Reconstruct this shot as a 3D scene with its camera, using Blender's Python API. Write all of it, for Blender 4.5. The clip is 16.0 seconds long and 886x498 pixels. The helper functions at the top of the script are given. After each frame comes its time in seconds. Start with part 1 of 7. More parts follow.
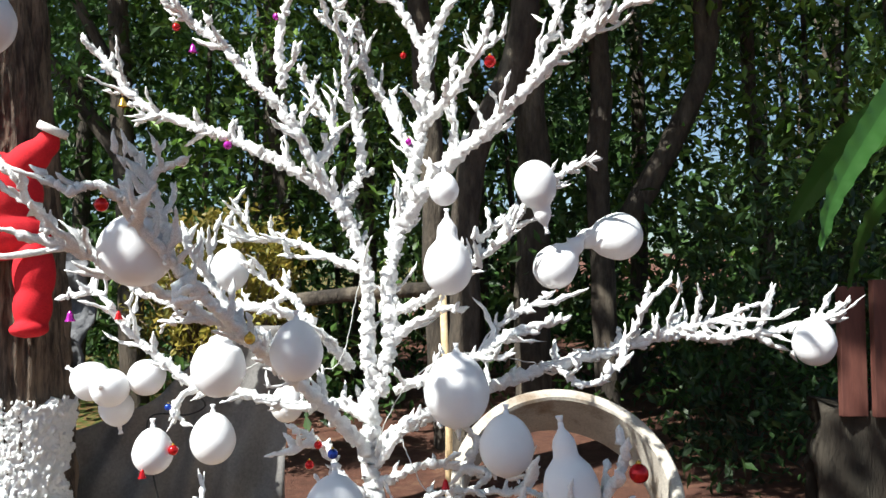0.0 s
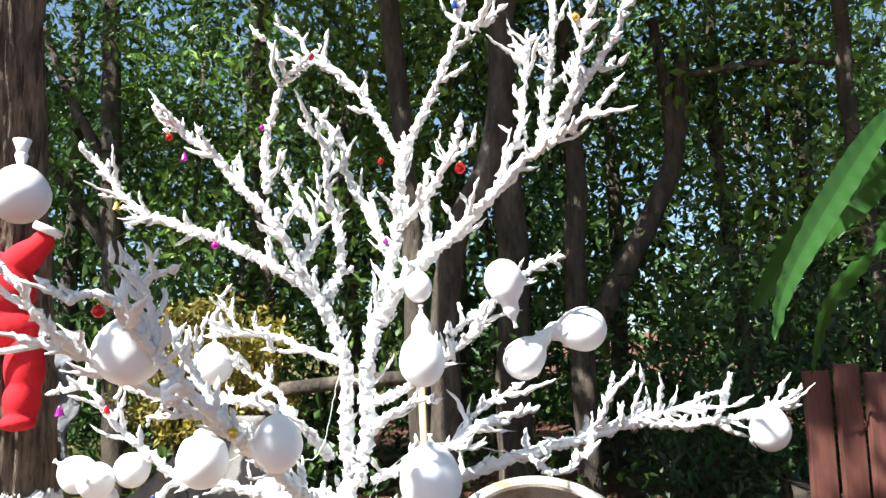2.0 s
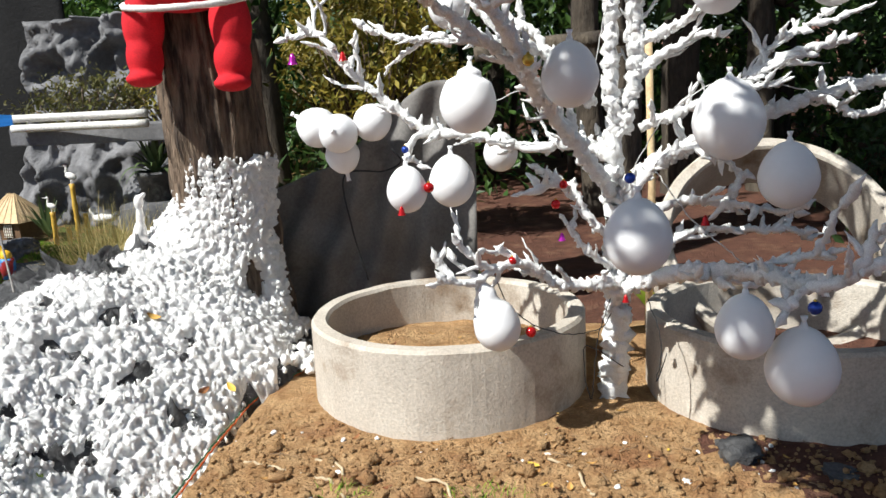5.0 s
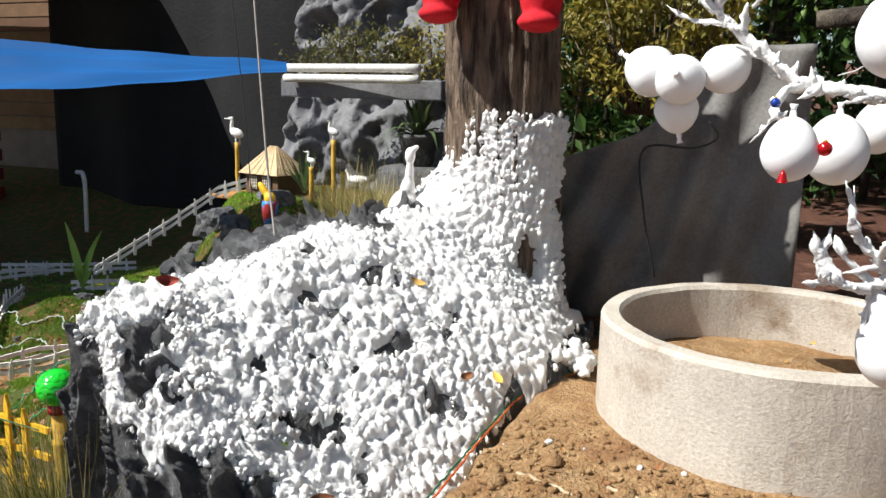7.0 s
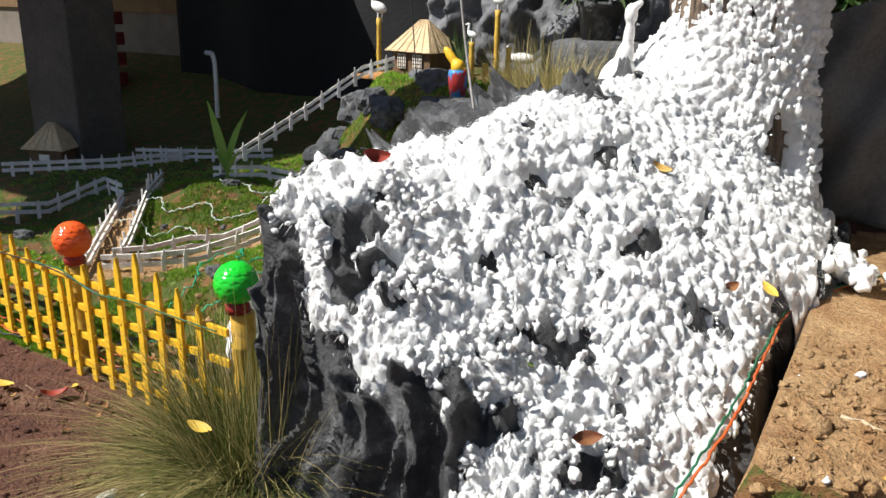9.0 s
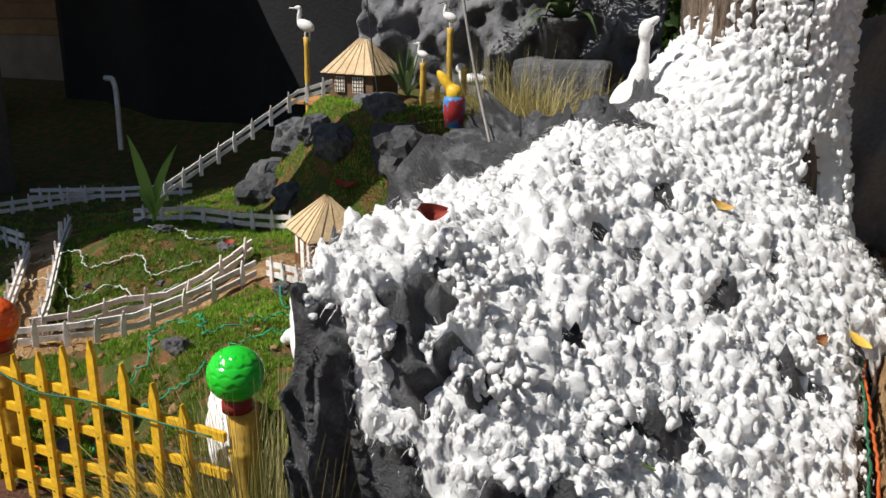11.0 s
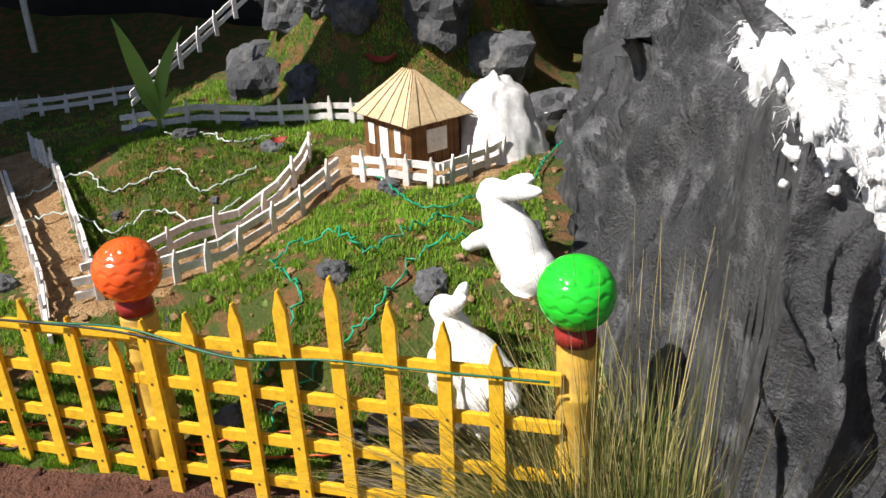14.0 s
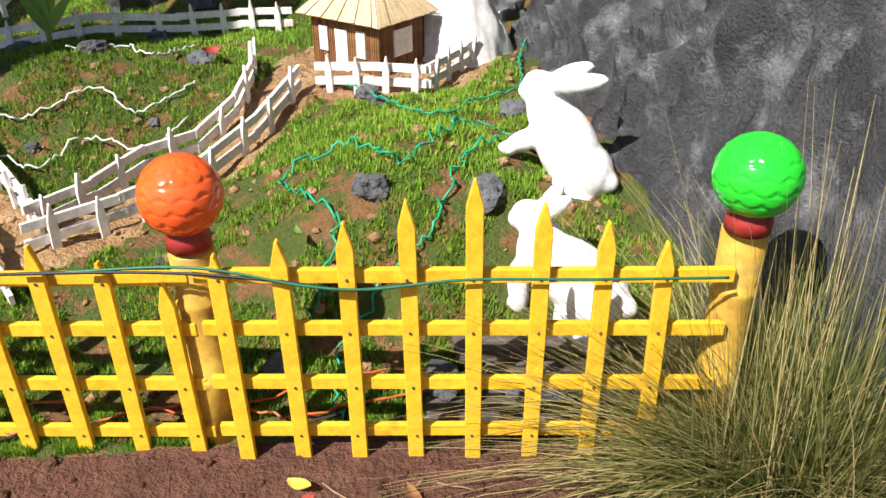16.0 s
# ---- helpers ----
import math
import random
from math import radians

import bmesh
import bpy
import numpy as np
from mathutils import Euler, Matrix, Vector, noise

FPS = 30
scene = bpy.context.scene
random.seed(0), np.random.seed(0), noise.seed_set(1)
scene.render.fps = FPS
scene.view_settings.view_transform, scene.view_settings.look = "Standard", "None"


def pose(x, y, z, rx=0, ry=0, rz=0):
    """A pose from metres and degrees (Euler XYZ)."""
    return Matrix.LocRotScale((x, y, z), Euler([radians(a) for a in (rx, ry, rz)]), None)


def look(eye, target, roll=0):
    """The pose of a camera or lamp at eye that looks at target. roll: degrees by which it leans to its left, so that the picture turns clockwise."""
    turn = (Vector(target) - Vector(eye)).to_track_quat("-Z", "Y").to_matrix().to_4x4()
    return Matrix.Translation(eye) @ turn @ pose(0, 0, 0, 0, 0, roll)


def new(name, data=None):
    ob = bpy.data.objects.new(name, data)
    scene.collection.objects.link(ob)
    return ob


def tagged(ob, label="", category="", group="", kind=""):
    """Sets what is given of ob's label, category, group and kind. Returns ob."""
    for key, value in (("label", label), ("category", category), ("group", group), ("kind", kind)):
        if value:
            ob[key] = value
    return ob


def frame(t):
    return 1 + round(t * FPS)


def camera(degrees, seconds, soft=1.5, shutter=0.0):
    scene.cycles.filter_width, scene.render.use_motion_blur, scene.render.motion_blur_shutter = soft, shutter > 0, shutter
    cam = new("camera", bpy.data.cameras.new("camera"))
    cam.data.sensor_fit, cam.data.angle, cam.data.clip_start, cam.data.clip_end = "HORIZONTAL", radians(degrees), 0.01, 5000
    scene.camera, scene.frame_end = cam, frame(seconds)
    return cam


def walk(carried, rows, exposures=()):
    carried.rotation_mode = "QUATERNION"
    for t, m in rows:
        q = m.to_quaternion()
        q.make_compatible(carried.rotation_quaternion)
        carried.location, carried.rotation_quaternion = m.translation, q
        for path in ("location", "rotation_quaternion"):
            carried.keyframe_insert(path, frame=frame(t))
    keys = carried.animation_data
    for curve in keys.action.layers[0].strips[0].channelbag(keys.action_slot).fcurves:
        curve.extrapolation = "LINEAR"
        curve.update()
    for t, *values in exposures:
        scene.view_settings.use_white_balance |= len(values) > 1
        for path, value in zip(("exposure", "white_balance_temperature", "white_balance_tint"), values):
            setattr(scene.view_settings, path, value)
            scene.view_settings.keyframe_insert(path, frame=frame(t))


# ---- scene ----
cam = camera(57.4, 16.0)
PATH = [
    (0, (0.117, 0.25, 1.517), (0.058, 2.246, 1.63), -1.1),
    (0.5, (0.132, 0.192, 1.564), (0.086, 2.175, 1.823), -2.1),
    (1, (0.152, 0.145, 1.579), (0.111, 2.114, 1.929), -2.7),
    (1.5, (0.203, 0.048, 1.597), (0.169, 2.009, 1.985), -2.6),
    (2, (0.172, 0.046, 1.557), (0.152, 2.022, 1.867), -1.7),
    (2.5, (0.05, 0.18, 1.482), (0.022, 2.178, 1.567), -2.6),
    (3, (-0.079, 0.241, 1.425), (-0.133, 2.24, 1.371), -3.0),
    (3.5, (-0.175, 0.33, 1.407), (-0.224, 2.324, 1.265), -3.1),
    (4, (-0.239, 0.338, 1.354), (-0.219, 2.324, 1.12), -3.1),
    (4.5, (-0.371, 0.346, 1.327), (-0.399, 2.316, 0.984), -2.9),
    (5, (-0.51, 0.373, 1.329), (-0.782, 2.315, 0.934), -2.9),
    (5.2, (-0.546, 0.411, 1.339), (-0.918, 2.336, 0.941), -2.7),
    (7.3, (-1.098, 0.937, 1.039), (-1.91, 2.725, 0.661), 2.5),
    (7.5, (-1.157, 0.973, 1.008), (-2.0, 2.74, 0.602), 3.0),
    (8, (-1.322, 1.034, 0.952), (-2.185, 2.76, 0.425), 2.1),
    (8.5, (-1.493, 1.096, 0.898), (-2.397, 2.776, 0.3), 0.6),
    (9, (-1.652, 1.167, 0.896), (-2.586, 2.828, 0.289), 1.2),
    (9.5, (-1.808, 1.2, 0.905), (-2.724, 2.889, 0.349), 0.8),
    (9.7, (-1.879, 1.223, 0.899), (-2.781, 2.928, 0.371), 0.1),
    (11.8, (-2.447, 1.415, 0.867), (-3.009, 3.216, 0.204), 0.9),
    (12, (-2.528, 1.408, 0.831), (-3.09, 3.186, 0.108), -0.3),
    (12.5, (-2.734, 1.478, 0.766), (-3.316, 3.226, -0.013), -2.1),
    (13, (-2.929, 1.469, 0.735), (-3.399, 3.257, -0.028), -1.2),
    (13.5, (-3.103, 1.502, 0.723), (-3.485, 3.303, -0.059), -1.0),
    (14, (-3.264, 1.592, 0.7), (-3.588, 3.387, -0.121), -2.4),
    (14.5, (-3.417, 1.653, 0.672), (-3.547, 3.462, -0.171), -3.2),
    (15, (-3.549, 1.71, 0.654), (-3.527, 3.522, -0.191), -3.0),
    (15.5, (-3.702, 1.776, 0.601), (-3.648, 3.553, -0.315), -1.6),
    (16, (-3.815, 1.739, 0.575), (-3.679, 3.475, -0.408), -0.4),
]
EXPOSURES = [(0, 1.1, 6250, 5), (1.5, 1.80, 6250, 5), (2.5, 1.50, 6250, 5), (3.5, 0.98, 6300, 6), (5, 0.60, 6350, 7), (7.5, 0.66, 6400, 8), (9, 0.62, 6400, 8), (12, 0.05, 6500, 10), (13, 0.12, 6500, 10), (14.5, 0.80, 6450, 11), (16, 0.92, 6450, 11)]
walk(cam, [(t, look(eye, target, roll)) for t, eye, target, roll in PATH], EXPOSURES)

# ---- light ----
SUN_FROM = Vector((-0.66, -0.56, 1.0)).normalized()
world = bpy.data.worlds.new("sky")
world.use_nodes = True
scene.world = world
sky = world.node_tree.nodes.new("ShaderNodeTexSky")
sky.sky_type = 'NISHITA'
sky.sun_disc = False
sky.sun_elevation = math.asin(SUN_FROM.z)
sky.sun_rotation = math.atan2(SUN_FROM.x, SUN_FROM.y)
back = world.node_tree.nodes["Background"]
back.inputs["Strength"].default_value = 0.06
world.node_tree.links.new(sky.outputs[0], back.inputs[0])
sun = new("sun", bpy.data.lights.new("sun", 'SUN'))
sun.data.energy = 5.0
sun.data.angle = radians(0.5)
sun.data.color = (1.0, 0.965, 0.91)
sun.matrix_world = look(SUN_FROM * 30, (0, 0, 0))


# ---- materials ----
def mat(name, a, b, scale=6.0, rough=0.8, bump=0.3, fine=60.0, dist=0.01, metal=0.0, contrast=(0.35, 0.65), third=None, third_scale=2.0,
        third_cut=(0.55, 0.7), sub=0.0, trans=0.0, stretch=None, vary=0.0, island=False, spec=0.3, grain_range=(0.72, 1.22)):
    m = bpy.data.materials.new(name)
    m.use_nodes = True
    nt = m.node_tree
    N, L = nt.nodes, nt.links
    p = N["Principled BSDF"]
    p.inputs["Roughness"].default_value = rough
    p.inputs["Metallic"].default_value = metal
    p.inputs["Specular IOR Level"].default_value = spec
    if sub:
        p.inputs["Subsurface Weight"].default_value = sub
        p.inputs["Subsurface Radius"].default_value = (0.03, 0.03, 0.03)
    if trans:
        p.inputs["Transmission Weight"].default_value = trans
    co = N.new("ShaderNodeTexCoord").outputs["Object"]
    if stretch:
        mp = N.new("ShaderNodeMapping")
        mp.inputs["Scale"].default_value = stretch
        L.new(co, mp.inputs[0])
        co = mp.outputs[0]

    def nz(sc, det=5.0, ro=0.6):
        n = N.new("ShaderNodeTexNoise")
        n.inputs["Scale"].default_value = sc
        n.inputs["Detail"].default_value = det
        n.inputs["Roughness"].default_value = ro
        L.new(co, n.inputs["Vector"])
        return n.outputs["Fac"]

    def ramp(f, lo, hi):
        r = N.new("ShaderNodeMapRange")
        r.inputs["From Min"].default_value = lo
        r.inputs["From Max"].default_value = hi
        L.new(f, r.inputs["Value"])
        return r.outputs[0]

    def mix(f, x, y, blend='MIX'):
        k = N.new("ShaderNodeMix")
        k.data_type = 'RGBA'
        k.blend_type = blend
        for sock, v in ((k.inputs[0], f), (k.inputs[6], x), (k.inputs[7], y)):
            if isinstance(v, (tuple, list)):
                sock.default_value = (*v[:3], 1)
            elif isinstance(v, (int, float)):
                sock.default_value = v
            else:
                L.new(v, sock)
        return k.outputs[2]
    big, small = nz(scale), nz(fine, 4.0, 0.7)
    col = mix(ramp(big, *contrast), a, b)
    if third:
        col = mix(ramp(nz(third_scale), *third_cut), col, third)
    grain = ramp(small, 0.25, 0.75)
    gv = N.new("ShaderNodeMapRange")
    gv.inputs["To Min"].default_value = grain_range[0]
    gv.inputs["To Max"].default_value = grain_range[1]
    L.new(grain, gv.inputs["Value"])
    comb = N.new("ShaderNodeCombineColor")
    for i in range(3):
        L.new(gv.outputs[0], comb.inputs[i])
    col = mix(1.0, col, comb.outputs[0], 'MULTIPLY')
    if vary:
        if island:
            rnd = N.new("ShaderNodeNewGeometry").outputs["Random Per Island"]
        else:
            rnd = N.new("ShaderNodeObjectInfo").outputs["Random"]
        hsv = N.new("ShaderNodeHueSaturation")
        for sock, lo, hi in (("Value", 1 - vary, 1 + vary), ("Hue", 0.5 - 0.05 * vary, 0.5 + 0.05 * vary)):
            r = N.new("ShaderNodeMapRange")
            r.inputs["To Min"].default_value = lo
            r.inputs["To Max"].default_value = hi
            L.new(rnd, r.inputs["Value"])
            L.new(r.outputs[0], hsv.inputs[sock])
        L.new(col, hsv.inputs["Color"])
        col = hsv.outputs[0]
    L.new(col, p.inputs["Base Color"])
    if bump:
        bp = N.new("ShaderNodeBump")
        bp.inputs["Strength"].default_value = bump
        bp.inputs["Distance"].default_value = dist
        add = N.new("ShaderNodeMath")
        L.new(big, add.inputs[0])
        L.new(small, add.inputs[1])
        L.new(add.outputs[0], bp.inputs["Height"])
        L.new(bp.outputs[0], p.inputs["Normal"])
    return m


def leafmat(name, a, b, vary=0.6, rough=0.45, glow=0.35, spec=0.4):
    """Thin leaf: a diffuse and gloss top with light let through."""
    m = bpy.data.materials.new(name)
    m.use_nodes = True
    N, L = m.node_tree.nodes, m.node_tree.links
    p = N["Principled BSDF"]
    p.inputs["Roughness"].default_value = rough
    p.inputs["Specular IOR Level"].default_value = spec
    rnd = N.new("ShaderNodeNewGeometry").outputs["Random Per Island"]
    k = N.new("ShaderNodeMix")
    k.data_type = 'RGBA'
    k.inputs[6].default_value = (*a, 1)
    k.inputs[7].default_value = (*b, 1)
    L.new(rnd, k.inputs[0])
    n = N.new("ShaderNodeTexNoise")
    n.inputs["Scale"].default_value = 1.3
    L.new(N.new("ShaderNodeTexCoord").outputs["Object"], n.inputs["Vector"])
    hsv = N.new("ShaderNodeHueSaturation")
    r = N.new("ShaderNodeMapRange")
    r.inputs["From Min"].default_value, r.inputs["From Max"].default_value = 0.3, 0.7
    r.inputs["To Min"].default_value, r.inputs["To Max"].default_value = 1 - vary, 1 + vary
    L.new(n.outputs["Fac"], r.inputs["Value"])
    L.new(r.outputs[0], hsv.inputs["Value"])
    L.new(k.outputs[2], hsv.inputs["Color"])
    L.new(hsv.outputs[0], p.inputs["Base Color"])
    if glow:
        t = N.new("ShaderNodeBsdfTranslucent")
        L.new(hsv.outputs[0], t.inputs["Color"])
        mx = N.new("ShaderNodeMixShader")
        mx.inputs[0].default_value = glow
        L.new(p.outputs[0], mx.inputs[1])
        L.new(t.outputs[0], mx.inputs[2])
        L.new(mx.outputs[0], N["Material Output"].inputs["Surface"])
    return m


SOIL = mat("orange soil", (0.56, 0.36, 0.18), (0.38, 0.21, 0.09), 11, 0.95, 1.0, 70, 0.03, third=(0.30, 0.135, 0.06), third_scale=2.2, grain_range=(0.6, 1.3))
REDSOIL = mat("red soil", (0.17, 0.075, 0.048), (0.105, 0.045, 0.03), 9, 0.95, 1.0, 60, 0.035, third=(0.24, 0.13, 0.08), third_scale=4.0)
GARDEN = mat("mossy soil", (0.075, 0.10, 0.018), (0.20, 0.10, 0.04), 14, 0.95, 0.9, 90, 0.02, contrast=(0.47, 0.58))
CONCRETE = mat("concrete", (0.56, 0.51, 0.44), (0.45, 0.40, 0.34), 4, 0.9, 0.5, 90, 0.008, third=(0.24, 0.17, 0.11), third_scale=3.0, third_cut=(0.58, 0.75))
COTTON = mat("cotton", (0.955, 0.95, 0.94), (0.91, 0.90, 0.885), 40, 0.95, 0.9, 280, 0.007, grain_range=(0.91, 1.06), sub=0.3, spec=0.1)
TREECOTTON = mat("cotton wrap", (0.90, 0.90, 0.89), (0.83, 0.83, 0.82), 30, 0.95, 0.9, 220, 0.004, sub=0.0, spec=0.1)
TARP = mat("black tarp", (0.078, 0.078, 0.081), (0.028, 0.028, 0.030), 9, 0.5, 1.0, 130, 0.012, third=(0.25, 0.25, 0.255), third_scale=11.0, third_cut=(0.52, 0.75), spec=0.5, grain_range=(0.55, 1.4))
GREYTARP = mat("grey tarp", (0.17, 0.17, 0.18), (0.11, 0.11, 0.115), 3, 0.65, 0.4, 40, 0.01, third=(0.24, 0.24, 0.25), third_scale=2.3)
BARK = mat("bark", (0.24, 0.175, 0.125), (0.06, 0.045, 0.036), 22, 0.95, 1.0, 40, 0.03, stretch=(1, 1, 0.18), contrast=(0.4, 0.6), third=(0.25, 0.19, 0.13), third_scale=4)
FARBARK = mat("pale bark", (0.11, 0.088, 0.066), (0.045, 0.037, 0.03), 9, 0.95, 1.0, 40, 0.03, stretch=(1, 1, 0.3), third=(0.22, 0.185, 0.14), third_scale=3)
YELLOW = mat("yellow paint", (0.80, 0.47, 0.03), (0.74, 0.41, 0.02), 8, 0.5, 0.25, 60, 0.003, third=(0.55, 0.30, 0.03), third_scale=7, third_cut=(0.62, 0.75))
WHITEWOOD = mat("white fence paint", (0.78, 0.74, 0.70), (0.66, 0.60, 0.56), 9, 0.7, 0.3, 70, 0.002)
RUBBER = mat("white rubber", (0.84, 0.84, 0.85), (0.80, 0.80, 0.81), 5, 0.42, 0.05, 50, 0.001, sub=0.2, spec=0.35, grain_range=(0.985, 1.015))
GREENP = mat("green plastic", (0.02, 0.60, 0.035), (0.02, 0.52, 0.03), 5, 0.13, 0.0, 50, sub=0.3, spec=0.6, grain_range=(0.98, 1.02))
ORANGEP = mat("orange plastic", (0.85, 0.13, 0.02), (0.80, 0.10, 0.02), 5, 0.15, 0.0, 50, sub=0.3, spec=0.6, grain_range=(0.98, 1.02))
REDCLOTH = mat("red cloth", (0.62, 0.015, 0.025), (0.50, 0.01, 0.02), 8, 0.85, 0.5, 150, 0.004)
LEAF = leafmat("forest leaf", (0.028, 0.068, 0.014), (0.07, 0.13, 0.028), 0.85, glow=0.28)


# ---- building helpers ----
def link(name, bm, material, parent=None, label="", smooth=True):
    me = bpy.data.meshes.new(name)
    bm.to_mesh(me)
    bm.free()
    for mm in (material if isinstance(material, (list, tuple)) else [material]):
        me.materials.append(mm)
    if smooth:
        me.shade_smooth()
    ob = new(name, me)
    if parent:
        ob.parent = parent
    if label:
        ob["label"] = label
    return ob


def part(name, bm, material, parent, label="", smooth=False):
    return link(name, bm, material, parent, label, smooth)


def empty(name, loc=(0, 0, 0)):
    ob = new(name)
    ob.empty_display_size = 0.05
    ob.location = loc
    return ob


def raw(name, verts, faces, material, parent=None, smooth=True, label=""):
    me = bpy.data.meshes.new(name)
    me.from_pydata([tuple(v) for v in verts], [], [tuple(int(i) for i in f) for f in faces])
    for mm in (material if isinstance(material, (list, tuple)) else [material]):
        me.materials.append(mm)
    if smooth:
        me.shade_smooth()
    ob = new(name, me)
    if parent:
        ob.parent = parent
    if label:
        ob["label"] = label
    return ob


def nz(x, y, z=0.0, s=1.0):
    return noise.noise(Vector((x * s, y * s, z * s)))


def fbm(x, y, z=0.0, s=1.0, n=3):
    t, a = 0.0, 1.0
    for _ in range(n):
        t += a * nz(x, y, z, s)
        s *= 2.1
        a *= 0.5
    return t


def sstep(a, b, x):
    t = min(1.0, max(0.0, (x - a) / (b - a)))
    return t * t * (3 - 2 * t)


def box(bm, c, s, rz=0.0, bevel=0.0, m=None):
    r = bmesh.ops.create_cube(bm, size=1.0)
    mm = (m or Matrix()) @ Matrix.Translation(c) @ Matrix.Rotation(rz, 4, 'Z') @ Matrix.Diagonal((*s, 1))
    bmesh.ops.transform(bm, matrix=mm, verts=r['verts'])
    if bevel:
        es = list({e for v in r['verts'] for e in v.link_edges})
        bmesh.ops.bevel(bm, geom=es, offset=bevel, segments=2, affect='EDGES', profile=0.6)


def spline(pts, step):
    """Catmull-Rom points about step apart."""
    P = [Vector(p) for p in pts]
    P = [P[0] * 2 - P[1]] + P + [P[-1] * 2 - P[-2]]
    out = []
    for i in range(1, len(P) - 2):
        a, b, c, d = P[i - 1:i + 3]
        n = max(1, int((c - b).length / step))
        for k in range(n):
            t = k / n
            out.append(0.5 * (2 * b + (c - a) * t + (2 * a - 5 * b + 4 * c - d) * t * t + (3 * b - a - 3 * c + d) * t ** 3))
    out.append(P[-2])
    return out


class Tubes:
    """Many tubes gathered into one mesh."""

    def __init__(self):
        self.v, self.f = [], []

    def add(self, pts, radius, sides=6, lump=0.0, seed=0.0, cap=True):
        n = len(pts)
        base = len(self.v)
        up = Vector((0.31, 0.22, 0.92))
        for i, p in enumerate(pts):
            d = (pts[min(i + 1, n - 1)] - pts[max(i - 1, 0)])
            d = d.normalized() if d.length > 1e-9 else Vector((0, 0, 1))
            s = d.cross(up)
            if s.length < 0.05:
                s = d.cross(Vector((1, 0, 0)))
            s.normalize()
            t = d.cross(s)
            r = radius(i / max(1, n - 1))
            for k in range(sides):
                a = 2 * math.pi * k / sides
                w = s * math.cos(a) + t * math.sin(a)
                q = r
                if lump:
                    q = r * (1 + lump * (noise.noise((p + w * r) * 45 + Vector((seed, 0, 0))) + 0.6 * noise.noise((p + w * r) * 110)))
                self.v.append(p + w * q)
        for i in range(n - 1):
            for k in range(sides):
                a, b = base + i * sides + k, base + i * sides + (k + 1) % sides
                self.f.append((a, b, b + sides, a + sides))
        if cap:
            self.f.append(tuple(base + k for k in reversed(range(sides))))
            self.f.append(tuple(base + (n - 1) * sides + k for k in range(sides)))

    def done(self, name, material, parent=None, label=""):
        return raw(name, self.v, self.f, material, parent, True, label)


def lathe(bm, prof, seg=24, m=None):
    rows = []
    for r, z in prof:
        rows.append([bm.verts.new((r * math.cos(2 * math.pi * k / seg), r * math.sin(2 * math.pi * k / seg), z)) for k in range(seg)])
    for a, b in zip(rows, rows[1:]):
        for k in range(seg):
            bm.faces.new((a[k], a[(k + 1) % seg], b[(k + 1) % seg], b[k]))
    if prof[0][0] > 1e-6:
        bm.faces.new(list(reversed(rows[0])))
    if prof[-1][0] > 1e-6:
        bm.faces.new(rows[-1])
    if m:
        bmesh.ops.transform(bm, matrix=m, verts=[v for r in rows for v in r])


# ---- ground ----
def garden_z(x, y):
    z = -0.45 + 0.25 * sstep(2.84, 3.35, y) + 0.03 * sstep(3.3, 4.3, y)
    d = math.hypot((x + 4.15) / 0.85, (y - 5.75) / 0.95)
    z += 0.56 * sstep(1.02, 0.5, d)
    z += 0.07 * math.exp(-((x + 4.75) ** 2 + (y - 4.15) ** 2) / 0.15)
    z += 0.06 * math.exp(-((x + 3.75) ** 2 + (y - 3.45) ** 2) / 0.08)
    z -= 0.12 * sstep(-4.9, -5.8, x) * sstep(3.2, 4.0, y)
    z -= 0.11 * sstep(-3.85, -4.4, x) * sstep(4.2, 3.8, y) * sstep(2.9, 3.25, y)
    return z


def ground_z(x, y):
    bank = sstep(2.70 + 0.04 * nz(x, 0, 3, 3), 2.79 + 0.06 * nz(x, 0, 7, 5), y) * sstep(-1.87, -1.80 + 0.02 * nz(0, y, 5, 6), x)
    low = -0.45
    if x < -2.6:
        low = garden_z(x, y)
    elif y > 2.8:
        low = -0.45 + 0.45 * sstep(4.2, 5.0, y)
    if x < -2.2:
        g = garden_z(x, y)
        low = low + (g - low) * sstep(-2.2, -2.6, x)
    z = low + (0.0 - low) * bank
    z += 0.012 * fbm(x, y, 0, 6) + 0.02 * nz(x, y, 4, 1.5)
    if -1.95 < x < 1.2 and 2.55 < y < 3.4:
        z += sstep(2.55, 2.7, y) * sstep(3.4, 3.0, y) * (0.030 * abs(fbm(x, y, 5, 9, 3)) - 0.018 * max(0, nz(x, y, 8, 4)) + 0.012 * nz(x, y, 2, 24))
    if x < -2.9 and 2.85 < y < 6:
        z += sstep(2.85, 3.0, y) * (0.014 * fbm(x, y, 9, 14, 2) + 0.008 * nz(x, y, 3, 40))
    z += 0.02 * max(0, y - 6)
    if y > 6.5:
        z = max(z, z + (0.05 * (y - 6.5) - z) * sstep(6.5, 8.0, y))
    return z


def grid_axis(stops):
    out = []
    for a, b, st in stops:
        n = max(1, round((b - a) / st))
        out += [a + (b - a) * i / n for i in range(n)]
    out.append(stops[-1][1])
    return out


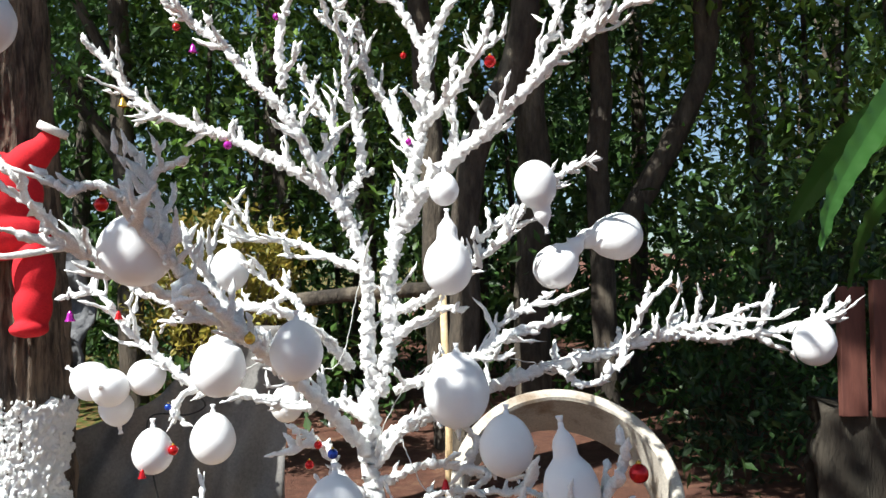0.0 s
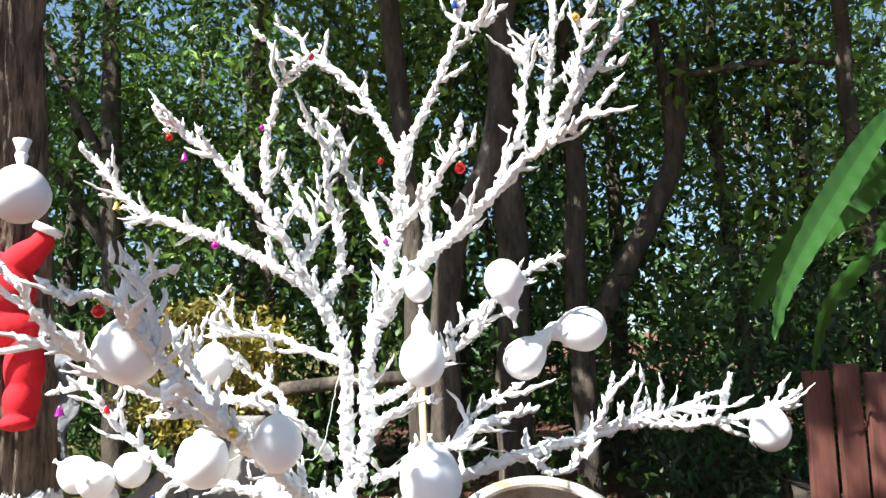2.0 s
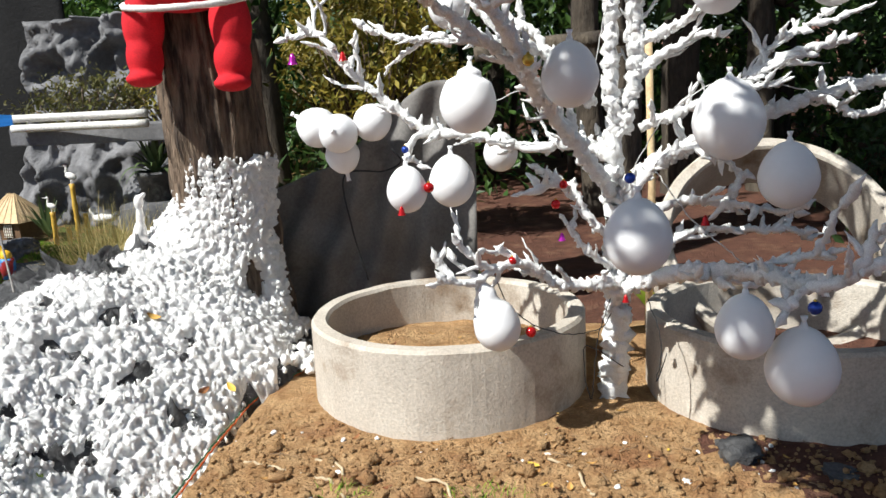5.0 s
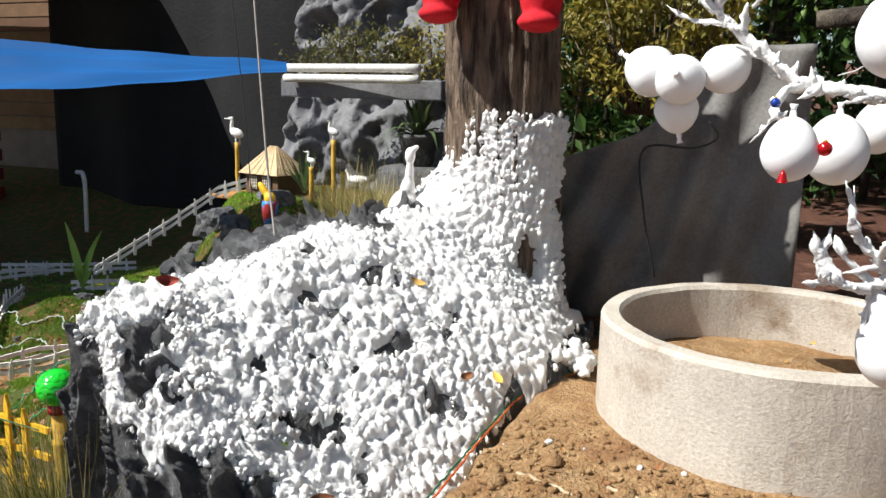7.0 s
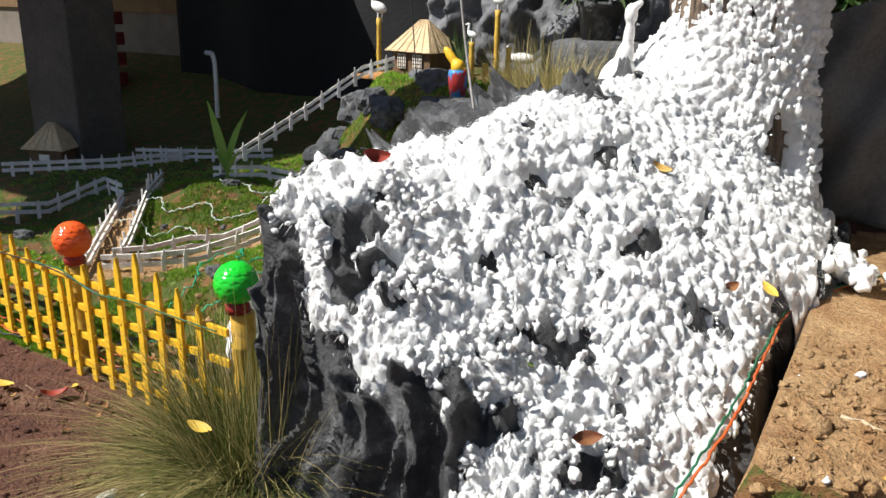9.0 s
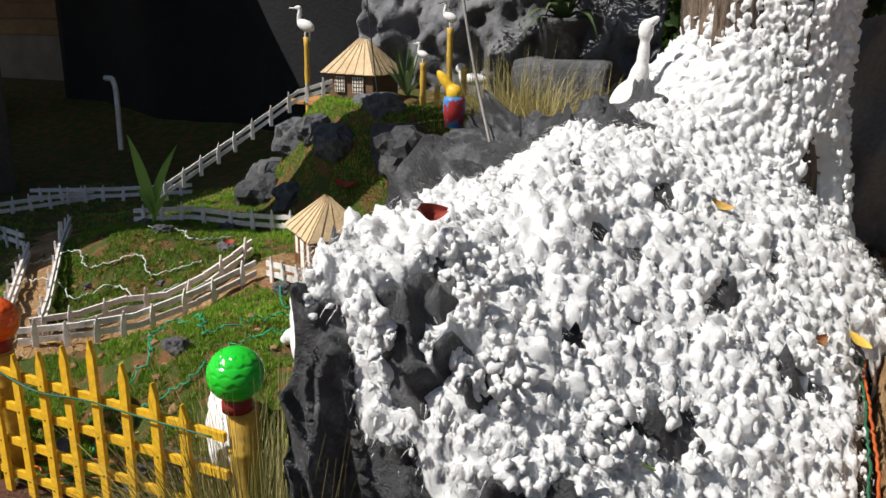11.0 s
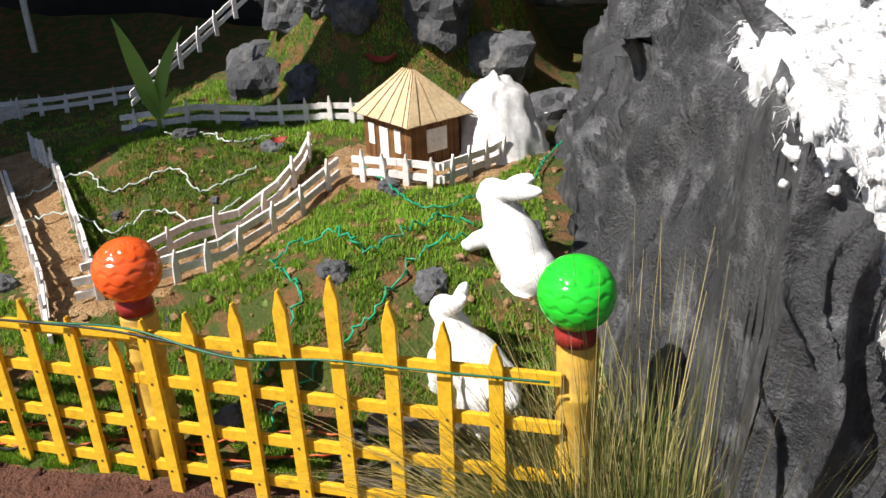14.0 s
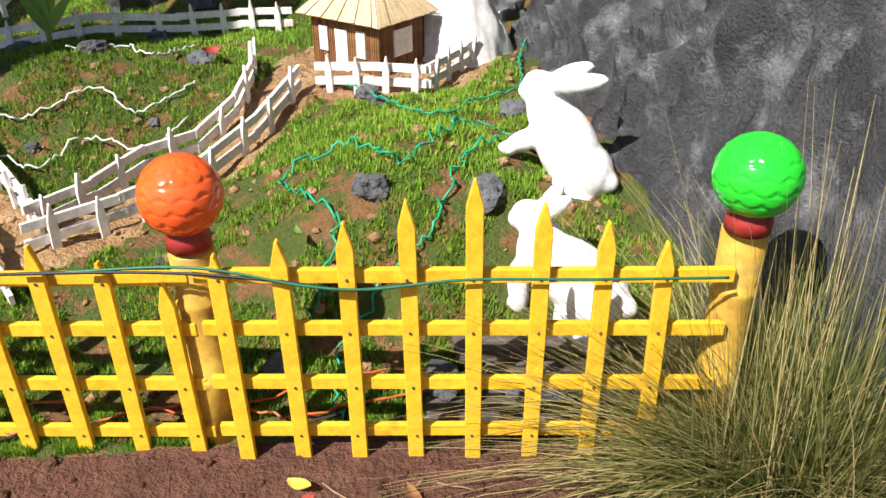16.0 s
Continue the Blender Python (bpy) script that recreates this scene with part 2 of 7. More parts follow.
def build_ground():
    xs = grid_axis([(-400, -40, 60), (-40, -8, 4), (-8, -5.2, 0.1), (-5.2, -1.5, 0.03), (-1.5, 2.2, 0.05), (2.2, 8, 0.3), (8, 40, 4), (40, 400, 60)])
    ys = grid_axis([(-400, -40, 60), (-40, -4, 4), (-4, 1.4, 0.3), (1.4, 2.2, 0.06), (2.2, 4.4, 0.03), (4.4, 6.4, 0.05), (6.4, 12, 0.3), (12, 40, 4), (40, 400, 60)])
    v = [(x, y, ground_z(x, y)) for y in ys for x in xs]
    n = len(xs)
    f, mi = [], []
    for j in range(len(ys) - 1):
        for i in range(n - 1):
            f.append((j * n + i, j * n + i + 1, (j + 1) * n + i + 1, (j + 1) * n + i))
            cx, cy = (xs[i] + xs[i + 1]) / 2, (ys[j] + ys[j + 1]) / 2
            if cx < -2.2 and cy > 2.87 + 0.04 * nz(cx, cy, 0, 7):
                mi.append(2 if path_mask(cx, cy) < 0.5 else 0)
            elif 2.62 < cy < 2.76 and -1.95 < cx < 0.6:
                mi.append(2)
            elif 2.6 < cy < 4.75 + 0.2 * nz(cx, cy, 3, 3) and cx > -1.95 and cx < 0.15 + 0.3 * nz(cx, cy, 0, 2):
                mi.append(0)
            else:
                mi.append(1)
    g = raw("ground", v, f, [SOIL, REDSOIL, GARDEN])
    g.data.polygons.foreach_set("material_index", mi)
    return tagged(g, "bare orange and red soil with mossy garden slope", "ground", kind="structure")


def path_mask(x, y):
    """1 on the bare dirt lane that winds between the little fences to the hut."""
    best = 9.0
    lane = [(-5.6, 4.5), (-4.9, 3.65), (-4.62, 3.36), (-4.42, 3.58), (-4.22, 3.76), (-4.10, 4.05), (-4.0, 4.25)]
    for (ax, ay), (bx, by) in zip(lane, lane[1:]):
        t = max(0, min(1, ((x - ax) * (bx - ax) + (y - ay) * (by - ay)) / ((bx - ax) ** 2 + (by - ay) ** 2)))
        best = min(best, math.hypot(x - ax - t * (bx - ax), y - ay - t * (by - ay)))
    w = 0.10
    if math.hypot(x + 3.8, y - 4.26) < 0.34:
        return 1.0
    return 1.0 if best < w + 0.015 * nz(x, y, 0, 20) else 0.0


ground = build_ground()


# ---- cotton tufts ----
BLOB = []


def blob_shapes():
    rng = random.Random(8)
    for s in range(24):
        bm = bmesh.new()
        bmesh.ops.create_icosphere(bm, subdivisions=2, radius=1.0)
        st = Vector((rng.uniform(.8, 1.25), rng.uniform(.8, 1.25), rng.uniform(.8, 1.5)))
        vs = []
        for v in bm.verts:
            c = v.co.normalized()
            r = 1 + 0.55 * noise.noise(c * 1.7 + Vector((s * 5, 0, 0))) + 0.50 * noise.noise(c * 3.6 + Vector((0, s * 5, 0))) + 0.45 * abs(noise.noise(c * 6.5 + Vector((s, s, 0))))
            vs.append((c.x * st.x * r, c.y * st.y * r, c.z * st.z * r))
        bm.verts.index_update()
        BLOB.append((np.array(vs), np.array([[v.index for v in f.verts] for f in bm.faces])))
        bm.free()


blob_shapes()


class Blobs:
    def __init__(self, seed):
        self.v, self.f, self.n = [], [], 0
        self.rng = random.Random(seed)

    def add(self, p, r, stretch=1.0):
        vs, fs = BLOB[self.rng.randrange(len(BLOB))]
        m = np.array(Euler([self.rng.uniform(-.6, .6), self.rng.uniform(-.6, .6), self.rng.uniform(0, 6.3)]).to_matrix())
        w = (vs * r) @ m.T
        w[:, 2] *= stretch
        self.v.append(w + np.array(p))
        self.f.append(fs + self.n)
        self.n += len(vs)

    def done(self, name, material, parent=None, label=""):
        return raw(name, np.concatenate(self.v).tolist(), np.concatenate(self.f).tolist(), material, parent, True, label)


# ---- white tree ----
def build_white_tree():
    rng = random.Random(4)
    root = empty("white_tree", (-0.28, 3.68, 0.0))
    tagged(root, "bare tree wrapped all over in lumpy white cotton", "tree")
    twigs = Tubes()
    fluff = Blobs(15)

    def twig(p, d, ln, r, depth=0):
        pts = [p]
        q = p.copy()
        n = max(4, int(ln / 0.013))
        dd = d.copy()
        for _ in range(n):
            dd = (dd + Vector((rng.uniform(-.2, .2), rng.uniform(-.2, .2), rng.uniform(-.1, .16)))).normalized()
            q = q + dd * ln / n
            pts.append(q.copy())
        fat = rng.uniform(0.8, 1.35)
        twigs.add(pts, lambda u: r * (0.35 + fat * math.sin(math.pi * min(1, 0.25 + 0.75 * u)) ** 0.8) * (1 - 0.35 * u) if u < 0.97 else r * 0.18, 6, 1.15, rng.random() * 9)
        if depth < 1 and ln > 0.07 and rng.random() < 0.6:
            for _ in range(rng.randint(1, 2)):
                k = pts[rng.randint(len(pts) // 3, len(pts) - 1)]
                twig(k, (dd + Vector((rng.uniform(-1, 1), rng.uniform(-1, 1), rng.uniform(-.2, .8)))).normalized(), ln * rng.uniform(.35, .6), r * 0.85, depth + 1)

    def limb(r0, r1, *pts):
        P = spline(pts, 0.014)
        for i in range(2, len(P) - 1):
            P[i] = P[i] + Vector((fbm(P[i].z, i * .07, 1, 9, 2), fbm(i * .07, P[i].x, 2, 9, 2), fbm(P[i].y, i * .07, 3, 9, 2))) * 0.012
        wood = Tubes()
        wood.add(P, lambda u: (r0 + (r1 - r0) * u) * (1.0 if u < 0.985 else 0.4), 12, 0.7, rng.random() * 9)
        w = wood.done("trunk" if r0 > 0.04 else "limb", TREECOTTON, root)
        w.matrix_parent_inverse = Matrix.Translation(-root.location)
        for _ in range(int(len(P) * 1.1)):
            k = rng.randrange(len(P))
            rr = r0 + (r1 - r0) * k / len(P)
            q = Vector((rng.gauss(0, 1), rng.gauss(0, 1), rng.gauss(0, 1))).normalized()
            fluff.add(P[k] + q * rr * 0.8, rr * rng.uniform(0.3, 0.62), 1.2)
        if r0 > 0.04:
            return
        i = rng.randint(3, 6)
        while i < len(P) - 1:
            u = i / len(P)
            d = (P[min(i + 2, len(P) - 1)] - P[i - 2]).normalized()
            side = d.cross(Vector((rng.uniform(-1, 1), rng.uniform(-1, 1), rng.uniform(-1, 1)))).normalized()
            dirn = (side + d * 0.75 + Vector((0, 0, 0.3))).normalized()
            ln = rng.choice((0.025, 0.03, 0.04, 0.05, 0.06, 0.09, 0.12, 0.18)) * (0.75 + 0.6 * u)
            twig(P[i], dirn, ln, rng.uniform(0.006, 0.0115))
            i += rng.randint(1, 3) if u > 0.2 else rng.randint(2, 5)
        twig(P[-1], (P[-1] - P[-4]).normalized(), 0.05, 0.009)

    limb(0.052, 0.034, (-0.28, 3.68, 0.01), (-0.26, 3.60, 0.27), (-0.27, 3.50, 0.54), (-0.28, 3.50, 0.77), (-0.28, 3.50, 1.02))
    limb(0.030, 0.023, (-0.28, 3.50, 1.03), (-0.28, 3.50, 1.23), (-0.29, 3.50, 1.44), (-0.29, 3.50, 1.62), (-0.35, 3.50, 1.80), (-0.42, 3.50, 1.92))
    limb(0.024, 0.012, (-0.42, 3.50, 1.92), (-0.58, 3.50, 2.04), (-0.85, 3.55, 2.18), (-1.06, 3.60, 2.26), (-1.22, 3.62, 2.33), (-1.32, 3.63, 2.42), (-1.41, 3.63, 2.54), (-1.50, 3.63, 2.63))
    limb(0.024, 0.012, (-0.35, 3.50, 1.80), (-0.48, 3.45, 2.03), (-0.56, 3.40, 2.20), (-0.65, 3.40, 2.31), (-0.74, 3.40, 2.40), (-0.83, 3.40, 2.52), (-0.94, 3.40, 2.60), (-1.00, 3.40, 2.67))
    limb(0.018, 0.010, (-0.60, 3.40, 2.35), (-0.61, 3.40, 2.55), (-0.57, 3.40, 2.72), (-0.54, 3.40, 2.84), (-0.45, 3.40, 2.93))
    limb(0.022, 0.011, (-0.37, 3.50, 1.87), (-0.31, 3.55, 2.06), (-0.34, 3.60, 2.26), (-0.38, 3.60, 2.43), (-0.39, 3.60, 2.60), (-0.48, 3.60, 2.70))
    limb(0.020, 0.010, (-0.48, 3.45, 2.03), (-0.43, 3.60, 2.19), (-0.52, 3.70, 2.37), (-0.60, 3.75, 2.51))
    limb(0.031, 0.021, (-0.25, 3.50, 1.12), (-0.20, 3.50, 1.34), (-0.20, 3.50, 1.57), (-0.15, 3.50, 1.80), (-0.11, 3.50, 1.96), (-0.07, 3.50, 2.12), (-0.05, 3.50, 2.30), (-0.02, 3.50, 2.58))
    limb(0.018, 0.009, (-0.04, 3.50, 2.48), (-0.10, 3.50, 2.63), (-0.22, 3.50, 2.82), (-0.32, 3.50, 2.92), (-0.43, 3.50, 2.99), (-0.49, 3.50, 3.10))
    limb(0.018, 0.009, (-0.04, 3.50, 2.48), (0.06, 3.45, 2.68), (0.16, 3.40, 2.87), (0.23, 3.40, 3.06), (0.22, 3.40, 3.18), (0.22, 3.40, 3.29))
    limb(0.012, 0.008, (0.24, 3.40, 3.08), (0.32, 3.38, 3.06), (0.37, 3.37, 3.09), (0.41, 3.36, 3.12))
    limb(0.020, 0.010, (-0.08, 3.50, 2.05), (-0.19, 3.60, 2.28), (-0.30, 3.70, 2.51), (-0.32, 3.70, 2.66), (-0.44, 3.70, 2.79))
    limb(0.020, 0.010, (-0.06, 3.50, 2.19), (0.05, 3.40, 2.28), (0.14, 3.35, 2.40), (0.21, 3.30, 2.51), (0.22, 3.30, 2.58))
    limb(0.030, 0.018, (-0.14, 3.50, 1.80), (-0.02, 3.45, 1.97), (0.13, 3.40, 2.10), (0.24, 3.35, 2.18), (0.34, 3.30, 2.28), (0.43, 3.30, 2.37), (0.51, 3.30, 2.46))
    limb(0.018, 0.009, (0.52, 3.30, 2.44), (0.64, 3.30, 2.58), (0.80, 3.30, 2.82), (0.91, 3.30, 3.00), (0.96, 3.30, 3.18))
    limb(0.016, 0.009, (0.38, 3.35, 2.37), (0.48, 3.35, 2.58), (0.51, 3.35, 2.80), (0.53, 3.35, 2.98))
    limb(0.016, 0.009, (0.55, 3.30, 2.49), (0.60, 3.35, 2.72), (0.64, 3.35, 3.03), (0.66, 3.35, 3.25))
    limb(0.016, 0.009, (0.64, 3.30, 2.58), (0.70, 3.25, 2.73), (0.76, 3.25, 2.98), (0.79, 3.25, 3.13))
    limb(0.014, 0.008, (0.52, 3.30, 2.44), (0.66, 3.20, 2.52), (0.77, 3.15, 2.60), (0.84, 3.10, 2.68))
    limb(0.018, 0.009, (0.02, 3.45, 1.99), (0.07, 3.50, 2.14), (0.07, 3.50, 2.30), (0.08, 3.50, 2.46))
    limb(0.027, 0.012, (-0.29, 3.48, 0.90), (-0.42, 3.30, 1.10), (-0.54, 3.10, 1.27), (-0.60, 2.80, 1.41), (-0.67, 2.60, 1.54), (-0.70, 2.45, 1.63), (-0.74, 2.35, 1.71), (-0.76, 2.25, 1.78))
    limb(0.012, 0.008, (-0.76, 2.25, 1.78), (-0.81, 2.22, 1.81), (-0.86, 2.20, 1.79), (-0.92, 2.20, 1.83))
    limb(0.018, 0.009, (-0.54, 3.10, 1.28), (-0.67, 2.85, 1.43), (-0.80, 2.70, 1.53), (-0.90, 2.50, 1.62), (-0.98, 2.40, 1.68), (-1.03, 2.35, 1.77), (-1.06, 2.30, 1.85), (-1.11, 2.30, 1.91))
    limb(0.014, 0.009, (-0.70, 2.45, 1.63), (-0.72, 2.45, 1.75), (-0.76, 2.45, 1.85), (-0.80, 2.45, 1.92))
    limb(0.014, 0.009, (-0.76, 2.45, 1.85), (-0.71, 2.42, 1.88), (-0.66, 2.40, 1.89))
    limb(0.016, 0.010, (-0.60, 2.80, 1.41), (-0.71, 2.90, 1.54), (-0.79, 2.95, 1.63), (-0.83, 2.95, 1.73))
    limb(0.024, 0.011, (-0.27, 3.50, 1.02), (-0.41, 3.50, 1.09), (-0.61, 3.55, 1.08), (-0.81, 3.55, 1.13), (-0.99, 3.55, 1.16), (-1.11, 3.55, 1.25), (-1.22, 3.55, 1.34), (-1.32, 3.55, 1.44), (-1.40, 3.55, 1.55), (-1.54, 3.55, 1.54))
    limb(0.016, 0.009, (-0.99, 3.55, 1.16), (-1.05, 3.50, 1.12), (-1.06, 3.45, 1.08), (-1.01, 3.42, 1.04))
    limb(0.020, 0.010, (-0.36, 3.50, 1.24), (-0.51, 3.40, 1.41), (-0.68, 3.40, 1.48), (-0.88, 3.40, 1.50), (-1.06, 3.40, 1.51), (-1.19, 3.40, 1.56))
    limb(0.016, 0.009, (-0.51, 3.40, 1.41), (-0.57, 3.45, 1.51), (-0.68, 3.50, 1.58), (-0.77, 3.50, 1.65))
    limb(0.018, 0.009, (-0.30, 3.50, 1.62), (-0.46, 3.60, 1.68), (-0.62, 3.65, 1.75), (-0.77, 3.70, 1.77), (-0.91, 3.70, 1.77))
    limb(0.024, 0.011, (-0.28, 3.45, 0.56), (-0.48, 3.35, 0.58), (-0.62, 3.25, 0.68), (-0.71, 3.20, 0.68), (-0.81, 3.15, 0.64), (-0.89, 3.10, 0.67))
    limb(0.014, 0.009, (-0.48, 3.35, 0.58), (-0.60, 3.30, 0.65), (-0.69, 3.25, 0.73))
    limb(0.014, 0.009, (-0.71, 3.20, 0.68), (-0.79, 3.15, 0.72), (-0.84, 3.12, 0.79))
    limb(0.028, 0.012, (-0.24, 3.45, 0.54), (-0.08, 3.20, 0.65), (0.09, 2.90, 0.72), (0.18, 2.60, 0.75), (0.26, 2.50, 0.81), (0.37, 2.45, 0.88), (0.46, 2.42, 0.97), (0.51, 2.40, 1.06), (0.51, 2.40, 1.12))
    limb(0.012, 0.008, (0.18, 2.60, 0.75), (0.13, 2.58, 0.73), (0.10, 2.56, 0.69))
    limb(0.012, 0.008, (0.26, 2.50, 0.81), (0.27, 2.50, 0.87), (0.30, 2.48, 0.92))
    limb(0.014, 0.008, (0.09, 2.90, 0.72), (0.17, 2.85, 0.77), (0.28, 2.80, 0.80))
    limb(0.028, 0.011, (-0.25, 3.48, 0.92), (-0.09, 3.45, 1.03), (0.16, 3.45, 1.14), (0.45, 3.48, 1.23), (0.72, 3.50, 1.29), (0.95, 3.50, 1.34), (1.16, 3.48, 1.33), (1.38, 3.46, 1.37), (1.55, 3.45, 1.42))
    limb(0.016, 0.009, (0.72, 3.50, 1.29), (0.90, 3.50, 1.36), (1.08, 3.50, 1.39), (1.24, 3.50, 1.45))
    limb(0.014, 0.009, (0.72, 3.50, 1.29), (0.77, 3.45, 1.37), (0.82, 3.45, 1.51))
    limb(0.014, 0.009, (0.45, 3.48, 1.23), (0.57, 3.40, 1.16), (0.72, 3.40, 1.25))
    limb(0.022, 0.010, (-0.20, 3.50, 1.32), (-0.09, 3.45, 1.41), (0.03, 3.42, 1.46), (0.08, 3.40, 1.46))
    limb(0.020, 0.010, (-0.18, 3.50, 1.14), (0.01, 3.40, 1.22), (0.15, 3.35, 1.28), (0.27, 3.30, 1.37), (0.46, 3.30, 1.41))
    limb(0.014, 0.009, (0.18, 3.35, 1.31), (0.25, 3.35, 1.41), (0.34, 3.35, 1.46), (0.41, 3.35, 1.50))
    limb(0.018, 0.009, (-0.20, 3.50, 1.44), (-0.04, 3.45, 1.51), (0.12, 3.40, 1.62), (0.23, 3.35, 1.71), (0.35, 3.35, 1.86), (0.48, 3.35, 1.97), (0.60, 3.35, 2.02))
    limb(0.014, 0.009, (0.16, 3.40, 1.63), (0.17, 3.42, 1.72), (0.24, 3.45, 1.80))
    limb(0.018, 0.009, (-0.25, 3.45, 0.78), (-0.06, 3.35, 0.88), (0.10, 3.30, 0.87), (0.31, 3.25, 0.84))
    limb(0.016, 0.009, (-0.23, 3.45, 0.64), (-0.12, 3.40, 0.70), (0.01, 3.40, 0.76), (0.20, 3.40, 0.76), (0.39, 3.40, 0.75))
    limb(0.018, 0.009, (-0.27, 3.45, 0.71), (-0.38, 3.40, 0.82), (-0.44, 3.40, 0.93), (-0.56, 3.40, 1.01))
    limb(0.014, 0.009, (-0.30, 3.45, 0.62), (-0.40, 3.40, 0.71), (-0.46, 3.38, 0.80))
    limb(0.016, 0.009, (-0.24, 3.45, 0.87), (-0.12, 3.35, 1.03), (0.00, 3.30, 1.07), (0.15, 3.30, 0.98))
    t = twigs.done("twig_growth", TREECOTTON, root)
    t.matrix_parent_inverse = Matrix.Translation(-root.location)
    t["kind"] = "stuff"
    t = fluff.done("cotton_lint", TREECOTTON, root)
    t.matrix_parent_inverse = Matrix.Translation(-root.location)
    t["kind"] = "stuff"


build_white_tree()


# ---- concrete rings ----
def concrete_ring(c, r, h, wall=0.075, m=None, label=""):
    bm = bmesh.new()
    prof = [(r, 0), (r, h - 0.015), (r - 0.012, h), (r - wall + 0.012, h), (r - wall, h - 0.015), (r - wall, 0)]
    seg = 72
    rows = []
    for rr, z in prof:
        rows.append([])
        for k in range(seg):
            a = 2 * math.pi * k / seg
            j = 1 + 0.004 * nz(math.cos(a) * 3, math.sin(a) * 3, z * 4, 2)
            rows[-1].append(bm.verts.new((rr * j * math.cos(a), rr * j * math.sin(a), z + 0.004 * nz(math.cos(a), math.sin(a), c[0], 4))))
    for a, b in zip(rows, rows[1:] + rows[:1]):
        for k in range(seg):
            bm.faces.new((a[k], a[(k + 1) % seg], b[(k + 1) % seg], b[k]))
    ob = link("concrete_ring", bm, CONCRETE, smooth=False)
    ob.matrix_world = m if m else Matrix.Translation(c)
    return tagged(ob, label, "concrete ring", "well rings")


concrete_ring((-0.99, 3.86, -0.03), 0.61, 0.38, label="low round concrete ring half filled with soil")
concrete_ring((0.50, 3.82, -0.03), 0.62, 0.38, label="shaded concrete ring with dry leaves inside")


# ---- cotton mound ----
def smin(*v):
    k = 0.07
    m = min(v)
    return m - k * math.log(sum(math.exp(-(a - m) / k) for a in v))


def mound_z(x, y):
    yy = min(y, 3.9)
    right = -3.50 - 0.872 * x + 0.52 * yy
    top = 0.44 + 0.06 * (y - 2.8) + 0.09 * sstep(-2.82, -2.68, x) * sstep(3.0, 3.4, y)
    front = -0.45 + (y - 2.57 + 0.035 * nz(x, 0, 1, 4)) * 9.0
    k = sstep(2.65, 3.35, y)
    x0 = -3.02 - 0.26 * k - 0.06 * sstep(3.35, 4.2, y)
    x1 = -2.98 + 0.02 * k - 0.10 * sstep(3.3, 4.0, y)
    left = -0.42 + 0.92 * (x - x0 - 0.03 * nz(0, y, 2, 7)) / (x1 - x0)
    back_ = 0.52 + (4.25 - y) * 1.8
    gap = (-1.90 - x) * 5.0 + 0.10 * sstep(3.6, 3.9, y) * 8
    z = smin(right, top, front, left, back_, gap)
    return z + 0.04 * fbm(x, y, 3, 3.2, 2)


MX = grid_axis([(-3.6, -3.1, 0.012), (-3.1, -2.93, 0.005), (-2.93, -1.75, 0.0085)])
MY = grid_axis([(2.45, 2.54, 0.01), (2.54, 2.70, 0.0013), (2.70, 2.74, 0.003), (2.74, 4.2, 0.0085), (4.2, 4.75, 0.013)])


def fold(x, y, z):
    """Creases of the draped sheet."""
    u = x * 2.4 + y * 1.5 + 0.25 * nz(x, y, z, 3)
    a = 1 - abs(noise.noise(Vector((u * 2.6, z * 0.9, 3.0)))) * 2.6
    b = 1 - abs(noise.noise(Vector((u * 5.5 + 4, z * 2.2, 8.0)))) * 2.4
    bare = sstep(0.01, -0.05, cotton_cover(x, y, z))
    return bare * (0.075 * max(0, a) ** 4 + 0.04 * max(0, b) ** 4) + 0.006 * fbm(x, y, z, 22, 2)


def zlow(x):
    """How far down the front the cotton hangs."""
    t = [(-3.2, 0.50), (-3.0, 0.41), (-2.95, 0.33), (-2.88, 0.27), (-2.84, 0.10), (-2.74, 0.07), (-2.65, 0.0), (-2.53, 0.0), (-2.42, -0.08), (-2.36, -0.30), (-2.27, -0.55), (-1.5, -0.9)]
    for (a, za), (b, zb) in zip(t, t[1:]):
        if x <= b:
            return za + (zb - za) * max(0, x - a) / (b - a)
    return -0.8


def cotton_cover(x, y, z):
    """Over 0 where cotton lies on the mound."""
    e = 0.055 * fbm(x, y, z, 7, 3)
    m = min((z - zlow(x)) * 0.7 + 1.6 * e, x + 3.03 + 0.6 * e + 0.12 * (y - 2.7), 3.2 + (x + 2.97) * 1.75 - y + e, (-1.89 if y < 3.7 else -1.80) - x + 0.35 * e)
    if y < 2.95:
        m = min(m, 0.075 + 0.20 * fbm(x, y + z * .7, z, 5.5, 2))
        for hx, hz, rx, rz_ in ((-2.78, 0.31, 0.035, 0.07), (-2.60, 0.40, 0.06, 0.035), (-2.50, 0.26, 0.035, 0.05), (-2.62, 0.19, 0.03, 0.03), (-2.43, 0.08, 0.03, 0.03)):
            m = min(m, 0.05 * (((x - hx) / rx) ** 2 + ((z - hz) / rz_) ** 2 - 1) + 0.8 * e)
    return min(m, 0.078 + 0.16 * fbm(x + 7, y, z, 6.5, 3))


def puffs(x, y, z):
    """Height of the teased cotton: soft wads with creases between, drawn out downhill."""
    w = Vector((x + 0.012 * nz(x, y, z, 25), y * 0.85, z * 0.75))
    a = noise.voronoi(w * 21)[0]
    b = noise.voronoi(w * 62 + Vector((3, 1, 7)))[0]
    return 0.046 * min(0.5, a[1] - a[0]) ** 0.4 - 0.016 + 0.011 * min(0.5, b[1] - b[0]) ** 0.5 + 0.014 * fbm(x * 1.1, y, z * 0.8, 52, 3)


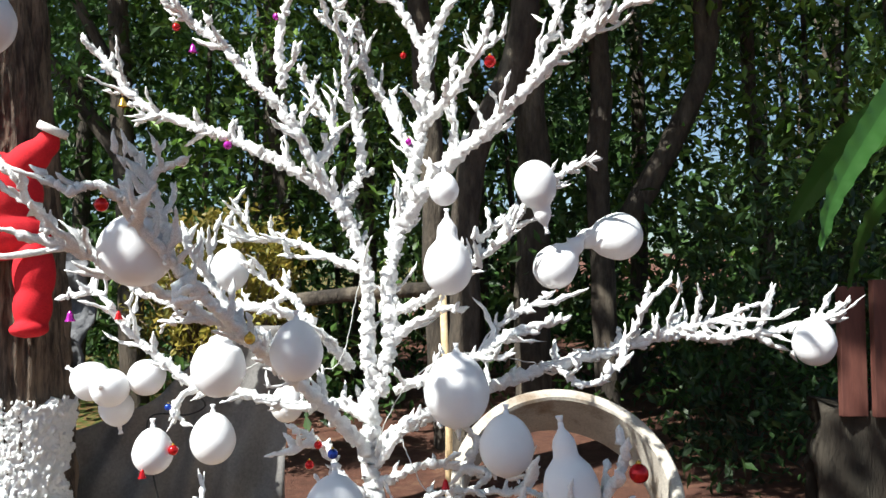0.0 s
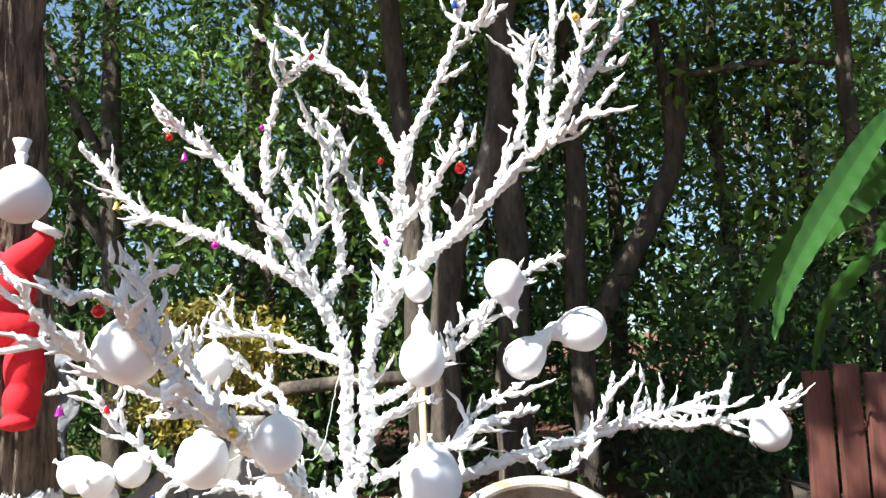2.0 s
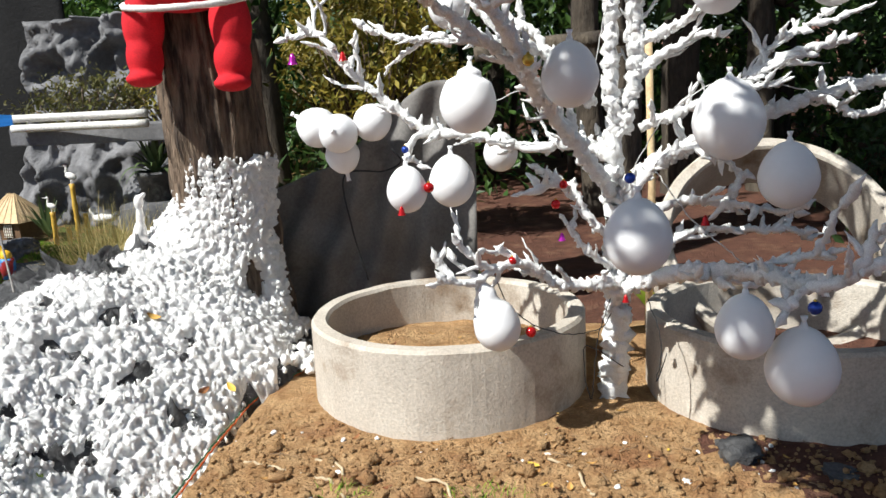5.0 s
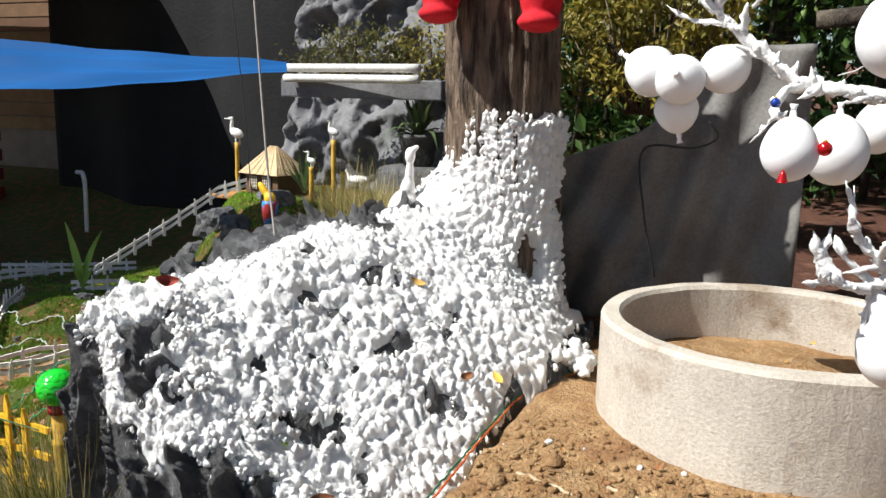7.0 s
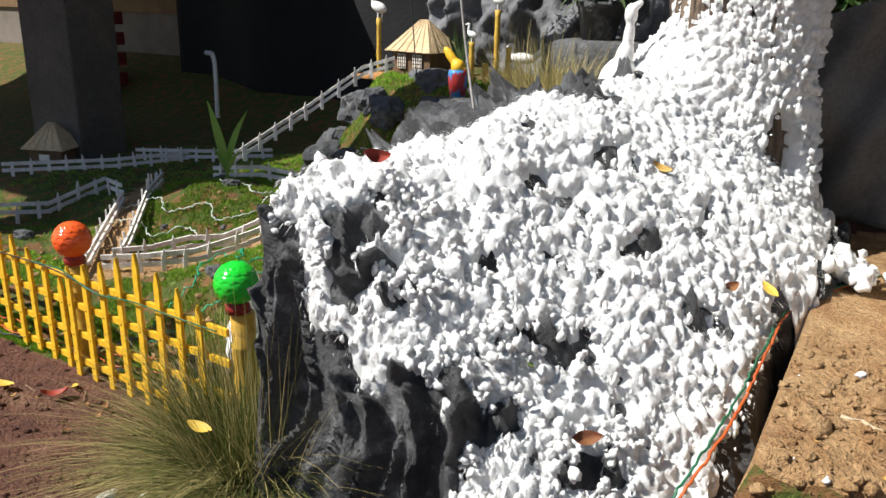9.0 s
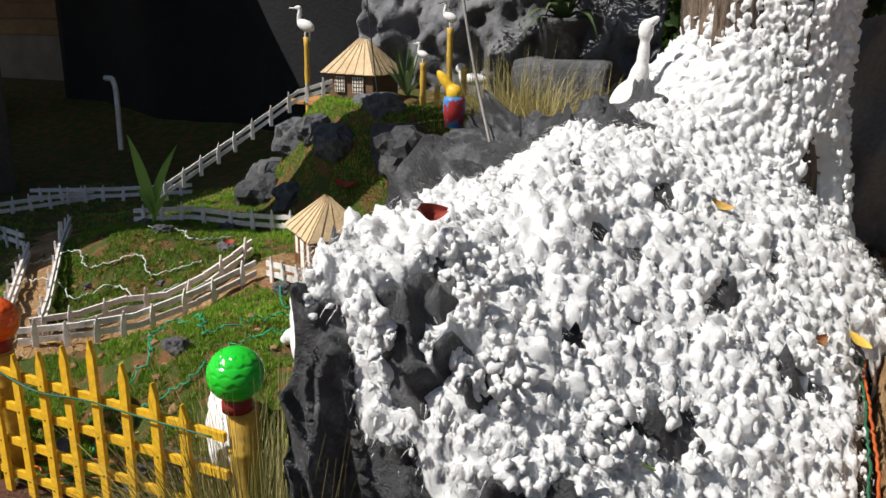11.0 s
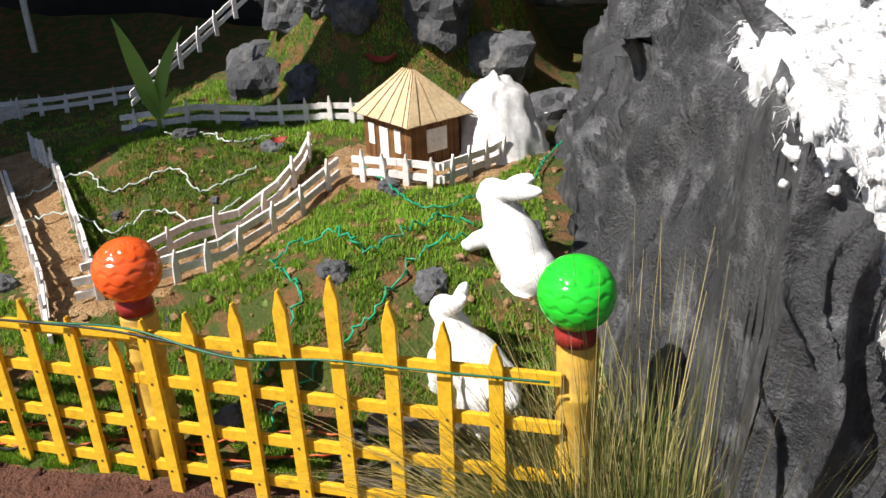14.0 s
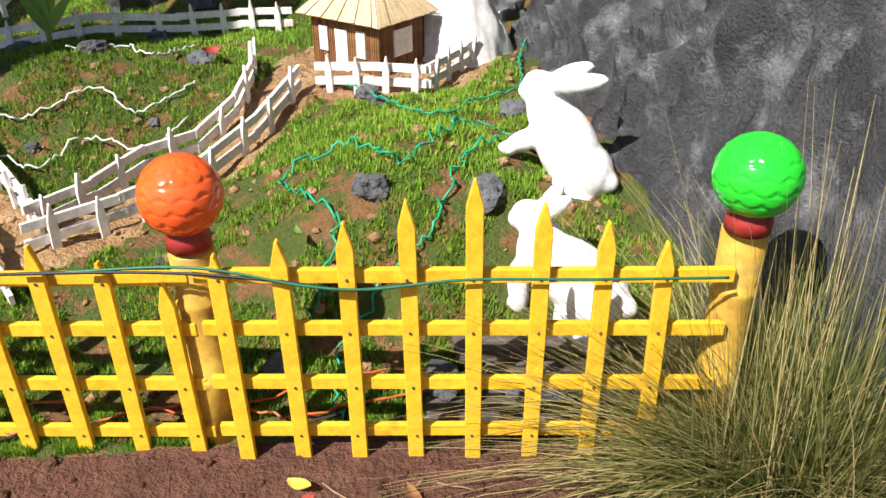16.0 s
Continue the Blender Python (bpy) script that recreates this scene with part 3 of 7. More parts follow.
def mantle_r(a, z):
    """How far the cotton on the trunk stands off its axis."""
    lean = max(0.0, -math.cos(a)) ** 1.2
    return 0.245 + 0.05 * sstep(0.6, 0.1, z) + 0.36 * lean * sstep(0.93, 0.40, z) + 0.10 * max(0, -math.sin(a)) * sstep(0.8, 0.2, z)


def wrap_edge(u):
    """How far round the trunk the cotton reaches at height u."""
    return nz(u, 0, 6, 7) + 0.6 * nz(u, 0, 2, 19) + 1.0 * sstep(0.5, 1.0, u)


def build_mound():
    root = empty("cotton_covered_mound", (-2.6, 3.4, -0.45))
    tagged(root, "black tarp mound blanketed in tufts of white cotton", "mound")
    inv = Matrix.Translation(-root.location)
    nx = len(MX)
    Z = [[max(mound_z(x, y), -0.6) for x in MX] for y in MY]
    v = [(x + fold(x, y, Z[j][i]) * -0.9 * sstep(-2.75, -2.98, x) * sstep(2.85, 3.15, y), y - fold(x, y, Z[j][i]) * 0.9 * sstep(2.8, 2.65, y), Z[j][i] + fold(x, y, Z[j][i])) for j, y in enumerate(MY) for i, x in enumerate(MX)]
    f = [(j * nx + i, j * nx + i + 1, (j + 1) * nx + i + 1, (j + 1) * nx + i) for j in range(len(MY) - 1) for i in range(nx - 1)]
    t = raw("tarp", v, f, TARP, root, label="creased black plastic tarp")
    t.matrix_parent_inverse = inv
    for k, (ya, yb, lean_, rad) in enumerate(((3.42, 3.30, 0.02, 0.016), (3.22, 3.20, -0.03, 0.012), (3.10, 3.02, 0.03, 0.018), (2.96, 2.92, 0.0, 0.010), (3.62, 3.55, 0.0, 0.02))):
        P = []
        for i in range(60):
            u = i / 59
            y = ya + (yb - ya) * u + 0.02 * nz(u, k, 0, 4) + lean_ * math.sin(3 * u)
            x = -3.36 + 0.5 * u
            P.append((x, y, mound_z(x, y)))
        P = [p for p in P if -0.44 < p[2] < 0.47]
        keep = [Vector(p) for p in P[:1]]
        for p in P:
            if (Vector(p) - keep[-1]).length > 0.012:
                keep.append(Vector(p))
        keep = spline(keep, 0.012)
        tb = Tubes()
        tb.add(keep, lambda u, rad=rad, k=k: rad * (0.45 + 0.8 * abs(nz(u, k, 1, 5)) + 0.3 * math.sin(math.pi * u)), 9, 0.35, k * 3.0)
        o = tb.done("tarp_fold", TARP, root, "stiff pleat of the plastic tarp")
        o.matrix_parent_inverse = inv
    rng = random.Random(3)
    # fleece sheet under the tufts
    cv, cf = [], []
    for j, y in enumerate(MY):
        for i, x in enumerate(MX):
            z = Z[j][i]
            c = cotton_cover(x, y, z)
            n = Vector((Z[j][max(i - 1, 0)] - Z[j][min(i + 1, nx - 1)], 0, 2 * 0.012)).normalized() + Vector((0, (Z[max(j - 1, 0)][i] - Z[min(j + 1, len(MY) - 1)][i]) / 0.026, 0))
            n.normalize()
            h = max(-0.05, min(0.016, c * 0.8 - 0.005)) + (puffs(x, y, z) * sstep(0, 0.035, c) if c > 0 else 0)
            cv.append(Vector((x, y, z)) + n * h)
    for j in range(len(MY) - 1):
        for i in range(nx - 1):
            q = (j * nx + i, j * nx + i + 1, (j + 1) * nx + i + 1, (j + 1) * nx + i)
            if cotton_cover(MX[i], MY[j], Z[j][i]) > -0.03:
                cf.append(q)
    fl = raw("cotton_fleece", cv, cf, COTTON, root, label="thin white cotton fleece")
    fl.matrix_parent_inverse = inv
    tufts = Blobs(5)
    n = 0
    while n < 4500:
        x, y = rng.uniform(-3.05, -1.78), rng.uniform(2.45, 4.3)
        z = mound_z(x, y)
        n += 1
        c = cotton_cover(x, y, z)
        if c < 0.0:
            continue
        nn = Vector((mound_z(x - .01, y) - mound_z(x + .01, y), mound_z(x, y - .01) - mound_z(x, y + .01), 0.02)).normalized()
        r = 0.0025 + 0.007 * rng.random() ** 2
        tufts.add(Vector((x, y, z)) + nn * (0.012 + puffs(x, y, z) * rng.uniform(0.6, 1.1)), r, rng.uniform(1.1, 2.4) if nn.z < 0.75 else rng.uniform(0.7, 1.2))
    # hanging fringe on the steep front
    n = 0
    while n < 900:
        x, y = rng.uniform(-3.0, -1.85), rng.uniform(2.55, 2.72)
        z = mound_z(x, y)
        n += 1
        if cotton_cover(x, y, z) < 0.01:
            continue
        tufts.add((x, y - rng.uniform(0.01, 0.035), z), 0.003 + 0.007 * rng.random() ** 1.6, rng.uniform(1.0, 2.2))
    # heavy wads along the torn lower edge
    n = 0
    while n < 75:
        x, y = rng.uniform(-3.02, -1.95), rng.uniform(2.56, 2.95)
        z = mound_z(x, y)
        if not 0.0 < cotton_cover(x, y, z) < 0.022:
            continue
        n += 1
        s = rng.uniform(0.012, 0.03)
        for _ in range(34):
            tufts.add((x + rng.gauss(0, s), y - 0.02 + rng.gauss(0, 0.012), z + rng.gauss(0, s * 1.3) - 0.2 * s), rng.uniform(0.005, 0.012), rng.uniform(0.8, 1.3))
    tf = tufts.done("cotton_fluff", COTTON, root, "fluffy white cotton tufts")
    tf["kind"] = "stuff"
    tf.matrix_parent_inverse = inv
    # loose fibres standing off the fleece
    sv, sf = [], []
    for _ in range(24000):
        x, y = rng.uniform(-3.03, -1.8), rng.uniform(2.56, 4.2) if rng.random() < 0.7 else rng.uniform(2.56, 2.8)
        z = mound_z(x, y)
        if cotton_cover(x, y, z) < 0:
            continue
        nn = Vector((mound_z(x - .01, y) - mound_z(x + .01, y), mound_z(x, y - .01) - mound_z(x, y + .01), 0.02)).normalized()
        q = Vector((x, y, z)) + nn * (0.02 + puffs(x, y, z))
        fall = Vector((0, 0, -1)) + nn * nn.z
        d = (fall.normalized() * 0.9 + nn * 0.5 + Vector((rng.gauss(0, .5), rng.gauss(0, .5), rng.gauss(0, .3)))).normalized()
        ln, w = rng.uniform(0.006, 0.020), rng.uniform(0.0005, 0.0014)
        sd = d.cross(Vector((0.3, 0.8, 0.4))).normalized() * w
        i0 = len(sv)
        for k in range(4):
            u = k / 3
            c_ = q + d * ln * u + Vector((0, 0, -0.35 * ln * u * u))
            sv += [c_ - sd * (1 - .8 * u), c_ + sd * (1 - .8 * u)]
        for k in range(3):
            sf.append((i0 + 2 * k, i0 + 2 * k + 1, i0 + 2 * k + 3, i0 + 2 * k + 2))
    st = raw("cotton_fibre", sv, sf, COTTON, root)
    st["kind"] = "stuff"
    st.matrix_parent_inverse = inv
    # cotton round the foot of the trunk
    wv, wf = [], []
    A, H = 170, 130
    for k in range(H):
        for i in range(A):
            a = math.pi * (0.85 + (1.08 + 0.10 * wrap_edge(k / (H - 1))) * i / (A - 1))
            top = 1.02 + 0.05 * nz(math.cos(a) * 2, math.sin(a) * 2, 4, 2)
            z = -0.05 + (top + 0.05) * k / (H - 1)
            r = mantle_r(a, z) + puffs(0.36 * math.cos(a), 0.36 * math.sin(a), z * 1.2) * 0.8 - (0.06 if i == A - 1 else 0)
            hole = math.exp(-(((a - 1.72 * math.pi) / 0.24) ** 2 + ((z - 0.38) / 0.12) ** 2))
            r -= 0.14 * hole + (0.05 if k == H - 1 else 0)
            wv.append((-2.185 + r * math.cos(a), 4.42 + r * math.sin(a), z))
    for k in range(H - 1):
        for i in range(A - 1):
            wf.append((k * A + i, k * A + i + 1, (k + 1) * A + i + 1, (k + 1) * A + i))
    wr = raw("trunk_wrap", wv, wf, COTTON, root, label="cotton wrapped round the trunk")
    wr.matrix_parent_inverse = inv
    t2 = Blobs(6)
    for _ in range(1500):
        z = rng.uniform(-0.02, 1.04)
        a = math.pi * rng.uniform(0.85, 1.93 + 0.10 * wrap_edge(z / 1.04))
        if ((a - 1.72 * math.pi) / 0.22) ** 2 + ((z - 0.38) / 0.12) ** 2 < 1:
            continue
        r = mantle_r(a, z) + 0.8 * puffs(0.36 * math.cos(a), 0.36 * math.sin(a), z * 1.2)
        t2.add((-2.185 + r * math.cos(a), 4.42 + r * math.sin(a), z), 0.003 + 0.009 * rng.random() ** 1.8, rng.uniform(0.8, 2.0))
    w2 = t2.done("wrap_fluff", COTTON, root)
    w2["kind"] = "stuff"
    w2.matrix_parent_inverse = inv
    return root


mound = build_mound()

# ---- folded tarp on the ledge behind the cotton ----
v, f = [], []
NU, NV = 70, 40
for j in range(NV):
    for i in range(NU):
        u, w = i / (NU - 1), j / (NV - 1)
        x, y = -3.20 + 0.44 * u, 3.52 + 0.42 * w
        rim = min(1.0, 6 * u, 6 * (1 - u), 7 * w, 5 * (1 - w))
        z = 0.36 + 0.125 * rim ** 0.5 + 0.03 * u + rim * (0.022 * abs(math.sin(16 * w + 3 * u + 2 * nz(u, w, 1, 3))) + 0.02 * fbm(x, y, 2, 9, 3))
        v.append((x + 0.015 * nz(u, w, 7, 5), y, z))
for j in range(NV - 1):
    for i in range(NU - 1):
        f.append((j * NU + i, j * NU + i + 1, (j + 1) * NU + i + 1, (j + 1) * NU + i))
o = raw("folded_tarp", v, f, TARP)
tagged(o, "folded black tarp lying on the ledge behind the cotton", "tarp")

# ---- big trunk ----
def big_trunk():
    tb = Tubes()
    pts = [Vector((0, 0, -0.2 + 0.05 * i)) for i in range(150)]
    n = len(pts)
    tb.add(pts, lambda u: 1.0, 120, 0.0)
    vs = []
    for p in tb.v:
        a = math.atan2(p.y, p.x)
        r = 0.245 + 0.15 * math.exp(-(p.z + 0.2) / 0.22) - 0.012 * p.z * 0.5
        r *= 1 + 0.06 * nz(math.cos(a) * 2, math.sin(a) * 2, p.z * .5, 1)
        ridge = noise.noise(Vector((math.cos(a) * 9, math.sin(a) * 9, p.z * 1.5))) + 0.6 * noise.noise(Vector((math.cos(a) * 19, math.sin(a) * 19, p.z * 4)))
        r += 0.055 * (abs(ridge) - 0.25) + 0.010 * nz(math.cos(a) * 30, math.sin(a) * 30, p.z * 9, 1)
        vs.append((-2.17 - 0.06 * p.z + r * math.cos(a), 4.42 + r * math.sin(a), p.z))
    ob = raw("tree_trunk", vs, tb.f, BARK)
    return tagged(ob, "thick rough-barked tree trunk, lower end wrapped in cotton", "tree")


big_trunk()

# ---- lamps on posts and yellow fence (first form) ----
def globe_lamp(c, material, label):
    root = empty("globe_lamp", (c[0], c[1], c[2] - 0.5))
    tagged(root, label, "lamp", "globe lamps on the fence posts")
    bm = bmesh.new()
    R = 0.0665
    rows, seg = 76, 108
    grid = []
    for i in range(rows + 1):
        th = math.pi * (0.0 + 0.93 * i / rows)
        grid.append([])
        for k in range(seg):
            ph = 2 * math.pi * k / seg
            v = th * 3.0
            u = ph * 12 / (2 * math.pi) + (int(v) % 2) * 0.5
            fu, fv = u - math.floor(u) - 0.5, v - math.floor(v)
            sc = (1.0 if fv < 1 - (abs(fu) * 2) ** 2 * 0.5 else -0.6) * (0.25 + 0.75 * fv) * math.sin(th)
            r = R * (0.975 + 0.028 * sc)
            grid[-1].append(bm.verts.new((r * math.sin(th) * math.cos(ph), r * math.sin(th) * math.sin(ph), 0.5 + r * math.cos(th))))
    for a, b in zip(grid, grid[1:]):
        for k in range(seg):
            bm.faces.new((a[k], b[k], b[(k + 1) % seg], a[(k + 1) % seg]))
    part("globe", bm, material, root, smooth=True)
    bm = bmesh.new()
    lathe(bm, [(0.036, 0.41), (0.036, 0.432), (0.03, 0.44), (0.03, 0.446)], 20)
    part("socket", bm, REDBROWN, root, "dark red lamp socket", True)
    return root


REDBROWN = mat("dark red plastic", (0.30, 0.03, 0.02), (0.24, 0.02, 0.02), 6, 0.45, 0.1)
globe_lamp((-3.26, 2.802, 0.075), GREENP, "glossy green globe lamp with scaly relief")
globe_lamp((-4.131, 2.901, 0.035), ORANGEP, "glossy orange globe lamp with scaly relief")


# ---- bamboo posts and yellow picket fence ----
BAMBOO = mat("painted bamboo", (0.62, 0.40, 0.06), (0.52, 0.30, 0.05), 8, 0.55, 0.3, 50, 0.003, third=(0.36, 0.22, 0.07), third_scale=6)
WIREG = mat("green wire", (0.015, 0.36, 0.18), (0.015, 0.26, 0.13), 9, 0.4, 0.0)
FENCEWIRE = mat("dark green wire", (0.02, 0.14, 0.07), (0.02, 0.11, 0.055), 9, 0.4, 0.0)
WIREB = mat("black wire", (0.02, 0.02, 0.022), (0.03, 0.03, 0.03), 9, 0.5, 0.0)
WIREO = mat("orange wire", (0.55, 0.13, 0.03), (0.45, 0.08, 0.02), 9, 0.45, 0.0)
WIREW = mat("white wire", (0.62, 0.66, 0.58), (0.5, 0.55, 0.48), 9, 0.5, 0.0)


def bamboo_post(x, y, top):
    base = ground_z(x, y) - 0.03
    ob = empty("bamboo_post", (x, y, base))
    h = top - base
    bm = bmesh.new()
    prof = [(0.038, 0.0)]
    for k in range(1, 3):
        z = h * k / 2.6
        prof += [(0.037, z - 0.012), (0.040, z - 0.004), (0.040, z + 0.004), (0.036, z + 0.012)]
    prof += [(0.037, h - 0.004), (0.035, h)]
    lathe(bm, prof, 22)
    part("culm", bm, BAMBOO, ob, smooth=True)
    bm = bmesh.new()
    lathe(bm, [(0.030, h + 0.001), (0.030, h + 0.005)], 18)
    part("cut_end", bm, PALEWOOD, ob, "pale cut end")
    tagged(ob, "stout yellow-painted bamboo post carrying a globe lamp", "post", "lamp posts of the fence")


PALEWOOD = mat("pale cut wood", (0.62, 0.47, 0.28), (0.50, 0.36, 0.2), 12, 0.8, 0.3, 70, 0.003)
bamboo_post(-3.255, 2.815, -0.020)
bamboo_post(-4.131, 2.905, -0.062)


def picket_mesh(h, w=0.027, t=0.012):
    bm = bmesh.new()
    pts = [(-w / 2, 0), (w / 2, 0), (w / 2, h - 0.045), (0.002, h), (-0.002, h), (-w / 2, h - 0.045)]
    a = [bm.verts.new((x, -t / 2, z)) for x, z in pts]
    b = [bm.verts.new((x, t / 2, z)) for x, z in pts]
    bm.faces.new(a)
    bm.faces.new(list(reversed(b)))
    for i in range(6):
        bm.faces.new((a[i], b[i], b[(i + 1) % 6], a[(i + 1) % 6]))
    bmesh.ops.recalc_face_normals(bm, faces=bm.faces)
    bmesh.ops.bevel(bm, geom=list(bm.edges), offset=0.0012, segments=1, affect='EDGES')
    return bm


NAIL = mat("nail head", (0.16, 0.12, 0.08), (0.1, 0.08, 0.06), 9, 0.5, 0.0, metal=0.6)


def yellow_fence(p0, p1, tops, rails, label, base=-0.455):
    """Picket fence from p0 to p1 with one picket for each top height."""
    root = empty("yellow_picket_fence", (p0[0], p0[1], base))
    tagged(root, label, "fence", "yellow picket fence panels")
    rng = random.Random(len(tops))
    d = Vector((p1[0] - p0[0], p1[1] - p0[1], 0))
    L = d.length
    ang = math.atan2(d.y, d.x)
    ax = Matrix.Rotation(ang, 4, 'Z')
    for i, tp in enumerate(tops):
        s = L * i / (len(tops) - 1)
        o = part("picket", picket_mesh(tp - base), YELLOW, root)
        o.matrix_local = ax @ pose(s, -0.014, 0, 0, rng.uniform(-1.2, 1.2), 0)
        for r in rails:
            bm = bmesh.new()
            bmesh.ops.create_uvsphere(bm, u_segments=6, v_segments=4, radius=0.0028)
            n = part("nail", bm, NAIL, o)
            n.location = (rng.uniform(-.003, .003), -0.0065, r - base + 0.002)
    for k, r in enumerate(rails):
        bm = bmesh.new()
        box(bm, (L / 2 + (0.03 if L < 0.8 else 0.0), 0.0, r - base), (L + (0.15 if L < 0.8 else 0.06), 0.012, 0.024), bevel=0.0015)
        o = part("rail", bm, YELLOW, root)
        o.matrix_local = ax @ pose(0, 0, 0, 0, rng.uniform(-0.25, 0.25), 0)
    return root


RAILS = (-0.08, -0.18, -0.29, -0.395)
yellow_fence((-4.075, 2.845), (-3.385, 2.785), (-0.035, -0.01, 0.02, 0.055, 0.09, 0.05, 0.02, -0.015), RAILS, "yellow-painted picket fence panel peaking in the middle")
yellow_fence((-5.17, 2.965), (-4.165, 2.875), (-0.09, -0.06, -0.02, 0.03, 0.09, 0.06, 0.03, 0.0, -0.03, -0.06, -0.10), tuple(r - 0.02 for r in RAILS), "long yellow-painted picket fence panel on red soil", base=-0.47)
yellow_fence((-6.2, 3.08), (-5.25, 2.99), (-0.09, -0.06, -0.02, 0.03, 0.07, 0.03, -0.02, -0.06, -0.09), tuple(r - 0.02 for r in RAILS), "weathered yellow picket fence panel on red soil", base=-0.47)


def wire(name, pts, r, material, label, category="wire", step=0.02, wob=0.0, seed=1):
    rng = random.Random(seed)
    P = spline(pts, step)
    if wob:
        P = [p + Vector((rng.uniform(-wob, wob), rng.uniform(-wob, wob), rng.uniform(-wob, wob))) for p in P]
    t = Tubes()
    t.add(P, lambda u: r, 5)
    return tagged(t.done(name, material), label, category)


wire("fence_wire", [(-5.1, 2.94, -0.09), (-4.7, 2.90, -0.085), (-4.35, 2.86, -0.07), (-4.12, 2.83, -0.055), (-3.95, 2.80, -0.078), (-3.85, 2.79, -0.085), (-3.7, 2.78, -0.07), (-3.5, 2.76, -0.068), (-3.3, 2.75, -0.07)], 0.0026, FENCEWIRE, "green electric wire strung along the fence rail")
wire("fence_wire", [(-4.6, 2.89, -0.082), (-4.2, 2.84, -0.065), (-4.0, 2.81, -0.072), (-3.88, 2.80, -0.09), (-3.78, 2.79, -0.078)], 0.0028, WIREB, "black electric wire strung along the fence rail")
GW = [(-3.98, 3.05), (-3.92, 3.25), (-4.05, 3.42), (-3.9, 3.5), (-3.78, 3.36), (-3.68, 3.5), (-3.6, 3.62), (-3.45, 3.55), (-3.62, 3.42), (-3.72, 3.2), (-3.86, 3.08), (-3.93, 2.95), (-3.9, 2.86)]
wire("light_string", [(x, y, ground_z(x, y) + 0.02) for x, y in GW], 0.003, WIREG, "thin green light string lying on the moss", "light string", 0.014, 0.013)
GW2 = [(-3.98, 4.12), (-3.7, 3.72), (-3.55, 3.85), (-3.42, 3.95), (-3.38, 4.2), (-3.32, 4.45)]
wire("light_string", [(x, y, ground_z(x, y) + 0.02) for x, y in GW2], 0.003, WIREG, "green light string winding behind the little fence", "light string", 0.012, 0.006, 2)
for s, GW3 in enumerate(([(-5.2, 3.95), (-4.95, 4.0), (-4.8, 3.92), (-4.62, 4.02), (-4.5, 3.95), (-4.35, 4.1)], [(-5.1, 3.75), (-4.9, 3.82), (-4.7, 3.72), (-4.62, 3.86), (-4.45, 3.82), (-4.36, 3.95)], [(-4.75, 4.25), (-4.6, 4.3), (-4.5, 4.22), (-4.4, 4.4)])):
    wire("light_string", [(x, y, ground_z(x, y) + 0.025) for x, y in GW3], 0.003, WIREW, "pale light string looping over the moss", "light string", 0.012, 0.008, s + 5)
for s, (c, yy) in enumerate(((WIREO, 2.92), (WIREB, 2.9), (WIREO, 2.95))):
    wire("cable", [(-5.0 + k * 0.2, yy + 0.03 * math.sin(k * 2.1 + s), ground_z(-5.0 + k * 0.2, yy) + 0.015) for k in range(9)], 0.003, c, "thin cable lying behind the picket fence", "cable", 0.02, 0.006, s + 9)
wire("twisted_cable", [(-1.62, 4.1, 0.03), (-1.84, 3.75, -0.01), (-1.87, 3.4, -0.03), (-1.88, 3.1, -0.06), (-1.93, 2.85, -0.15), (-2.05, 2.62, -0.36), (-2.3, 2.42, -0.43), (-2.55, 2.38, -0.43)], 0.004, WIREO, "orange twisted cable along the edge of the bank", "cable", 0.015, 0.003, 21)
wire("twisted_cable", [(-1.63, 4.08, 0.035), (-1.85, 3.73, -0.005), (-1.88, 3.38, -0.03), (-1.9, 3.08, -0.07), (-1.95, 2.83, -0.16), (-2.08, 2.6, -0.37), (-2.35, 2.43, -0.43)], 0.0035, FENCEWIRE, "green cable along the edge of the bank", "cable", 0.015, 0.004, 22)


# ---- little white fences ----
MINIP = bpy.data.meshes.new("picket")
_b = picket_mesh(0.118, 0.021, 0.009)
_b.to_mesh(MINIP)
_b.free()
MINIP.materials.append(WHITEWOOD)


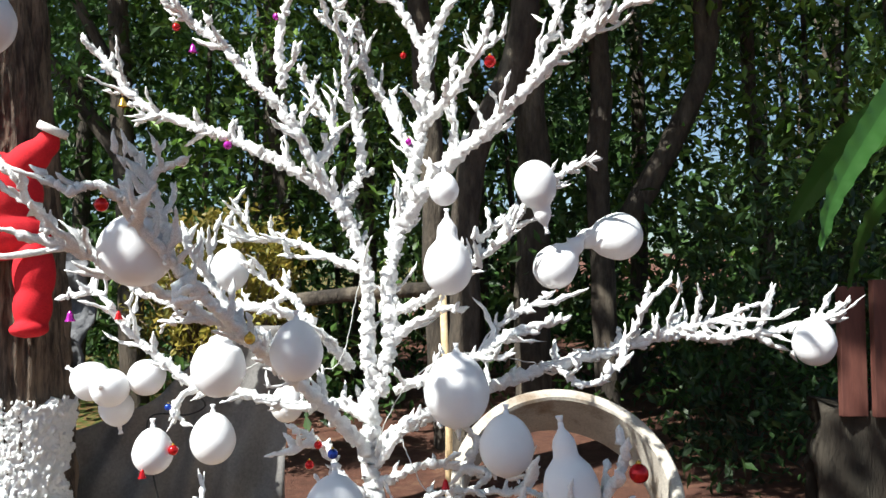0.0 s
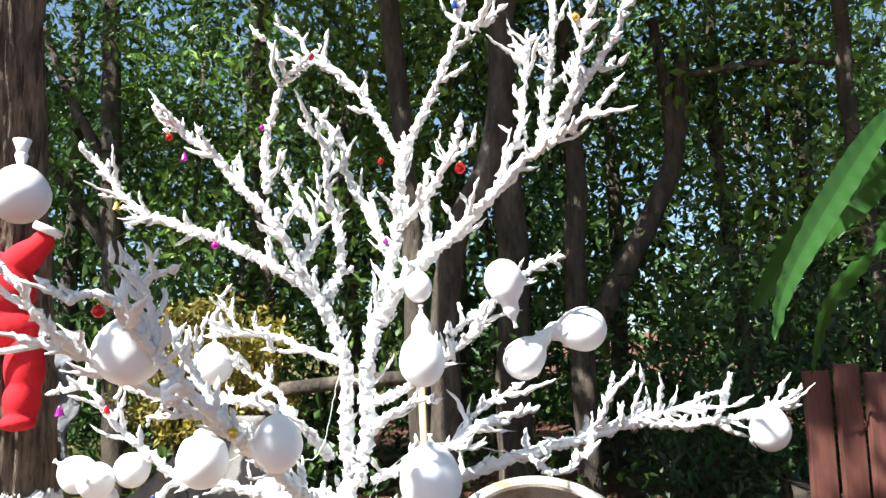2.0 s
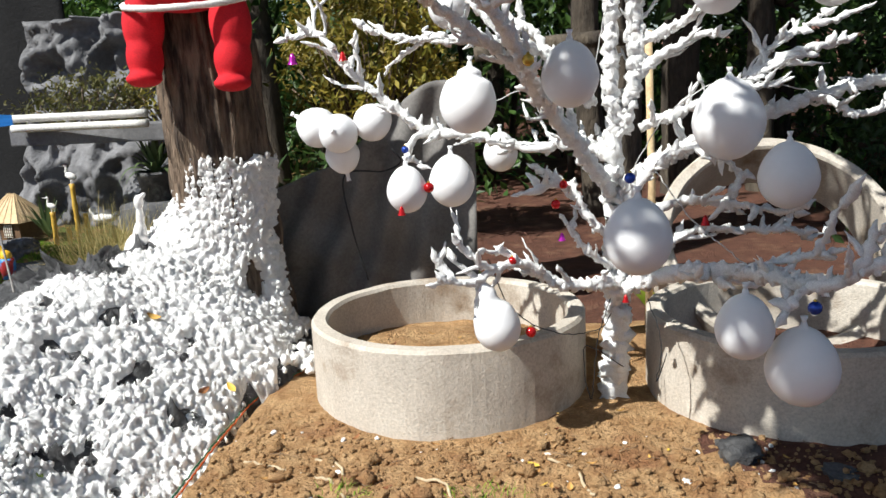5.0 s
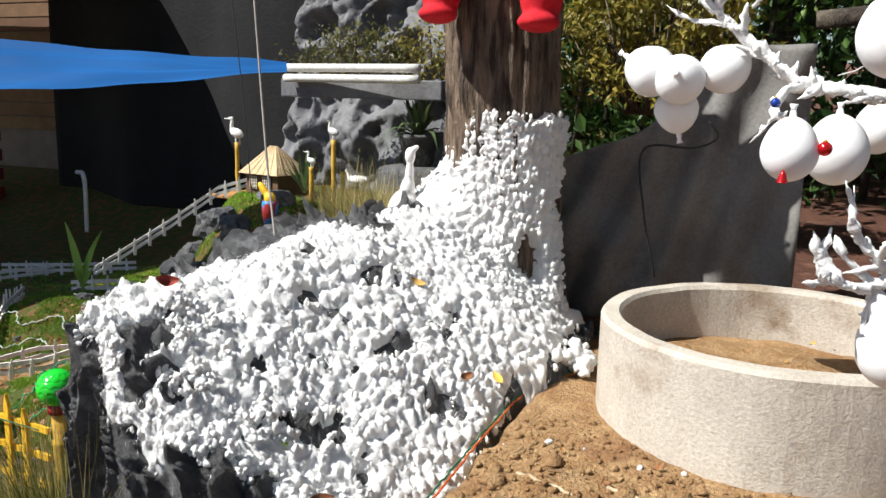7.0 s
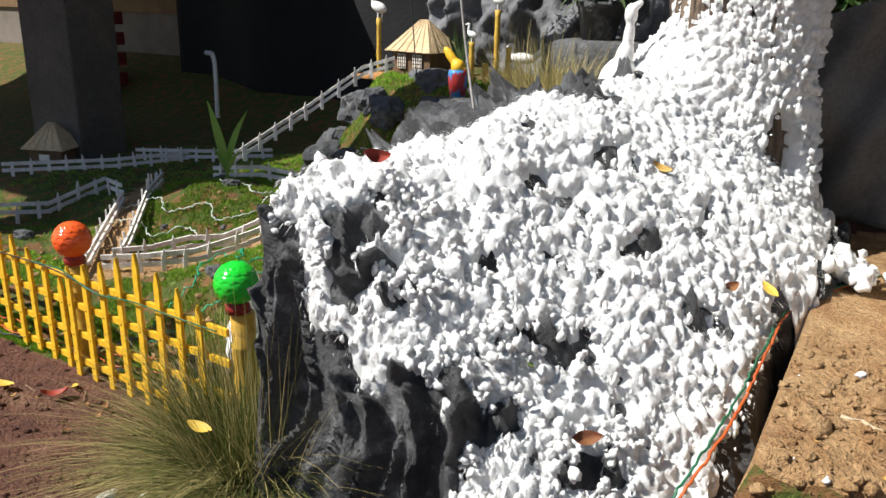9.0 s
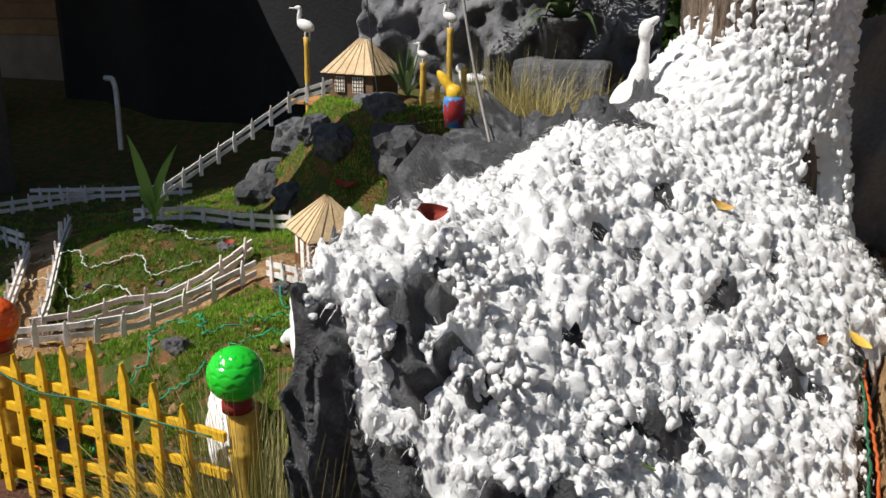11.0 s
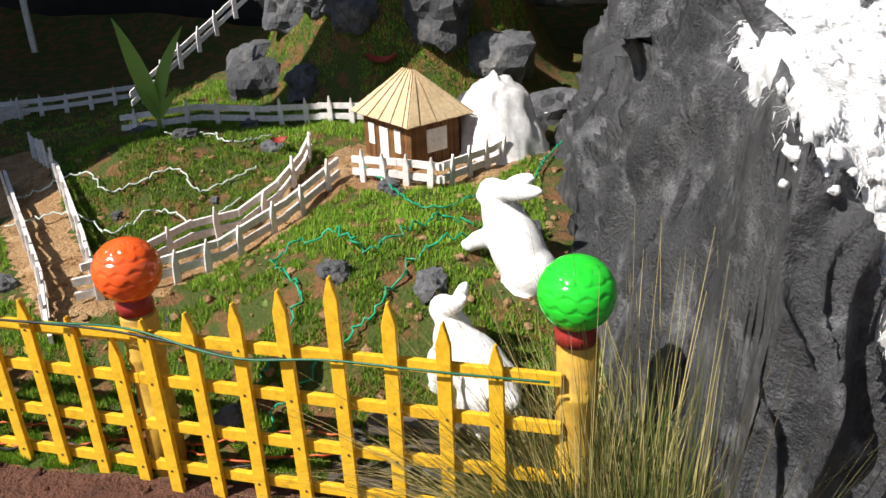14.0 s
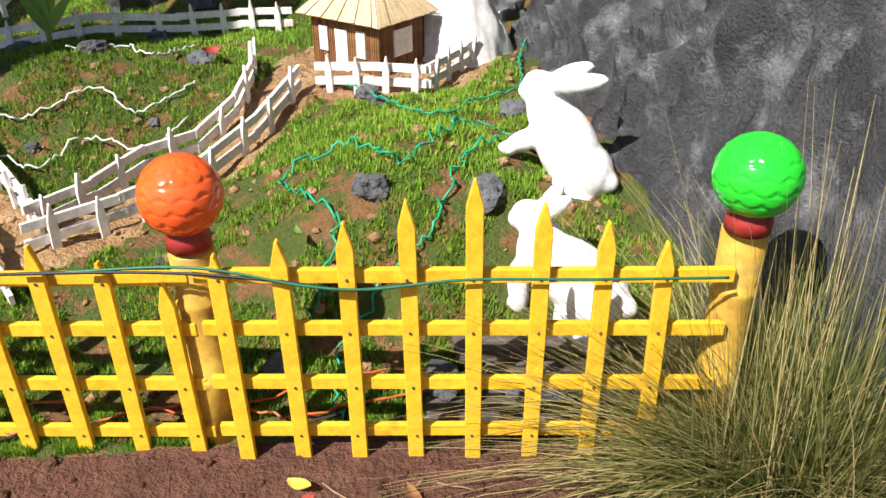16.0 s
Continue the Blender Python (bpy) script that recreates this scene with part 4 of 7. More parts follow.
def mini_fence(pts, label, gap=0.115, lift=0.0, heights=None):
    z0 = [ground_z(x, y) if heights is None else heights[i] for i, (x, y) in enumerate(pts)]
    root = empty("small_white_fence", (pts[0][0], pts[0][1], z0[0]))
    tagged(root, label, "fence", "little white picket fences")
    inv = Matrix.Translation(-root.location)
    rng = random.Random(int(abs(pts[0][0]) * 100))
    for i in range(len(pts) - 1):
        a, b = Vector((*pts[i], z0[i] + lift)), Vector((*pts[i + 1], z0[i + 1] + lift))
        d = b - a
        n = max(1, round(d.length / gap))
        ang = math.atan2(d.y, d.x)
        for k in range(n):
            p = a + d * (k + 0.5) / n
            if heights is None:
                p.z = ground_z(p.x, p.y) + lift
            o = new("picket", MINIP)
            o.parent = root
            o.matrix_parent_inverse = inv
            o.matrix_basis = Matrix.Translation(p - Vector((0, 0, 0.012))) @ pose(0, 0, 0, rng.uniform(-4, 4), rng.uniform(-4, 4), math.degrees(ang))
        for hz in (0.028, 0.07):
            bm = bmesh.new()
            u, w = d.normalized(), Vector((-d.y, d.x, 0)).normalized() * 0.005
            up = Vector((0, 0, 0.011))
            o0 = a + Vector((0, 0, hz)) - u * 0.006 + w * 2
            o1 = b + Vector((0, 0, hz + rng.uniform(-.004, .004))) + u * 0.006 + w * 2
            vs = [bm.verts.new(q) for q in (o0 - w - up, o0 + w - up, o0 + w + up, o0 - w + up, o1 - w - up, o1 + w - up, o1 + w + up, o1 - w + up)]
            for q in ((0, 1, 2, 3), (7, 6, 5, 4), (0, 4, 5, 1), (1, 5, 6, 2), (2, 6, 7, 3), (3, 7, 4, 0)):
                bm.faces.new([vs[j] for j in q])
            r = part("rail", bm, WHITEWOOD, root)
            r.matrix_parent_inverse = inv


mini_fence([(-4.62, 3.44), (-4.51, 3.58), (-4.42, 3.71), (-4.30, 3.81), (-4.21, 3.94), (-4.18, 4.1), (-4.2, 4.26)], "little pinkish-white picket fence along the dirt lane")
mini_fence([(-4.60, 3.36), (-4.42, 3.48), (-4.28, 3.60), (-4.14, 3.80), (-4.04, 4.04)], "little white picket fence on the lower side of the lane")
mini_fence([(-4.0, 4.05), (-3.84, 3.97), (-3.68, 3.93)], "little white picket fence in front of the toy hut", 0.075)
mini_fence([(-3.68, 3.93), (-3.54, 4.2), (-3.38, 4.55)], "little white picket fence beside the toy hut", 0.09)
mini_fence([(-5.1, 4.54), (-4.76, 4.56), (-4.5, 4.62), (-4.3, 4.66), (-4.12, 4.66)], "little white picket fence behind the mossy mound")
mini_fence([(-5.55, 4.55), (-5.05, 4.0), (-4.74, 3.62), (-4.62, 3.46)], "little grey-white picket fence beside the shaded lane")
mini_fence([(-5.3, 4.05), (-4.99, 3.69), (-4.74, 3.4), (-4.6, 3.2)], "little grey-white picket fence across the shaded lane")
mini_fence([(-6.3, 5.0), (-5.9, 5.25), (-5.5, 5.5)], "little white picket fence in the shade of the cloth")
mini_fence([(-6.6, 4.2), (-6.2, 4.7), (-6.0, 5.2)], "little white picket fence by the concrete pillar")
mini_fence([(-6.1, 3.6), (-5.8, 3.95), (-5.75, 4.3), (-5.5, 4.2)], "little white picket fence round a moss bed")
mini_fence([(-5.22, 4.86), (-4.91, 5.25), (-4.66, 5.45), (-4.5, 5.55)], "little white picket fence climbing the rocky hill", heights=[-0.16, 0.14, 0.36, 0.42])


# ---- toy huts ----
HUTWOOD = mat("thin brown sticks", (0.22, 0.10, 0.04), (0.15, 0.065, 0.03), 10, 0.7, 0.4, 60, 0.003, vary=0.35)
THATCH = mat("pale thatch board", (0.62, 0.47, 0.28), (0.54, 0.39, 0.22), 10, 0.8, 0.4, 60, 0.004, stretch=(1, 1, 1))
CARD = mat("brown card wall", (0.17, 0.10, 0.055), (0.14, 0.08, 0.045), 8, 0.8, 0.2, 60, 0.002)
PAPER = mat("white paper", (0.80, 0.77, 0.70), (0.76, 0.72, 0.64), 8, 0.8, 0.1)


def hut(c, rz, a, b, wall, roof_h, over, wins, sticks, name_label, wallmat, lattice=False):
    """Toy hut with its floor at c, a by b in plan, a hipped roof and white windows."""
    root = empty("toy_hut", c)
    root.rotation_euler = (0, 0, radians(rz))
    tagged(root, name_label, "toy hut", "toy huts in the garden")
    bm = bmesh.new()
    box(bm, (0, 0, wall / 2), (a - 0.008, b - 0.008, wall))
    part("wall", bm, CARD, root)
    if sticks:
        me = bpy.data.meshes.new("stick")
        bm = bmesh.new()
        lathe(bm, [(0.0045, 0), (0.0045, wall)], 6)
        bm.to_mesh(me)
        bm.free()
        me.materials.append(wallmat)
        for s, (ln, off, ax) in enumerate(((a, -b / 2, 0), (a, b / 2, 0), (b, -a / 2, 1), (b, a / 2, 1))):
            n = int(ln / 0.009)
            for k in range(n + 1):
                u = -ln / 2 + ln * k / n
                o = new("stick", me)
                o.parent = root
                o.location = (u, off, 0) if ax == 0 else (off, u, 0)
    for side, u, z, w, h in wins:
        bm = bmesh.new()
        d = 0.0065
        if side == 'f':
            box(bm, (u, -b / 2 - d, z), (w, 0.004, h))
        elif side == 'r':
            box(bm, (a / 2 + d, u, z), (0.004, w, h))
        else:
            box(bm, (-a / 2 - d, u, z), (0.004, w, h))
        o = part("window", bm, PAPER, root, "white paper window")
        if lattice:
            for k in range(-1, 3):
                for vert in (0, 1):
                    bm = bmesh.new()
                    t = (k - 0.5) * w / 4
                    size = (0.004, 0.003, h) if vert else (w, 0.003, 0.004)
                    pos = (u + t, -b / 2 - d - 0.003, z) if vert else (u, -b / 2 - d - 0.003, z + (k - 0.5) * h / 4)
                    if side == 'r':
                        size = (0.003, 0.004, h) if vert else (0.003, w, 0.004)
                        pos = (a / 2 + d + 0.003, u + t, z) if vert else (a / 2 + d + 0.003, u, z + (k - 0.5) * h / 4)
                    box(bm, pos, size)
                    part("lattice_bar", bm, CARD, o)
    # hipped roof of thin strips
    A, B = a / 2 + over, b / 2 + over
    rdg = max(0.0, A - B) * 0.6 + 0.01
    ap = [Vector((-rdg, 0, wall + roof_h)), Vector((rdg, 0, wall + roof_h))]
    ev = [Vector((-A, -B, wall - 0.012)), Vector((A, -B, wall - 0.012)), Vector((A, B, wall - 0.012)), Vector((-A, B, wall - 0.012))]
    bm = bmesh.new()
    v = [bm.verts.new(p) for p in ev + ap]
    for q in ((0, 1, 5, 4), (1, 2, 5), (2, 3, 4, 5), (3, 0, 4)):
        bm.faces.new([v[i] for i in q])
    bm.faces.new([v[i] for i in (3, 2, 1, 0)])
    part("roof", bm, THATCH, root, "pale board roof")
    k = 0
    for (e0, e1, t0, t1) in ((ev[0], ev[1], ap[0], ap[1]), (ev[1], ev[2], ap[1], ap[1]), (ev[2], ev[3], ap[1], ap[0]), (ev[3], ev[0], ap[0], ap[0])):
        n = max(6, int((e1 - e0).length / 0.022))
        for i in range(n):
            k += 1
            bm = bmesh.new()
            nn = (e1 - e0).cross(t0 - e0).normalized()
            h = 0.002 + 0.002 * ((k * 7) % 3)
            p = [e0.lerp(e1, i / n), e0.lerp(e1, (i + 0.94) / n), t0.lerp(t1, (i + 0.94) / n), t0.lerp(t1, i / n)]
            p = [q + nn * h for q in p] + [q + nn * (h + 0.002) for q in p]
            vv = [bm.verts.new(q) for q in p]
            for q in ((4, 5, 6, 7), (0, 1, 5, 4), (1, 2, 6, 5), (3, 0, 4, 7)):
                bm.faces.new([vv[j] for j in q])
            bmesh.ops.remove_doubles(bm, verts=bm.verts, dist=1e-5)
            part("roof_strip", bm, THATCH, root)
    return root


hut((-3.845, 4.295, -0.205), -42, 0.27, 0.21, 0.20, 0.135, 0.035,
    [('f', -0.085, 0.12, 0.035, 0.075), ('f', -0.01, 0.09, 0.05, 0.13), ('f', 0.07, 0.12, 0.035, 0.08), ('r', -0.0, 0.12, 0.085, 0.08)], True, "toy hut of brown sticks with a pale hipped roof", HUTWOOD)
hut((-4.38, 5.72, 0.375), -10, 0.32, 0.26, 0.165, 0.18, 0.03,
    [('f', -0.07, 0.095, 0.07, 0.09), ('f', 0.06, 0.095, 0.075, 0.09)], False, "brown toy hut with latticed windows and pale roof", CARD, True)
hut((-6.85, 4.75, -0.42), 20, 0.26, 0.22, 0.22, 0.16, 0.03, [('f', 0.0, 0.13, 0.08, 0.09)], False, "brown toy hut in shade by the concrete pillar", CARD)
bm = bmesh.new()
box(bm, (0, 0, 0), (0.62, 0.5, 0.02), bevel=0.004)
o = link("hut_board", bm, mat("orange board", (0.50, 0.25, 0.09), (0.42, 0.2, 0.07), 7, 0.8, 0.3), smooth=False)
o.matrix_world = pose(-4.45, 5.70, 0.364, 0, 0, -10)
tagged(o, "flat orange board under the brown toy hut", "board")


# ---- statues ----
PLASTER = mat("white plaster", (0.82, 0.81, 0.79), (0.77, 0.75, 0.72), 12, 0.75, 0.5, 120, 0.003, third=(0.66, 0.62, 0.57), third_scale=9, third_cut=(0.6, 0.8))


def blobby(name, lumps, material, voxel=0.006, smooth_n=6):
    """One mesh fused from egg shapes: centre, radii, tilt in degrees about y and z."""
    bm = bmesh.new()
    for c, r, ry, rz in lumps:
        m = pose(*c, 0, ry, rz) @ Matrix.Diagonal((*r, 1))
        bmesh.ops.create_uvsphere(bm, u_segments=20, v_segments=12, radius=1.0, matrix=m)
    ob = link(name, bm, material)
    md = ob.modifiers.new("fuse", 'REMESH')
    md.mode, md.voxel_size, md.use_smooth_shade = 'VOXEL', voxel, True
    sm = ob.modifiers.new("soft", 'SMOOTH')
    sm.factor, sm.iterations = 0.5, smooth_n
    return ob


# sitting up, looking to its right, ears laid back
r1 = blobby("rabbit_statue", [((0.012, 0, 0.105), (0.062, 0.058, 0.105), -30, 0), ((0.045, 0, 0.06), (0.064, 0.062, 0.062), 0, 0), ((-0.03, 0, 0.165), (0.046, 0.043, 0.065), -25, 0),
                              ((-0.052, 0, 0.215), (0.042, 0.033, 0.034), 30, 0), ((-0.078, 0, 0.205), (0.024, 0.024, 0.02), 25, 0),
                              ((0.025, -0.016, 0.242), (0.068, 0.013, 0.019), -14, 6), ((0.0, 0.018, 0.25), (0.055, 0.013, 0.018), -26, -8),
                              ((-0.068, -0.028, 0.115), (0.05, 0.02, 0.022), -28, 0), ((-0.063, 0.03, 0.11), (0.05, 0.02, 0.022), -28, 0),
                              ((-0.105, -0.028, 0.09), (0.024, 0.018, 0.015), 0, 0), ((0.03, -0.045, 0.02), (0.06, 0.022, 0.022), 0, 0), ((0.03, 0.045, 0.02), (0.06, 0.022, 0.022), 0, 0), ((0.10, 0, 0.05), (0.022, 0.022, 0.022), 0, 0)], PLASTER)
r1.matrix_world = pose(-3.415, 3.40, -0.235, 0, 0, -36) @ Matrix.Scale(1.13, 4)
tagged(r1, "white plaster rabbit sitting up with ears laid back", "rabbit statue", "rabbit statues")
r2 = blobby("rabbit_statue", [((0.02, 0, 0.115), (0.10, 0.06, 0.066), 14, 0), ((0.075, 0, 0.09), (0.062, 0.062, 0.066), 0, 0), ((-0.055, 0, 0.145), (0.046, 0.044, 0.062), 15, 0),
                              ((-0.082, 0, 0.198), (0.040, 0.033, 0.033), 22, 0), ((-0.108, 0, 0.188), (0.022, 0.022, 0.02), 18, 0),
                              ((-0.03, -0.016, 0.238), (0.058, 0.013, 0.018), -40, 6), ((-0.05, 0.018, 0.242), (0.05, 0.013, 0.017), -55, -6),
                              ((-0.08, -0.03, 0.06), (0.022, 0.022, 0.06), -8, 0), ((-0.08, 0.03, 0.06), (0.022, 0.022, 0.06), -8, 0), ((-0.10, -0.03, 0.012), (0.035, 0.02, 0.016), 0, 0), ((-0.10, 0.03, 0.012), (0.035, 0.02, 0.016), 0, 0),
                              ((0.03, -0.035, 0.04), (0.022, 0.018, 0.05), 0, 0), ((0.09, -0.045, 0.02), (0.05, 0.02, 0.02), 0, 0), ((0.09, 0.045, 0.02), (0.05, 0.02, 0.02), 0, 0), ((0.135, 0, 0.09), (0.022, 0.022, 0.022), 0, 0)], PLASTER)
r2.matrix_world = pose(-3.48, 3.05, -0.345, 0, 0, -46) @ Matrix.Scale(1.03, 4)
tagged(r2, "white plaster rabbit standing behind the yellow fence", "rabbit statue", "rabbit statues")
OLDBOARD = mat("weathered dark board", (0.12, 0.095, 0.075), (0.06, 0.048, 0.04), 9, 0.9, 0.8, 50, 0.008, stretch=(0.2, 1, 1), third=(0.22, 0.19, 0.16), third_scale=6)
for k, (x, y, z, ln, rz_) in enumerate(((-3.47, 3.04, -0.362, 0.46, 4), (-3.44, 2.965, -0.395, 0.40, -3), (-3.50, 2.93, -0.428, 0.52, 2))):
    bm = bmesh.new()
    box(bm, (0, 0, 0), (ln, 0.13, 0.03), bevel=0.005)
    o = link("old_board", bm, OLDBOARD, smooth=False)
    o.matrix_world = pose(x, y, z, -3 * k, 2 - k, rz_)
    tagged(o, "weathered dark board stepped under the plaster rabbit", "board", "old boards behind the fence")

BEAK = mat("yellow beak", (0.75, 0.42, 0.03), (0.68, 0.36, 0.02), 9, 0.5, 0.1)
g = blobby("goose_statue", [((0, 0, 0.08), (0.075, 0.055, 0.10), 15, 0), ((0.02, 0, 0.17), (0.035, 0.035, 0.07), 8, 0), ((0.03, 0, 0.24), (0.021, 0.021, 0.08), 2, 0), ((0.032, 0, 0.33), (0.025, 0.023, 0.04), 0, 0), ((0.05, 0, 0.36), (0.03, 0.014, 0.014), -35, 0)], PLASTER, 0.006, 4)
g.matrix_world = pose(-2.61, 4.18, 0.50, 0, 0, 0)
tagged(g, "white long-necked goose statue with yellow beak", "goose statue")
s = blobby("swan_statue", [((0, 0, 0.05), (0.085, 0.045, 0.035), 0, 0), ((0.09, 0, 0.075), (0.03, 0.02, 0.018), -30, 0), ((-0.08, 0, 0.07), (0.018, 0.018, 0.05), 0, 0), ((-0.085, 0, 0.12), (0.026, 0.016, 0.016), 0, 0), ((-0.105, 0, 0.105), (0.012, 0.012, 0.022), 0, 0)], PLASTER, 0.006, 3)
s.matrix_world = pose(-3.70, 5.75, 0.47, 0, 0, 0)
tagged(s, "small white swan statue among grass", "swan statue")
for (x, y, z, sc) in ((-4.95, 6.05, 0.70, 1.15), (-3.76, 5.5, 0.80, 0.75), (-3.88, 5.42, 0.62, 0.6)):
    h = blobby("heron_statue", [((0, 0, 0.07), (0.055, 0.03, 0.032), 20, 0), ((-0.04, 0, 0.12), (0.013, 0.013, 0.05), 10, 0), ((-0.045, 0, 0.165), (0.022, 0.013, 0.013), 0, 0), ((-0.075, 0, 0.163), (0.03, 0.006, 0.006), 0, 0), ((0.0, -0.01, 0.02), (0.006, 0.006, 0.04), 0, 0), ((0.015, 0.01, 0.02), (0.006, 0.006, 0.04), 0, 0)], PLASTER, 0.0045, 2)
    h.matrix_world = pose(x, y, z) @ Matrix.Scale(sc, 4)
    tagged(h, "small white heron statue on a perch", "heron statue", "heron statues")
# perches
for (x, y, z0, z1) in ((-3.76, 5.5, 0.36, 0.80), (-3.88, 5.42, 0.34, 0.62), (-3.66, 5.45, 0.36, 0.60), (-3.82, 5.48, 0.36, 0.50), (-4.95, 6.05, 0.0, 0.71)):
    t = Tubes()
    t.add([Vector((x, y, z0 + (z1 - z0) * i / 12)) for i in range(13)], lambda u: 0.016 + (0.003 if int(u * 12) % 4 == 0 else 0), 8)
    tagged(t.done("bamboo_stake", BAMBOO), "short yellow bamboo stake standing in the garden", "stake", "bamboo stakes")
# toucan figure
t = blobby("toucan_statue", [((0, 0, 0.05), (0.034, 0.03, 0.055), 0, 0), ((0, 0, 0.115), (0.028, 0.026, 0.03), 0, 0), ((-0.03, 0, 0.15), (0.05, 0.014, 0.018), 50, 0)], mat("toucan paint", (0.78, 0.48, 0.03), (0.7, 0.4, 0.03), 8, 0.45, 0.1), 0.005, 3)
t.matrix_world = pose(-3.14, 3.90, 0.51)
tagged(t, "painted toucan figure with long yellow beak", "toucan figure")
bm = bmesh.new()
lathe(bm, [(0.030, -0.05), (0.037, 0.01), (0.037, 0.035), (0.034, 0.05)], 18)
o = link("toucan_band", bm, mat("blue red paint", (0.05, 0.22, 0.5), (0.35, 0.03, 0.03), 14, 0.45, 0.0, contrast=(0.48, 0.52)))
o.parent = t
o.location = (0, 0, 0.055)
tagged(o, "blue and red painted body band")


# ---- balloons ----
STRING = mat("string", (0.6, 0.6, 0.58), (0.5, 0.5, 0.48), 9, 0.8, 0.0)


def balloon(c, r, neck=0.3, tilt=(0, 0), stretch=1.1, grp="white balloons on the tree", label="round white balloon hanging from a cotton-wrapped twig"):
    """Balloon of radius r; neck says how long its swollen throat is; the tied end points along local +z."""
    root = empty("balloon", c)
    root.rotation_euler = (radians(tilt[0]), radians(tilt[1]), 0)
    tagged(root, label, "balloon", grp)
    bm = bmesh.new()
    prof = [(0.0, -r * stretch)]
    N = 22
    for i in range(1, N):
        th = math.pi * i / N
        rr = r * math.sin(th)
        z = -r * stretch * math.cos(th)
        if z > 0:
            u = z / (r * stretch)
            rr = max(rr * (1 - 0.12 * u), 0.46 * r * sstep(1.45, 0.2, u / (1 + neck)) if neck > 0.5 else 0)
            z *= 1 + neck * 0.28
        prof.append((rr, z))
    top = prof[-1][1]
    if neck > 0.5:
        base = 0.42 * r
        prof = [p for p in prof if p[1] < 0.72 * r]
        z0, r0 = prof[-1][1], prof[-1][0]
        ln = neck * r
        for k in range(1, 9):
            u = k / 8
            prof.append((r0 + (base - r0) * sstep(0, 0.45, u) - base * 0.75 * max(0, u - 0.7) / 0.3 * (u > 0.7), z0 + ln * u))
        top = prof[-1][1]
    prof += [(0.008, top + 0.012), (0.006, top + 0.016)]
    lathe(bm, prof, 28)
    part("skin", bm, RUBBER, root, smooth=True)
    bm = bmesh.new()
    lathe(bm, [(0.006, top + 0.014), (0.007, top + 0.02), (0.011, top + 0.032), (0.009, top + 0.032)], 10)
    part("knot", bm, RUBBER, root, smooth=True)
    return root


PEAR = "pear-shaped white balloon with a swollen throat"
balloon((-0.79, 3.17, 1.27), 0.098, 0.55, (0, 5), label=PEAR)
balloon((-0.45, 2.91, 1.34), 0.088)
balloon((0.07, 3.17, 1.17), 0.118, 0.35)
balloon((0.24, 3.08, 0.99), 0.095)
balloon((-1.01, 3.12, 0.98), 0.071, 0.4)
balloon((-0.89, 3.42, 0.97), 0.088)
balloon((-0.28, 2.62, 0.89), 0.095)
balloon((-0.74, 4.05, 1.02), 0.078, 0.4)
for c, r, tl in (((-1.44, 3.56, 1.19), 0.081, (0, -60)), ((-1.22, 3.59, 1.20), 0.076, (0, 60)), ((-1.36, 3.62, 1.07), 0.071, (0, 170)), ((-1.345, 3.52, 1.165), 0.078, (80, 0))):
    balloon(c, r, 0.2, tl, 1.02, "cluster of four balloons", "white balloon tied in a cluster of four")
balloon((0.38, 2.42, 0.99), 0.076, 1.6, (0, -8), label=PEAR)
balloon((0.66, 2.79, 0.68), 0.100, 1.2, (0, -14), label=PEAR)
balloon((0.0, 2.58, 0.64), 0.079, 0.45)
balloon((0.16, 2.60, 0.52), 0.099, 0.25)
balloon((-0.72, 3.18, 0.47), 0.085, 1.35, (0, -16), label=PEAR)
balloon((0.045, 3.25, 1.615), 0.091, 1.45, label=PEAR)
balloon((0.381, 3.30, 1.932), 0.079, 1.45, (0, 168), label=PEAR)
balloon((0.456, 3.40, 1.615), 0.085, 1.1, (0, 45), 1.0, label=PEAR)
balloon((0.725, 3.50, 1.737), 0.096, 1.1, (0, -93), 1.0, label=PEAR)
balloon((1.42, 3.36, 1.31), 0.080, 0.35)
balloon((-0.81, 2.49, 1.66), 0.105, 0.1, (30, 20), 1.0)
balloon((0.036, 3.28, 1.912), 0.056)
balloon((-0.90, 3.68, 1.64), 0.085, 0.1, (0, 0), 1.1)
balloon((-0.35, 1.0, 1.79), 0.036, 0.1, (0, 0), 1.0)


# ---- ornaments ----
def shiny(name, c):
    return mat(name, c, tuple(v * 0.8 for v in c), 8, 0.18, 0.0, metal=0.55, spec=0.6)


ORN = {"red": shiny("red gloss", (0.65, 0.015, 0.02)), "gold": shiny("gold gloss", (0.75, 0.50, 0.08)), "purple": shiny("magenta gloss", (0.55, 0.03, 0.45)), "blue": shiny("blue gloss", (0.03, 0.08, 0.45)), "green": shiny("green gloss", (0.03, 0.45, 0.1))}


def bauble(c, r, col):
    root = empty("bauble", c)
    bm = bmesh.new()
    lathe(bm, [(0.0, -r)] + [(r * math.sin(math.pi * i / 10), -r * math.cos(math.pi * i / 10)) for i in range(1, 10)] + [(r * .25, r * .98)], 16)
    part("ball", bm, ORN[col], root, smooth=True)
    bm = bmesh.new()
    lathe(bm, [(r * .28, r * .9), (r * .28, r * 1.15), (r * .1, r * 1.3)], 10)
    part("cap", bm, ORN["gold"], root, "gold cap", True)
    tagged(root, f"shiny {col} bauble hanging from the cotton-wrapped tree", "bauble", "baubles on the tree")


